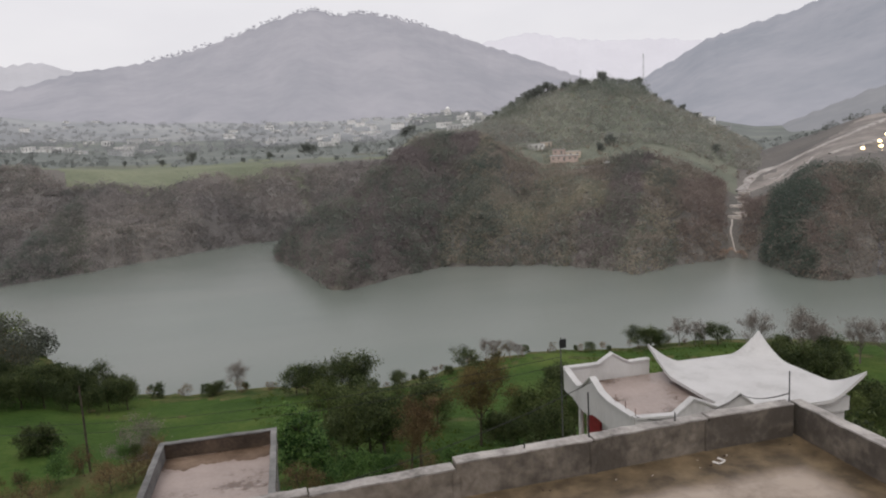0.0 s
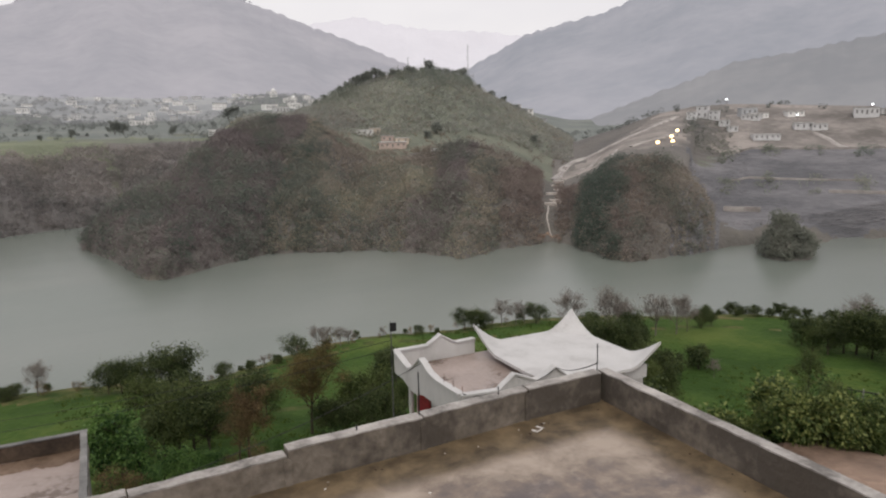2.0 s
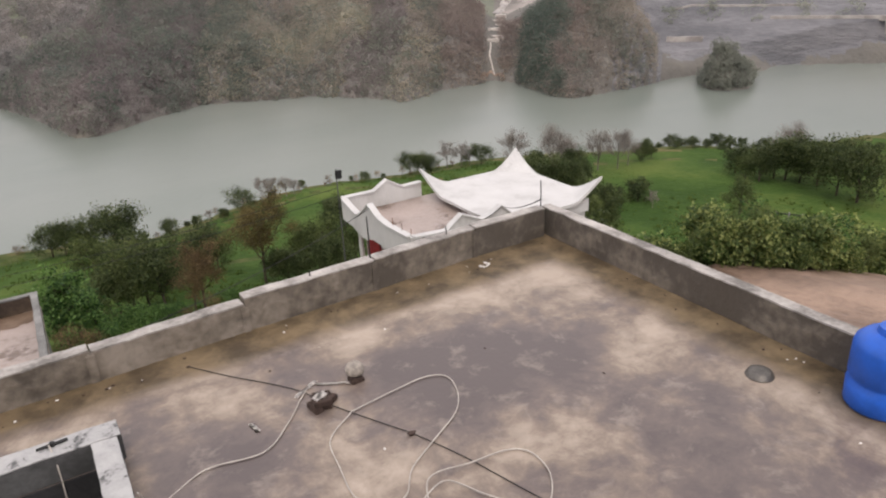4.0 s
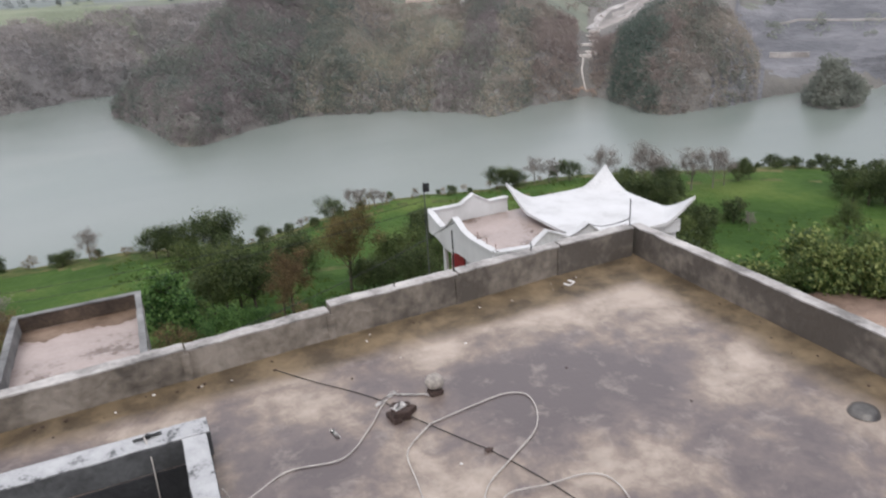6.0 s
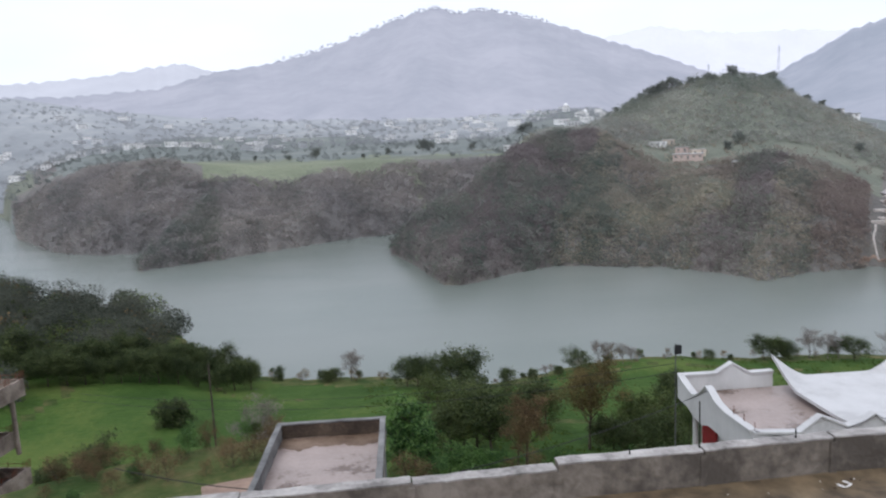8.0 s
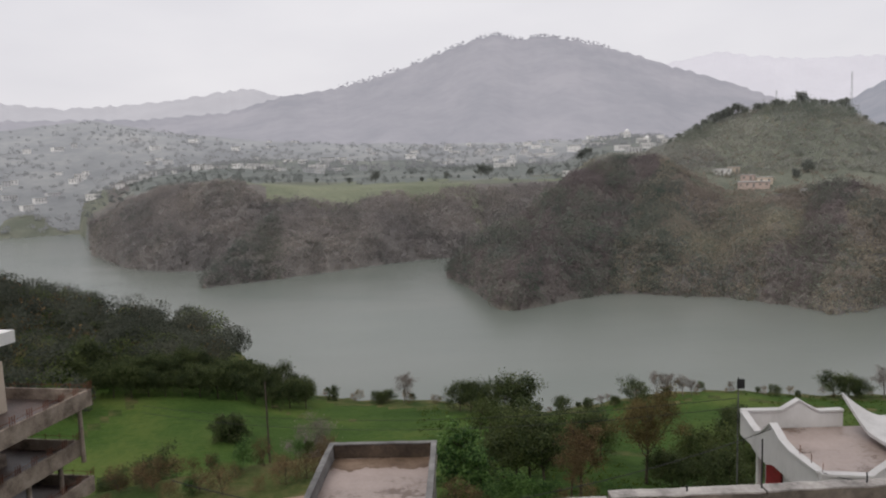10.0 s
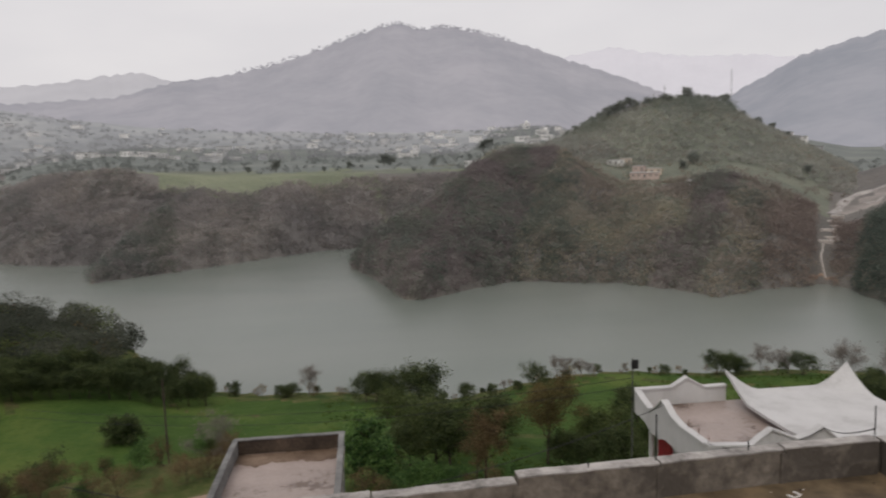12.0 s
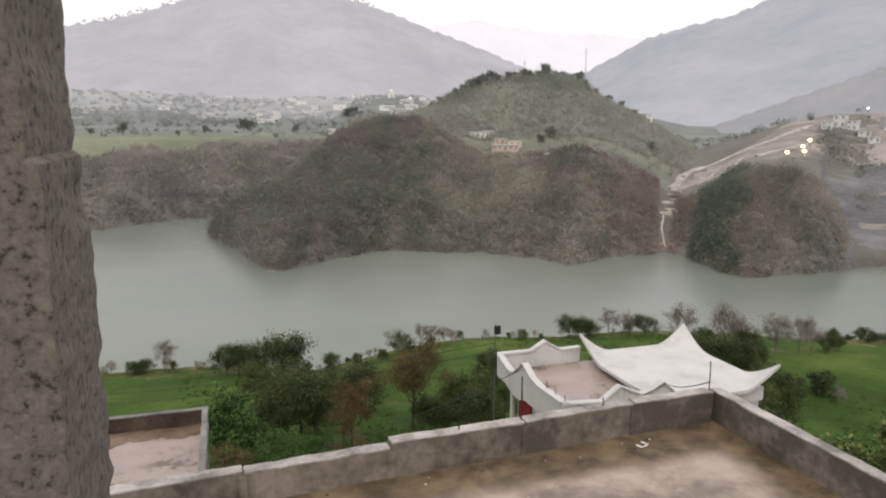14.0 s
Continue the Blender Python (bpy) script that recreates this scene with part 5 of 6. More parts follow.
def build_tank():
    t = root("water_barrel", 7.86, 3.17, 0.0, "bright blue plastic water barrel with ribs", "barrel")
    bm = bmesh.new()
    prof = [(0.0, 0.0), (0.36, 0.0), (0.39, 0.04), (0.40, 0.30), (0.365, 0.34), (0.365, 0.38), (0.40, 0.42), (0.40, 0.78), (0.385, 0.84), (0.30, 0.93), (0.2, 0.96), (0.0, 0.97)]
    n = 36
    rings = [[bm.verts.new((r * math.cos(2 * math.pi * k / n), r * math.sin(2 * math.pi * k / n), z)) for k in range(n)] if r else [bm.verts.new((0, 0, z))] for r, z in prof]
    for a, b in zip(rings, rings[1:]):
        for k in range(n):
            loop = list(dict.fromkeys([a[k % len(a)], a[(k + 1) % len(a)], b[(k + 1) % len(b)], b[k % len(b)]]))
            bm.faces.new(loop)
    part("body", bm, M["blue"], t, smooth=True)
    bm = bmesh.new()
    bmesh.ops.create_cone(bm, cap_ends=True, segments=24, radius1=0.19, radius2=0.17, depth=0.07)
    bmesh.ops.translate(bm, vec=(0, 0, 1.0), verts=bm.verts)
    part("lid", bm, M["blue"], t)


build_tank()

# rods that stand on the parapet
for x, y, z0, z1 in ((8.05, 9.7, 0.55, 1.1), (4.37, 9.55, 0.5, 1.27), (5.9, 9.65, 0.55, 0.70), (3.3, 9.5, 0.53, 0.63)):
    bm = bmesh.new()
    tube(bm, [(x, y, z0), (x + 0.004, y, (z0 + z1) / 2), (x, y + 0.004, z1)], 0.011, 6)
    loose("iron_rod", bm, "iron", "thin upright iron rod set in the parapet", "rod", "rods on the parapet")


# ---- poles and wires ----
def pole(az, r, h, label, arm=0.0, rad=0.09, name="utility_pole", mat="dark_cement"):
    x, y = at_bearing(az, r)
    z = height(x, y) - 0.3
    p = root(name, x, y, z, label, "pole", rz=-az)
    bm = bmesh.new()
    tube(bm, [(0, 0, 0), (0, 0, h * 0.5), (0, 0, h)], [rad, rad * 0.85, rad * 0.7], 8)
    part("post", bm, M[mat], p)
    if arm:
        bm = bmesh.new()
        box(bm, (-arm, -0.06, h - 0.35), (arm, 0.06, h - 0.2), 0.01)
        part("crossarm", bm, M["iron"], p)
        for s in (-arm + 0.1, arm - 0.1):
            bm = bmesh.new()
            tube(bm, [(s, 0, h - 0.2), (s, 0, h + 0.02)], [0.05, 0.03], 8)
            part("insulator", bm, M["stone"], p)
    return x, y, z + h


tip = pole(22.1, 30.5, 8.2, "dark utility pole with a switch box", 0.0, 0.032)
tx, ty, tz = tip
bm = bmesh.new()
box(bm, (tx - 0.1, ty - 0.18, tz - 0.45), (tx + 0.2, ty - 0.08, tz - 0.05), 0.02)
ob = loose("switch_box", bm, "iron", "dark metal switch box on a pole", "box")
pole(-16.2, 33, 5.3, "thin leaning wooden fence pole", 0, 0.055, "wooden_pole", "bark")
for a in (50.8, 51.3, 51.77):
    pole(a, 196, 7.0, "tall thin pole by the water", 0, 0.10)
pole(58.9, 92, 7.5, "steel pole with a crossarm", 1.6, 0.14, mat="cement")


def wire(a, b, sag, label, rad=0.012):
    a, b = Vector(a), Vector(b)
    pts = [a.lerp(b, k / 24) - Vector((0, 0, sag * 4 * (k / 24) * (1 - k / 24))) for k in range(25)]
    bm = bmesh.new()
    tube(bm, pts, rad, 5)
    loose("overhead_wire", bm, "cable", label, "wire", "overhead wires")


wire((10.5, 22.7, -3.7), (-0.75, 15.8, -2.95), 0.3, "black wire slung from the white house")
wire((10.42, 19.46, -3.82), (14.2, 19.4, -3.55), 0.42, "black wire slung along the roof edge")
wire((14.2, 19.4, -3.55), (8.05, 9.7, 0.72), 0.12, "black wire slung from the white house")
wire((-0.75, 15.7, -2.95), (-7.5, 17.2, -2.6), 0.25, "black wire slung above the low roof")
wire((tx, ty, tz - 0.9), (-22.0, 46.0, -10.2), 1.0, "dark power line over the field")
wire((tx, ty, tz - 1.3), (-22.0, 46.0, -10.7), 1.1, "dark power line over the field")


# ---- plants ----
def leaf_mesh(name, centres, size, mat, rng, per=1, spread=0.0, flat=0.35, squash=1.0):
    """Many small leaf-shaped faces, each at a random slant, round the given centres."""
    c = np.repeat(np.asarray(centres, float), per, axis=0)
    n = len(c)
    c = c + rng.normal(0, 1, (n, 3)) * np.array([spread, spread, spread * squash])
    a = rng.normal(0, 1, (n, 3))
    a /= np.linalg.norm(a, axis=1)[:, None]
    b = rng.normal(0, 1, (n, 3))
    b -= a * (a * b).sum(1)[:, None]
    b /= np.linalg.norm(b, axis=1)[:, None]
    up = np.cross(a, b)
    s = size * rng.uniform(0.55, 1.35, (n, 1))
    v = np.stack([c - a * s, c - a * s * 0.1 + b * s * 0.55 + up * s * flat * 0.4, c + a * s, c - b * s * 0.5 + a * s * 0.15], 1).reshape(-1, 3)
    i = np.arange(n) * 4
    f = np.stack([i, i + 1, i + 2, i + 3], 1)
    return mesh_from(name, v, f.tolist(), mat)


def branches(rng, height_, spread, levels, thick, first=0.35, count=5, up=0.55):
    """Limbs as rows of points with radii, and the places of their tips."""
    limbs, tips = [], []
    bend = rng.normal(0, 0.05, 2) * height_
    trunk = [Vector((bend[0] * t * t, bend[1] * t * t, height_ * 0.72 * t)) for t in (0, 0.25, 0.5, 0.75, 1)]
    limbs.append((trunk, [thick, thick * 0.85, thick * 0.7, thick * 0.5, thick * 0.3]))

    def grow(p, d, length, r, level):
        mid = p + d * length * 0.5 + Vector(rng.normal(0, 0.06, 3)) * length
        end = p + d * length + Vector((0, 0, 0.08 * length))
        limbs.append(([p, mid, end], [r, r * 0.7, r * 0.4]))
        tips.append(mid)
        tips.append(end)
        if level > 1:
            for _ in range(3):
                e = (d + Vector(rng.normal(0, 0.55, 3)) + Vector((0, 0, 0.15))).normalized()
                grow(p.lerp(end, rng.uniform(0.45, 1.0)), e, length * rng.uniform(0.5, 0.7), r * 0.5, level - 1)

    for k in range(count * 2):
        t = first + (1 - first) * (k + 0.5) / (count * 2)
        base = trunk[0].lerp(trunk[-1], t)
        base.x, base.y = bend[0] * t * t, bend[1] * t * t
        ang = k * 2.4 + rng.uniform(-0.4, 0.4)
        d = Vector((math.cos(ang), math.sin(ang), up + t * 0.5)).normalized()
        grow(base, d, spread * rng.uniform(0.65, 1.0) * (1.1 - 0.45 * t), thick * 0.42, levels)
    return limbs, tips


def make_tree(kind, seed, h, place):
    rng = np.random.default_rng(seed)
    K = KINDS[kind]
    ob = new(K["name"])
    ob.matrix_world = place
    tagged(ob, K["label"], K["category"], K["group"])
    limbs, tips = branches(rng, h, h * K["wide"], K["levels"], h * K.get("thick", 0.022), K.get("first", 0.3), K.get("count", 5), K.get("up", 0.55))
    bm = bmesh.new()
    for i, (p, r) in enumerate(limbs):
        if i and K["bare"] is False and len(p) == 3 and r[0] < h * 0.003:
            continue
        tube(bm, p, r, 7 if i == 0 else 4, closed_ends=(i == 0))
    part("trunk", bm, M[K.get("wood", "bark")], ob)
    tips = np.array([tuple(t) for t in tips])
    keep = rng.random(len(tips)) < K.get("keep", 1.0)
    me = leaf_mesh("crown", tips[keep] if keep.any() else tips, K["leaf"] * h, M[K["mat"]], rng, K["per"], K["spread"] * h, squash=0.8)
    cr = new("crown", me)
    cr.parent = ob
    return ob


def kind(name, label, category, group, mat, wide=0.3, levels=2, leaf=0.02, per=18, spread=0.06, bare=False, **more):
    return dict(name=name, label=label, category=category, group=group, mat=mat, wide=wide, levels=levels, leaf=leaf, per=per, spread=spread, bare=bare, **more)


KINDS = {
    "shore": kind("tree", "low spreading dark green tree by the water", "tree", "dark trees by the shore", "leaf_dark", 0.6, 2, 0.025, 52, 0.09, first=0.12, up=0.42),
    "dark": kind("tree", "dark green broadleaf tree with a dense uneven crown", "tree", "dark trees by the shore", "leaf_dark", 0.42, 2, 0.021, 64, 0.08, first=0.16),
    "olive": kind("tree", "olive green broadleaf tree with an open crown", "tree", "olive trees below the house", "leaf_mid", 0.36, 2, 0.017, 58, 0.07, first=0.1),
    "bright": kind("tree", "bright green leafy tree with large leaves", "tree", "bright green trees", "leaf_bright", 0.3, 2, 0.026, 24, 0.055, first=0.08),
    "brown": kind("tree", "half-bare tree with fine rusty brown twigs", "tree", "brown trees", "leaf_brown", 0.34, 3, 0.011, 22, 0.05, True, first=0.42, count=5, up=0.6, thick=0.022),
    "rust": kind("tree", "upright tree with a fan of fine rusty twigs", "tree", "brown trees", "leaf_rust", 0.46, 3, 0.011, 34, 0.05, True, first=0.44, count=6, up=0.85, thick=0.02),
    "bare": kind("tree", "bare grey leafless tree with fine twigs", "tree", "bare trees by the shore", "twig", 0.46, 3, 0.011, 20, 0.05, True, wood="twig", first=0.3, up=0.9, thick=0.018),
    "shrub": kind("shrub", "rounded dark green shrub on the grass", "shrub", "dark shrubs", "leaf_dark", 0.5, 2, 0.045, 22, 0.10, first=0.03, thick=0.03, up=0.35),
    "yellow": kind("shrub", "yellow-green flowering shrub with pale tips", "shrub", "flowering shrubs by the roof", "leaf_yellow", 0.42, 2, 0.042, 30, 0.10, first=0.02, thick=0.02, up=0.6),
    "brownshrub": kind("shrub", "dry russet shrub with withered leaves", "shrub", "dry shrubs", "leaf_brown", 0.5, 2, 0.02, 22, 0.09, first=0.02, thick=0.015, up=0.6),
    "weed": kind("shrub", "fresh green weedy shrub with upright shoots", "shrub", "green weeds below the parapet", "leaf_bright", 0.4, 2, 0.028, 20, 0.08, first=0.02, thick=0.014, up=0.9),
    "pine": kind("tree", "dark tree on the hill crest", "tree", "trees on the hill", "scrub_dark", 0.46, 2, 0.045, 18, 0.08, first=0.14, thick=0.022, up=0.5),
}
MADE = {}
turn_rng = random.Random(4)


def plant(k, az, r, h, variant=0, x=None, y=None, sink=0.1):
    if x is None:
        x, y = at_bearing(az, r)
    z = height(x, y) - sink
    place = pose(x, y, z, 0, 0, turn_rng.uniform(0, 360))
    key = (k, variant)
    if key not in MADE:
        MADE[key] = (make_tree(k, 100 + 13 * variant + len(MADE), h, place), h)
        return
    ob, h0 = MADE[key]
    w = turn_rng.uniform(0.88, 1.15)
    copy_thing(ob, place @ Matrix.Diagonal((h / h0 * w, h / h0 * w, h / h0, 1)))


# along the shore
for az, r, h in ((-0.4, 132, 5.0), (0.5, 131, 5.9), (1.5, 130, 5.2), (3.3, 130, 6.0), (4.3, 130, 7.1), (5.0, 131, 4.6), (8.0, 130, 3.6), (10.2, 134, 2.6), (12.4, 137, 2.0), (14.1, 138, 4.5), (28.3, 161, 4.8), (29.2, 161, 4.6), (30.0, 162, 3.6), (34.3, 164, 4.6), (24.3, 153, 2.3), (-6.4, 146, 2.6), (-7.5, 147, 2.4)):
    plant("shore", az, r, h * 1.05, int(az * 7) % 3)
for az, r, h in ((-5.1, 144, 6.2), (15.7, 144, 4.8), (16.6, 145, 4.6), (17.7, 145, 4.2), (18.4, 146, 3.2), (31.4, 164, 6.0), (32.6, 164, 5.5), (33.3, 165, 4.6), (37.0, 150, 9.5), (40.2, 140, 11.0), (41.2, 141, 9.0), (44.0, 150, 8.5), (45.6, 152, 8.0), (46.4, 155, 6.5), (11.3, 138, 2.4)):
    plant("bare", az, r, h, int(az * 5) % 3)
for az, r, h in ((38.4, 130, 7.5), (40.0, 126, 8.5), (41.6, 128, 8.0), (42.8, 134, 6.0), (47.4, 160, 4.5), (48.2, 165, 3.5)):
    plant("dark", az, r, h, int(az * 7) % 3)
for i in range(26):
    a = 46.5 + i * 0.7 + 0.25 * math.sin(i * 5.0)
    plant("shrub", a, 183 + 4 * math.sin(i * 2.3), 1.6 + 1.6 * abs(math.sin(i * 1.9)), i % 3)
for i in range(46):
    a = -17.5 + i * 1.12 + 0.4 * math.sin(i * 3.0)
    plant("brownshrub" if i % 3 else "shrub", a, float(table(NEAR, a)) - 3 + 2.5 * math.sin(i * 2.7), (0.9 + 1.1 * abs(math.sin(i * 1.3))) * (1.5 if a < -3 else 1.0), i % 2)
# hedge of dark trees at the field's end
for i in range(40):
    a = -30 + i * 0.435 + 0.2 * math.sin(i * 4)
    plant("dark", a, 148 + 7 * math.sin(i * 2.1), 5.9 + 1.3 * math.sin(i * 1.7) - (0.8 if a > -14.4 else 0), i % 3)
# clump below the parapet
for az, r, h, k in ((0.0, 68, 8.2, "bright"), (-1.5, 67, 6.0, "bright"), (1.3, 66, 5.4, "bright"), (2.2, 100, 8.4, "olive"), (3.3, 98, 7.6, "olive"), (4.4, 90, 7.4, "dark"), (4.3, 78, 7.0, "olive"), (5.4, 76, 7.8, "olive"), (6.6, 75, 7.2, "dark"), (7.4, 84, 7.2, "olive"), (3.2, 76, 5.6, "dark"),
                    (10.6, 92, 7.0, "dark"), (11.3, 90, 5.4, "olive"), (9.7, 67, 7.4, "brown"), (8.9, 66, 5.4, "brown"), (15.0, 76, 9.2, "rust"), (16.1, 76, 4.2, "dark"), (17.0, 77, 4.0, "dark"), (17.8, 75, 3.4, "dark"), (20.1, 80, 7.8, "olive"), (18.5, 83, 7.0, "olive"), (21.3, 108, 6.6, "dark"), (22.3, 106, 6.6, "dark"), (19.6, 74, 4.4, "dark"), (21.4, 76, 5.0, "dark"), (23.0, 80, 6.0, "olive"),
                    (3.0, 63, 3.0, "weed"), (4.2, 63, 3.4, "weed"), (5.4, 62, 3.2, "weed"), (6.6, 62, 2.8, "weed"), (7.6, 63, 2.6, "weed"), (1.9, 61, 2.6, "weed"), (12.2, 66, 2.0, "weed"), (13.6, 66, 1.8, "weed"), (16.4, 66, 2.2, "weed"), (18.4, 66, 2.4, "weed"), (-0.8, 61, 3.0, "brownshrub"), (0.6, 59, 2.6, "brownshrub"), (10.4, 63, 2.6, "brownshrub"), (8.2, 61, 2.2, "brownshrub")):
    plant(k, az, r, h, int(abs(az) * 3) % (3 if k in ("olive", "dark") else 2))
# field to the left
for az, r, h, k in ((-19.5, 112, 4.6, "shrub"), (-18.9, 113, 3.8, "shrub"), (-20.1, 113, 3.4, "shrub"), (-24.9, 84, 6.0, "dark"), (-25.7, 82, 3.6, "dark"), (-24.2, 80, 3.4, "bright"), (-27.8, 86, 4.2, "dark"), (-28.6, 84, 4.0, "dark"), (-26.8, 80, 2.8, "olive"), (-13.0, 78, 7.2, "bare"), (-12.3, 80, 4.0, "bare"), (-13.8, 70, 3.4, "bright"), (-12.9, 68, 2.6, "bright"), (-22.6, 72, 3.4, "weed"), (-21.6, 70, 3.0, "weed"), (-23.6, 70, 3.0, "olive"), (-20.4, 74, 2.6, "brownshrub"), (-9.4, 66, 2.4, "shrub"), (-10.2, 64, 2.2, "weed"), (-8.4, 62, 2.6, "weed")):
    plant(k, az, r, h, int(abs(az) * 3) % (3 if k in ("olive", "dark") else 2))
for i in range(26):
    a = -28.5 + i * 0.86
    plant(("brownshrub", "brownshrub", "weed", "brownshrub", "brownshrub")[i % 5], a + 0.3 * math.sin(i * 3.1), 28.6 + 1.6 * math.sin(i * 2.3), (1.1 + 1.1 * abs(math.sin(i * 1.7))) * (0.6 if a > -20 else 0.5), i % 2)
    plant(("brownshrub", "weed", "olive", "brownshrub")[i % 4], a + 0.5 * math.sin(i * 2.1), 32.5 + 2.2 * math.sin(i * 1.3), (1.1 + 0.9 * abs(math.sin(i * 2.7))) * (0.42 if a > -20 else 0.5), i % 2)
# beyond the side parapet
hedge_rng = random.Random(21)
for i in range(58):
    a = 46.5 + i * 0.33
    clump = (0.62 if a < 51 else 0.45) + 0.55 * abs(math.sin(a * 0.83 + 0.6)) + (0.25 if a > 53 else 0.0)
    k = hedge_rng.choice(("yellow", "yellow", "weed", "olive") if a > 51 else ("weed", "olive", "yellow", "brownshrub"))
    plant(k, a + hedge_rng.uniform(-0.3, 0.3), 27.2 + max(0, a - 55) * 0.6 + hedge_rng.uniform(0, 4.5), 1.8 * clump * hedge_rng.uniform(0.55, 1.3), i % 3)
for az, r, h, k in ((44.6, 30, 2.6, "weed"), (45.6, 29, 2.8, "weed"), (46.4, 28.6, 2.6, "yellow"), (47.2, 28.2, 2.6, "weed"), (48.0, 28.2, 2.8, "yellow"), (45.2, 31, 2.4, "brownshrub"), (46.6, 30, 2.6, "brownshrub"), (47.4, 28, 2.0, "brownshrub"), (44.2, 36, 2.6, "olive"), (43.0, 36, 4.4, "olive"), (42.0, 44, 7.4, "olive"), (43.2, 46, 7.0, "dark"), (40.6, 46, 7.0, "dark"),
                    (45.4, 120, 4.0, "shrub"), (47.4, 125, 4.4, "shrub"), (48.6, 120, 3.0, "bare"), (50.0, 84, 3.0, "weed"), (47.4, 70, 2.4, "weed"), (44.4, 103, 8.2, "dark"), (43.5, 98, 7.4, "olive"), (45.0, 100, 5.0, "olive"), (42.0, 138, 8.1, "dark"), (39.0, 148, 6.0, "dark"),
                    (54.6, 150, 6.0, "dark"), (55.4, 146, 5.4, "olive"), (56.4, 145, 6.6, "dark"), (57.4, 148, 7.8, "dark"), (58.2, 148, 9.4, "dark"), (59.2, 146, 8.6, "dark"), (60.4, 144, 9.4, "dark"), (61.8, 138, 10.4, "dark"), (63.2, 134, 10.6, "dark"), (58.2, 153, 9.5, "bare"), (55.3, 118, 6.8, "olive"), (57.0, 100, 4.6, "olive"), (59.8, 92, 5.4, "dark"), (61.8, 86, 6.0, "olive"), (63.8, 80, 7.0, "dark"),
                    (58.2, 58, 4.6, "dark"), (60.0, 52, 4.8, "olive"), (62.6, 50, 5.0, "dark"), (64.6, 56, 6.0, "olive")):
    plant(k, az, r, h, int(abs(az) * 3) % (3 if k in ("olive", "dark") else 2))


# ---- uncountable growth on the slopes ----
def growth(name, label, mat, spots, size, per, spread, leaf, seed, squash=0.7):
    """Clumps of foliage rooted on the ground at the given bearings and distances."""
    rng = np.random.default_rng(seed)
    az, r, s = (np.array(v) for v in zip(*spots))
    z = land_height(az, r)
    c = np.stack([r * np.sin(np.radians(az)), r * np.cos(np.radians(az)), z + s * size * 0.45], 1)
    q = rng.normal(0, 1, (len(c) * per, 3))
    q *= (rng.uniform(0.15, 1, len(q)) ** (1 / 3) / np.linalg.norm(q, axis=1))[:, None]
    c = np.repeat(c, per, axis=0) + q * np.repeat(s * size * spread * 1.45, per)[:, None] * np.array([1, 1, squash])
    me = leaf_mesh(name, c, leaf, M[mat], rng)
    return tagged(new(name, me), label, "vegetation", kind="stuff")


grow_rng = np.random.default_rng(77)
tuft_a, tuft_r = grow_rng.uniform(-30, 64, 9000), np.sqrt(grow_rng.uniform(52 ** 2, 172 ** 2, 9000))
tuft_ok = (tuft_r < table(NEAR, tuft_a) - 4) & ((tuft_a > -4) | (tuft_r < 75)) & (wavy(tuft_r * np.sin(np.radians(tuft_a)), tuft_r * np.cos(np.radians(tuft_a)), 0.06, 41) > -0.1)
tufts = [(a, r, s) for a, r, s in zip(tuft_a[tuft_ok], tuft_r[tuft_ok], grow_rng.uniform(0.5, 1.4, tuft_ok.sum()))]
growth("field_tufts", "rank grass tufts standing in the green fields", "leaf_grass", tufts[::3], 0.5, 10, 0.9, 0.2, 31, 0.35)
growth("field_weeds", "yellowish weeds standing in the green fields", "leaf_grass", tufts[1::9], 0.55, 8, 0.8, 0.18, 32, 0.4)


def sample(n, a0, a1, test):
    out = []
    while len(out) < n:
        a = grow_rng.uniform(a0, a1, 4000)
        r = np.sqrt(grow_rng.uniform(280 ** 2, 700 ** 2, 4000))
        ok = test(a, r) & (ground_height(a, r) > -55.4)
        out += list(zip(a[ok], r[ok], grow_rng.uniform(0.5, 1.3, ok.sum()) ** 1.6 + 0.25))
    return out[:n]


def on_bluff(a, r):
    return (r > table(FAR, a, 1) - 6) & (r < np.where((a > -1.7) & (a < 10), 580, np.where(a < 2, table(FAR, a, 2) - 22 - meadow_reach(a) + 55 * np.clip((-16 - a) / 3, 0, 1), table(FAR, a, 2) + 10))) & ((a < 47.8) | ((a > 51) & (a < 55.2) & (r < 360))) & ~((np.abs(a - 35.3) < 0.6) & (r < 448))


def is_front(a, r):
    f, b = promontory(a, r)
    return (a > 10.2) | ((a > -1.7) & (f > b))


def green_part(a, r):
    x, y = r * np.sin(np.radians(a)), r * np.cos(np.radians(a))
    return on_bluff(a, r) & (wavy(x, y, 0.02, 21) + 0.5 * np.cos((a - 39) / 2.5) * (np.abs(a - 39) < 6) > 0.15)


def zone(a, r):
    """0: dull purple-grey twigs, 1: olive-brown scrub, 2: russet scrub; the bounds wander over the slope."""
    b = a + 0.9 * wavy(a * 14, r, 0.05, 17) - (r - 400) * 0.022
    return np.where((b < 13.8) | ((b > 25.6) & (b < 29.2)), 0, np.where(((b > 32) & (b < 37.5)) | ((b > 41.2) & (b < 44)), 2, 1))


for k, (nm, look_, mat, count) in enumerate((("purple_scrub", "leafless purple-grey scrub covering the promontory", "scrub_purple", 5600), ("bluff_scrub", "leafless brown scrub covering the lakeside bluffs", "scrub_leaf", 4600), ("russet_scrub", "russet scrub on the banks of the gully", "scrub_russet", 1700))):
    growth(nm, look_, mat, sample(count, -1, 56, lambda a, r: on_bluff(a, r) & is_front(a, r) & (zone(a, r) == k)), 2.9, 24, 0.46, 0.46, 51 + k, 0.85)
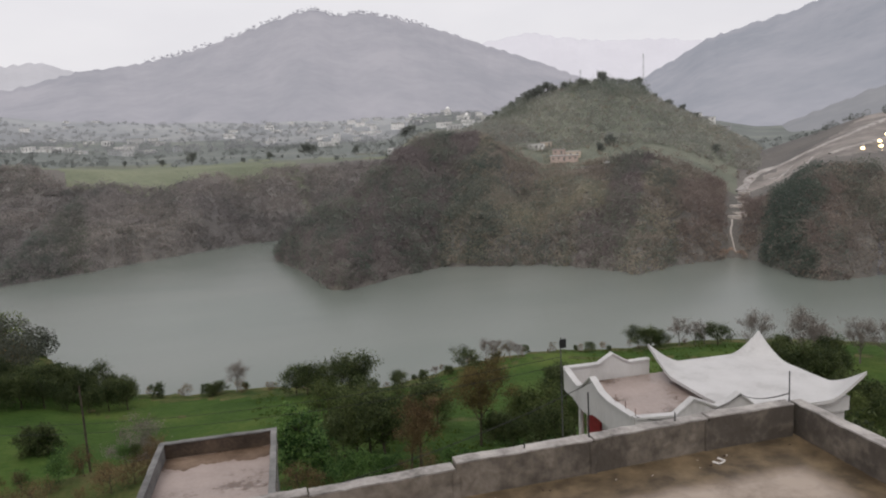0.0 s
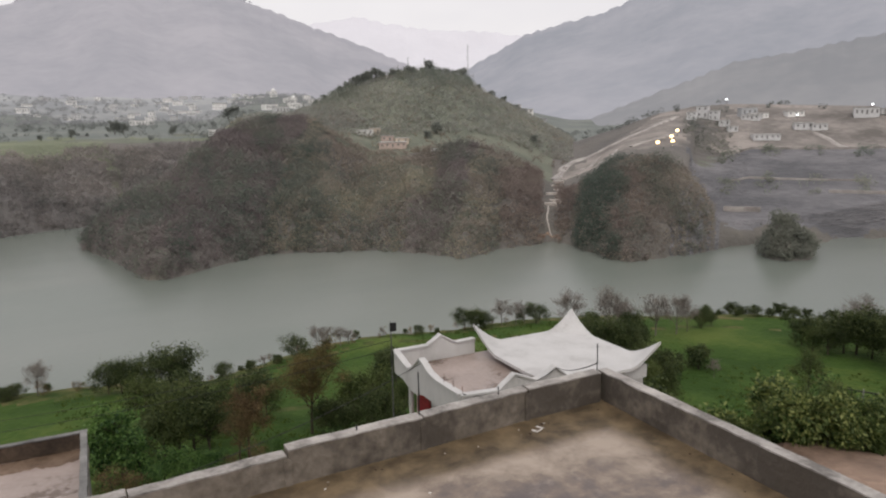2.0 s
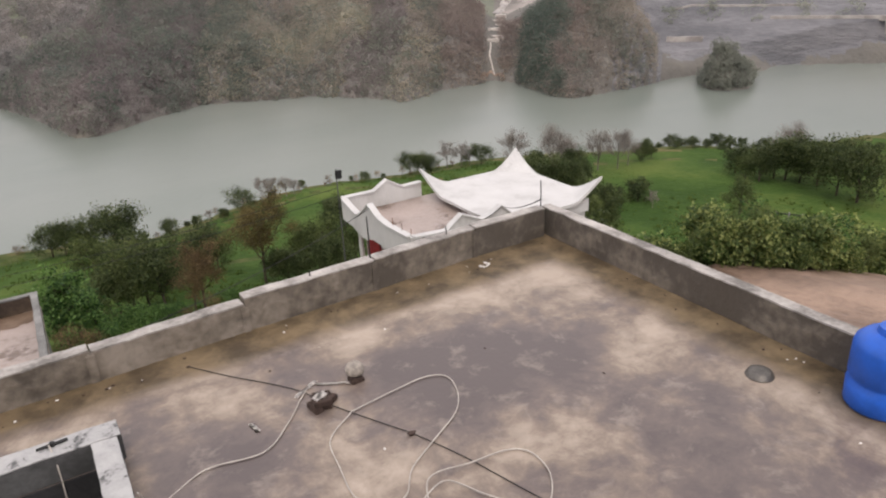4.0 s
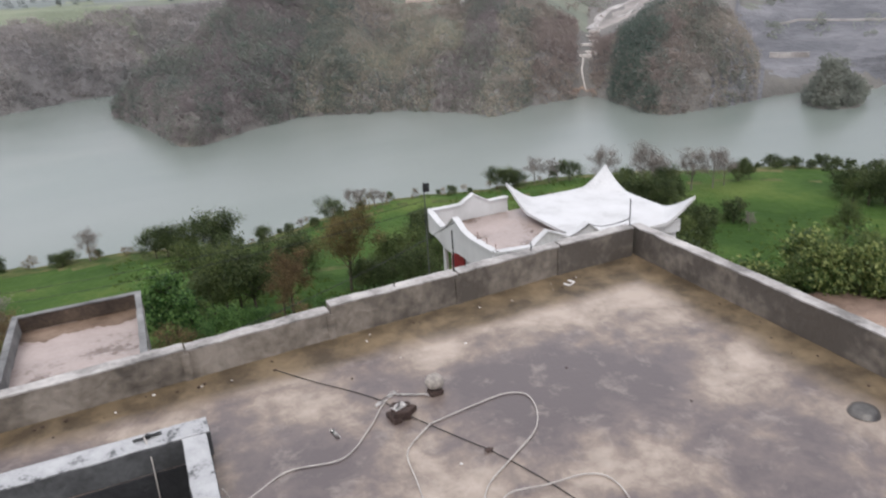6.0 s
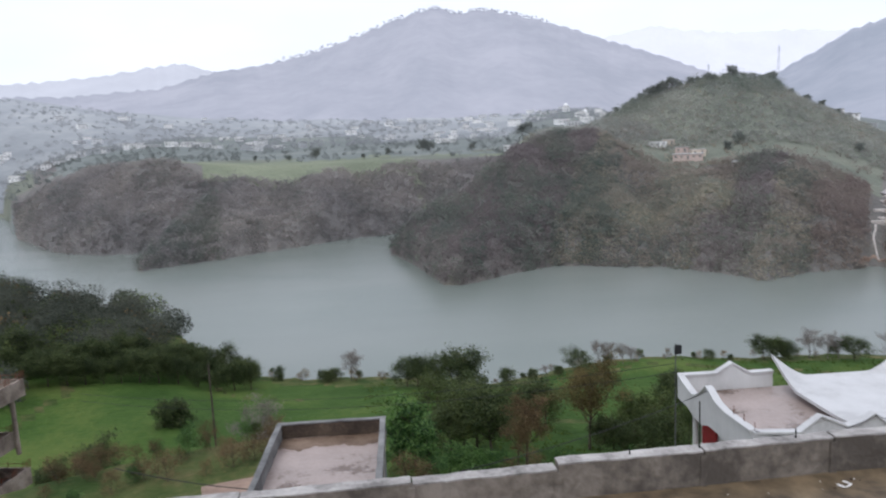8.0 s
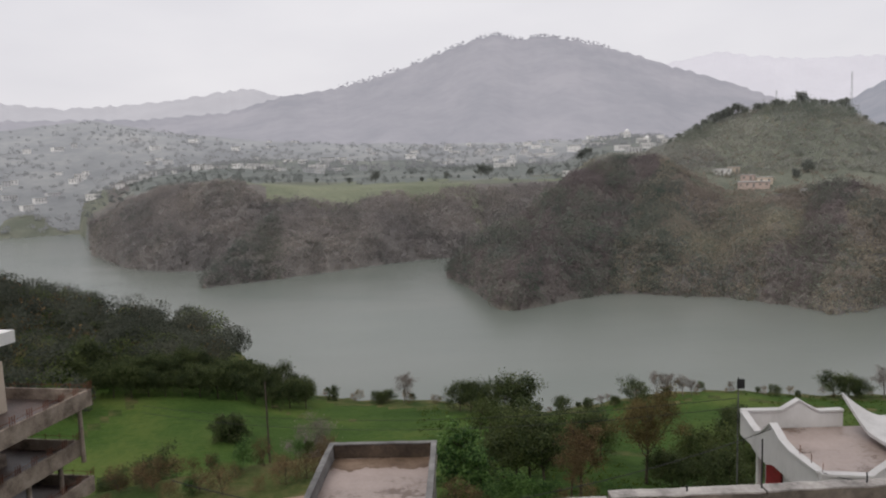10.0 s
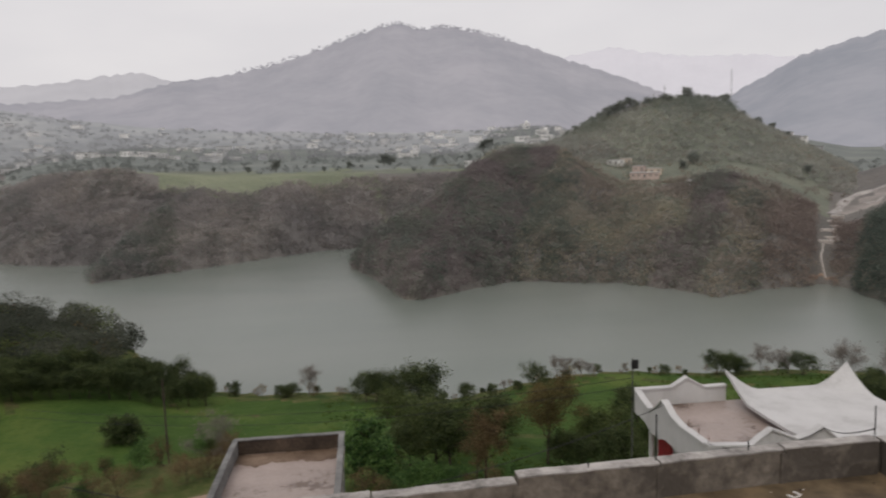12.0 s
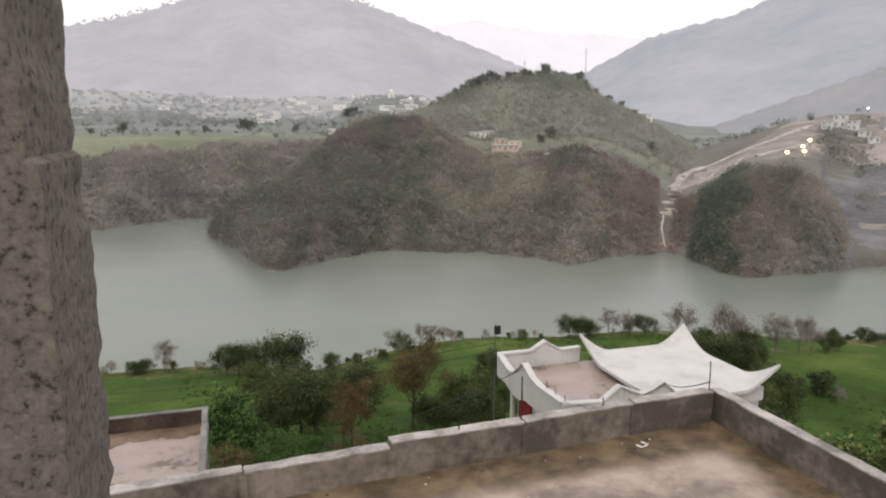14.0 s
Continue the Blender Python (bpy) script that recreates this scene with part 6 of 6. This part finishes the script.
growth("far_bluff_scrub", "scrub covering the far bluffs, paled by painted haze", "scrub_pale", sample(8200, -35, 10.2, lambda a, r: on_bluff(a, r) & ~is_front(a, r)), 3.0, 20, 0.46, 0.55, 11, 0.85)
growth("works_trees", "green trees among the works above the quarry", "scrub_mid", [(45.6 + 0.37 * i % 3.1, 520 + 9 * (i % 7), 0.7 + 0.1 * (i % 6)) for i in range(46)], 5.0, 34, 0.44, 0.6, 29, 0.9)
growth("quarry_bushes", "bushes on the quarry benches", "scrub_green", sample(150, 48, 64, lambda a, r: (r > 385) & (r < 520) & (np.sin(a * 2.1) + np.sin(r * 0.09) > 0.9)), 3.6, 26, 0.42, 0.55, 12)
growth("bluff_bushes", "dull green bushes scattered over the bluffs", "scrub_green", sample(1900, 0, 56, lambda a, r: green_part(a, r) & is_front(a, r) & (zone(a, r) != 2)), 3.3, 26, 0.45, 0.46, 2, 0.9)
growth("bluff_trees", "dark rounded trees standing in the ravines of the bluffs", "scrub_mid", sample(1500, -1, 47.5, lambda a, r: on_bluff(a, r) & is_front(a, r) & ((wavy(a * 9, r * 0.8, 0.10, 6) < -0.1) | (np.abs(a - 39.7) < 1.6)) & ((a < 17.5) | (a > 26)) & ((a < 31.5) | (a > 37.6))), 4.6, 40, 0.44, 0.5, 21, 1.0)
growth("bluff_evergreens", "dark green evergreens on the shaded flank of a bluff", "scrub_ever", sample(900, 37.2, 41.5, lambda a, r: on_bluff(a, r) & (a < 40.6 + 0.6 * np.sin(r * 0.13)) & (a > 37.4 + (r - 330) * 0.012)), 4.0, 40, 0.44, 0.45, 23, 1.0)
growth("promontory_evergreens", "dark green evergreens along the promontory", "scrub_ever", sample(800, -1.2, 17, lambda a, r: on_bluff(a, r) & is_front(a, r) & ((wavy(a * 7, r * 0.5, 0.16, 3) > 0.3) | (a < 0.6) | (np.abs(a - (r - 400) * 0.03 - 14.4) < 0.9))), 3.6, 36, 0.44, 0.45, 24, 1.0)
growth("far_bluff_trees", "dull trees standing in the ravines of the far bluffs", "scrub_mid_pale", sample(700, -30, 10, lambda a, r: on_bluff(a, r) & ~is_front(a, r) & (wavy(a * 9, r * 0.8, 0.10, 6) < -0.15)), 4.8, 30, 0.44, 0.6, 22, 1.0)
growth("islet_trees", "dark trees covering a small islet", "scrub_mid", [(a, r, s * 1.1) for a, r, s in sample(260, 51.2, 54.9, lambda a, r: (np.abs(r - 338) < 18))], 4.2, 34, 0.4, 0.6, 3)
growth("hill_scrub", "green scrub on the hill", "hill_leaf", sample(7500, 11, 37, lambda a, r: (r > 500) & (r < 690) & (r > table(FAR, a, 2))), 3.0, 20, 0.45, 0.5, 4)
# darker growth stands in for the shade on the headland's left flank
growth("headland_evergreens", "darker scrub that paints the shaded flank of the far headland", "scrub_mid", sample(520, -20.8, -14.5, lambda a, r: (r < table(HEAD, a, 2) + 4) & (r < 404 + (a + 20.8) * 14 + 20)), 3.4, 26, 0.46, 0.5, 27, 0.9)
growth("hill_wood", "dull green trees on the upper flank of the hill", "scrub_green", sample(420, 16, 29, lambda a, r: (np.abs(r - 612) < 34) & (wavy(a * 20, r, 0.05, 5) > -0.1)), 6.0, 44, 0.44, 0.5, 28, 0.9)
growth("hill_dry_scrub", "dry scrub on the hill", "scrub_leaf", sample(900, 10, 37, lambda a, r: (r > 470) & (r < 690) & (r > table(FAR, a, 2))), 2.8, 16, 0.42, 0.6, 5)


def near_wood(n):
    out = []
    while len(out) < n:
        a, r = grow_rng.uniform(-52, -17.6), grow_rng.uniform(130, 290)
        if r < float(table(NEAR, a)) - 1 and r > (132 if a < -29 else 152) + max(0, (a + 22) * 9):
            out.append((a, r, grow_rng.uniform(0.7, 1.3)))
    return out


growth("spur_wood", "dark evergreen wood covering a lakeside spur", "spur_leaf", near_wood(430), 7.4, 560, 0.36, 0.27, 6, 0.85)
growth("spur_wood_olive", "olive trees among the dark wood", "leaf_mid", near_wood(70), 7.2, 380, 0.36, 0.28, 16, 0.8)
growth("spur_wood_dry", "brownish thin trees among the dark wood", "leaf_brown", near_wood(60), 6.0, 60, 0.36, 0.45, 7, 0.9)


def village_spots(n, seed, r0, r1, a0, a1):
    rng = np.random.default_rng(seed)
    out = []
    while len(out) < n:
        a = rng.uniform(a0, a1)
        r = rng.uniform(r0, r1)
        if 12 < a < 30 and r < 900:
            continue
        if a > 33 and r > 950:
            continue
        x, y = at_bearing(a, r)
        if height(x, y) < -40 and r < 900:
            continue
        if rng.random() < 0.45 + 0.6 * float(wavy(np.array(x), np.array(y), 0.015, 31)) + (0.25 if a < -12 else 0):
            out.append((a, r, rng.uniform(0.5, 1.3)))
    return out


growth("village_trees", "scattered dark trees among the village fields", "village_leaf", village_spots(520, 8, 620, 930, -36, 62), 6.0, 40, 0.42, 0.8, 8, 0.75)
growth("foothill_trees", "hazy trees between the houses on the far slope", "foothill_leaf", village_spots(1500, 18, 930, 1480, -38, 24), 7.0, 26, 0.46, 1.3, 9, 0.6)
for i, (az, r, h) in enumerate(((-6.8, 655, 11), (-8.9, 640, 6), (-11.5, 650, 5), (-3.0, 640, 5), (1.8, 720, 13), (2.4, 725, 10), (9.9, 860, 14), (10.4, 860, 12), (26.2, 500, 8), (25.4, 490, 6), (34.0, 520, 6), (-1.0, 680, 7), (5.8, 690, 8))):
    plant("pine", az, r, h, i % 3)
for i, (az, h) in enumerate(((16.6, 7), (17.3, 8), (18.0, 8), (18.6, 10), (19.2, 11), (19.8, 13), (20.3, 13), (20.9, 14), (21.4, 13), (21.9, 10), (22.7, 9), (23.2, 8), (23.9, 11), (24.3, 9), (25.0, 7), (25.7, 14), (25.2, 8), (26.5, 8), (27.1, 9), (27.7, 10), (28.3, 11), (28.7, 8), (29.6, 6), (30.6, 7), (31.6, 8), (32.6, 6))):
    plant("pine", az, 622 + 8 * math.sin(i * 3.7), h * 0.85, i % 3)


# ---- buildings across the lake ----
def ground_at(az, el, start):
    """Where a line of sight of that bearing and height angle comes down on the far ground."""
    r = np.arange(start, 1500, 4.0)
    z = land_height(np.full(len(r), float(az)), r)
    over = np.nonzero((z - EYE_Z) / r >= math.tan(radians(el)))[0]
    k = over[0] if len(over) else len(r) - 1
    return float(r[k]), float(z[k])


def far_house(az, el, w, h, wall, storeys=1, start=None, turn=0.0, label=None, dome=False, group="village houses"):
    r, z = ground_at(az, el, start or float(table(FAR, az, 2)) + 12)
    x, y = at_bearing(az, r)
    d = w * 0.7
    ob = root("house", x, y, z - 1.2, label or "%s flat-roofed village house" % {"house_white": "white", "house_cream": "cream", "house_pink": "pale pink", "house_grey": "grey", "house_haze": "pale"}[wall], "house", group, rz=-az + turn)
    bm = bmesh.new()
    box(bm, (-w / 2, -d / 2, 0), (w / 2, d / 2, h + 1.2))
    part("wall", bm, M[wall], ob)
    bm = bmesh.new()
    box(bm, (-w / 2 - 0.4, -d / 2 - 0.5, h + 1.205), (w / 2 + 0.4, d / 2 + 0.4, h + 1.5), 0.05)
    part("roof", bm, M["house_roof"], ob)
    n = max(2, int(w / 3.2))
    for s in range(storeys):
        zz = 1.2 + h * (s + 0.35) / storeys
        for i in range(n):
            cx = -w / 2 + w * (i + 0.5) / n
            door = s == 0 and i == n // 2
            bm = bmesh.new()
            box(bm, (cx - 0.6, -d / 2 - 0.12, zz - (1.0 if door else 0)), (cx + 0.6, -d / 2 - 0.004, zz + h / storeys * 0.4), 0.02)
            part("door" if door else "window", bm, M["house_window"], ob)
    if dome:
        bm = bmesh.new()
        prof = [(w * 0.30, 0), (w * 0.34, w * 0.12), (w * 0.3, w * 0.26), (w * 0.16, w * 0.38), (w * 0.03, w * 0.48), (0.05, w * 0.62)]
        rings = [[bm.verts.new((q * math.cos(k * math.pi / 8), q * math.sin(k * math.pi / 8), h + 1.5 + t)) for k in range(16)] for q, t in prof]
        for a, b in zip(rings, rings[1:]):
            for k in range(16):
                bm.faces.new((a[k], a[(k + 1) % 16], b[(k + 1) % 16], b[k]))
        part("dome", bm, M["house_white"], ob, "white temple dome")
    return ob


P_ = "large pale pink house with several flat roofs"
far_house(8.7, -0.75, 8, 5.0, "house_white", 1, 480, label="small white house at the bluff's edge")
far_house(22.6, -2.0, 18, 3.2, "house_pink", 1, 430, label=P_)
far_house(23.3, -1.75, 9, 3.8, "house_cream", 1, 438, 12, label=P_)
far_house(22.2, -1.5, 8, 3.6, "house_pink", 1, 446, -8, label=P_)
far_house(20.4, -1.0, 12, 3.2, "house_white", 1, 470)
far_house(21.2, -0.9, 8, 4.0, "house_cream", 1, 480)
far_house(26.0, -2.75, 4, 3.5, "house_white", 1, 425, label="small white hut among trees")
far_house(3.7, 0.1, 28, 5.5, "house_white", 1, 610, label="long white village building with a low dome", dome=False)
far_house(3.0, 0.45, 9, 8.0, "house_white", 2, 660)
far_house(13.4, 2.1, 12, 9, "house_white", 2, 800, label="white temple with a dome", dome=True)
far_house(14.9, 1.5, 11, 8, "house_white", 2, 800, label="white temple with a dome", dome=True)
far_house(9.3, 1.2, 22, 9, "house_white", 2, 760)
far_house(15.9, 1.7, 12, 10, "house_white", 2, 820)
vr = random.Random(12)
for n_, a0, a1, e0, e1 in ((64, -35.5, -11, -2.2, 3.0), (36, -12, 6, 0.2, 1.9), (38, 5, 16.8, 0.5, 2.3), (6, 31.5, 36, -0.9, -0.3), (9, 49.5, 61, -0.6, 0.3)):
    for i in range(n_):
        az_, el_ = vr.uniform(a0, a1), vr.uniform(e0, e1)
        w_ = vr.uniform(8, 17)
        start_ = 930 if a1 < -10 else 640 if a1 < 40 else None
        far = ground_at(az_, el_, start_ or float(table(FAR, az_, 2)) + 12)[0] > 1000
        # houses beyond 1000 m get the haze-greyed wall more often
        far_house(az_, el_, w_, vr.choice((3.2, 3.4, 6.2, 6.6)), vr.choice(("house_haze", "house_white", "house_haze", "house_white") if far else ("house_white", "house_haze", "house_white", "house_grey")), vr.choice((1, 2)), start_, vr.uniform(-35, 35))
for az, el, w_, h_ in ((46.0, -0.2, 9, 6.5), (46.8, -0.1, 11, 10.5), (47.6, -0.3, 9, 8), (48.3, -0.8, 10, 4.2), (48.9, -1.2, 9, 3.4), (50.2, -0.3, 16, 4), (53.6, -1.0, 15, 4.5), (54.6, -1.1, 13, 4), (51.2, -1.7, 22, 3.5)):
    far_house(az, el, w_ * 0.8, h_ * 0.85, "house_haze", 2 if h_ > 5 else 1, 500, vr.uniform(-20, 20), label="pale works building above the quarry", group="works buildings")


# ---- road, channel, walls and lamps on the far side ----
def ribbon(name, pts, width, mat, label, category, lift=0.5):
    """A strip laid on the ground along a smooth line."""
    line = smooth_path([(*p, 0) for p in pts], 14)
    verts, faces = [], []
    for i, p in enumerate(line):
        d = (line[min(i + 1, len(line) - 1)] - line[max(i - 1, 0)]).normalized()
        nrm = Vector((-d.y, d.x, 0))
        w = width * (0.8 + 0.35 * noise.noise(Vector((i * 0.21, 3.3, width))))
        for k in range(5):
            q = p + nrm * w * (k / 4 - 0.5)
            verts.append((q.x, q.y, height(q.x, q.y) + (lift if 0 < k < 4 else -1.5 * lift)))
        if i:
            for k in range(4):
                a = (i - 1) * 5 + k
                faces.append((a, a + 1, a + 6, a + 5))
    return tagged(new(name, mesh_from(name, verts, faces, M[mat], smooth=True)), label, category, kind="structure")


def by_sight(az, el, start):
    r, _ = ground_at(az, el, start)
    return at_bearing(az, r)


ribbon("road_gravel", [by_sight(a, e, 400) for a, e in ((35.7, -5.0), (36.05, -4.4), (36.6, -3.85), (37.6, -3.3), (38.7, -2.87), (39.8, -2.3), (40.9, -1.79), (42.0, -1.3), (43.0, -0.85), (44.0, -0.4), (44.9, -0.05))], 9, "road", "pale wet gravel road winding down the slope", "road", 0.9)
ribbon("road_terrace", [by_sight(a, e, 400) for a, e in ((37.6, -4.1), (38.4, -3.9), (38.9, -3.5), (39.2, -3.1))], 3, "road", "pale curved terrace edge below the road", "road", 0.7)
ribbon("road_terrace", [by_sight(a, e, 400) for a, e in ((39.1, -3.6), (39.9, -3.3), (40.2, -2.9), (40.5, -2.5))], 3, "road", "pale curved terrace edge below the road", "road", 0.7)
ribbon("road_terrace", [by_sight(a, e, 400) for a, e in ((41.6, -2.3), (42.6, -1.9), (43.8, -1.6), (45.0, -1.3))], 6, "road", "pale lit ground beside the flood lamps", "road", 0.7)
ribbon("road_track", [by_sight(a, e, 520) for a, e in ((54.3, -1.4), (55.4, -1.9), (56.6, -2.6), (57.6, -3.0))], 6, "road", "pale gravel track winding over the works", "road", 0.8)
ribbon("water_channel", [by_sight(a, e, 330) for a, e in ((35.5, -9.6), (35.3, -9.2), (35.15, -8.6), (35.12, -8.0), (35.2, -7.4), (35.2, -7.05))], 1.3, "cascade", "pale channel of water running into the lake", "channel", 0.6)
ribbon("silt_fan", [by_sight(a, e, 330) for a, e in ((34.3, -9.85), (35.0, -9.72), (35.6, -9.72), (36.3, -9.85))], 1.6, "dirt", "pale silt fan where the channel meets the lake", "bank", 0.5)
for i, el in enumerate((-7.0, -6.55, -6.15, -5.75, -5.35, -5.0)):
    az = 35.5 + (0.2 if i % 2 else -0.12) + 0.06 * i
    x, y = by_sight(az, el, 345)
    bm = bmesh.new()
    box(bm, (-3.2, -1.2, -2.0), (3.2, 1.2, 0.85), 0.15)
    ob = tagged(part("channel_step", bm, M["cascade"]), "pale stepped sill of the water channel", "sill", "channel sills")
    ob.matrix_world = pose(x, y, height(x, y), 0, 0, -az + 14 * (-1) ** i)
for i, (az, el, r) in enumerate(((43.6, -1.9, 470), (44.6, -1.45, 490), (45.0, -1.0, 505), (44.75, -2.2, 470), (44.7, -1.8, 480))):
    x, y = at_bearing(az, r)
    z = height(x, y)
    top = EYE_Z + r * math.tan(radians(el))
    lp = root("flood_lamp", x, y, min(z, top - 4), "lit warm flood lamp on a tall mast", "lamp", "flood lamps", rz=-az)
    hgt = top - min(z, top - 4)
    bm = bmesh.new()
    tube(bm, [(0, 0, 0), (0, 0, hgt)], [0.2, 0.12], 8)
    part("mast", bm, M["iron"], lp)
    bm = bmesh.new()
    bmesh.ops.create_icosphere(bm, subdivisions=2, radius=1.15)
    for v in bm.verts:
        v.co.z *= 0.8
    bmesh.ops.translate(bm, vec=(0, -0.4, hgt), verts=bm.verts)
    part("lamp_head", bm, M["lamp_glow"], lp)
for az, el, r in ((57.8, -0.1, 640), (57.1, -0.8, 620), (53.2, -1.0, 600), (48.4, 0.2, 660), (35.0, -0.4, 700)):
    x, y = at_bearing(az, r)
    z = height(x, y)
    top = max(z + 4, EYE_Z + r * math.tan(radians(el)))
    lp = root("street_lamp", x, y, z - 0.3, "lit white lamp on a mast", "lamp", "white lamps", rz=-az)
    bm = bmesh.new()
    tube(bm, [(0, 0, 0), (0, 0, top - z)], 0.15, 8)
    part("mast", bm, M["iron"], lp)
    bm = bmesh.new()
    bmesh.ops.create_icosphere(bm, subdivisions=2, radius=0.75)
    bmesh.ops.translate(bm, vec=(0, 0, top - z + 0.3), verts=bm.verts)
    part("lamp_head", bm, M["lamp_white"], lp)
for a0, a1, r, h in ((48.6, 51.2, 392, 2.6), (55.6, 66, 424, 1.6), (49.5, 60, 512, 1.4), (49, 58, 447, 1.1)):
    n = int((a1 - a0) / 0.25)
    verts, faces = [], []
    for i in range(n + 1):
        a = a0 + (a1 - a0) * i / n
        for rr, dz in ((r, -1), (r, h), (r + 1.2, h), (r + 1.2, -1)):
            x, y = at_bearing(a, rr)
            verts.append((x, y, height(*at_bearing(a, r)) + dz))
        if i:
            for k in range(4):
                b = (i - 1) * 4
                faces.append((b + k, b + (k + 1) % 4, b + 4 + (k + 1) % 4, b + 4 + k))
    faces += [(0, 1, 2, 3), tuple(len(verts) - 4 + k for k in (3, 2, 1, 0))]
    tagged(new("wall_retaining", mesh_from("wall_retaining", verts, faces, M["road"])), "pale retaining wall along a quarry bench", "wall", kind="structure")


def mast(az, r, el_top, label):
    x, y = at_bearing(az, r)
    z = height(x, y) - 1
    top = EYE_Z + r * math.tan(radians(el_top)) - z
    m = root("radio_mast", x, y, z, label, "mast", rz=-az)
    for sx, sy in ((-1, -1), (1, -1), (1, 1), (-1, 1)):
        bm = bmesh.new()
        tube(bm, [(sx * 1.6, sy * 1.6, 0), (sx * 0.4, sy * 0.4, top)], 0.16, 5)
        part("leg", bm, M["house_grey"], m)
    bm = bmesh.new()
    for i in range(9):
        t0, t1 = i / 9, (i + 1) / 9
        w0, w1 = 1.6 - 1.2 * t0, 1.6 - 1.2 * t1
        for sy in (-1, 1):
            tube(bm, [(-w0, sy * w0, top * t0), (w1, sy * w1, top * t1)], 0.1, 4)
            tube(bm, [(w0, sy * w0, top * t0), (-w1, sy * w1, top * t1)], 0.1, 4)
    part("lattice", bm, M["house_grey"], m)


ridge_a = np.arange(-9.5, 12, 0.16)
ridge_el = np.interp(ridge_a, [-10, -7.4, -4.5, -2.4, 0, 2, 3.4, 4.9, 7.1, 9.5, 11.9], [6.7, 7.2, 8.1, 8.8, 9.7, 10.3, 10.5, 10.0, 10.2, 9.7, 9.0])
ridge_rng = np.random.default_rng(5)
ridge_c = [(*at_bearing(a + ridge_rng.uniform(-0.1, 0.1), 2690), EYE_Z + 2700 * math.tan(radians(e)) + ridge_rng.uniform(0, 5) * (1.6 if a < 0 else 1.0)) for a, e in zip(ridge_a, ridge_el) if ridge_rng.random() < 0.6]
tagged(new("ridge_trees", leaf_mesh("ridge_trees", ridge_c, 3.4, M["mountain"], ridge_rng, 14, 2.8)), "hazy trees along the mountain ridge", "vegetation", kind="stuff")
mast(28.75, 760, 5.9, "grey lattice radio mast behind the hill")
mast(24.0, 700, 5.0, "thin grey lattice radio mast behind the hill")
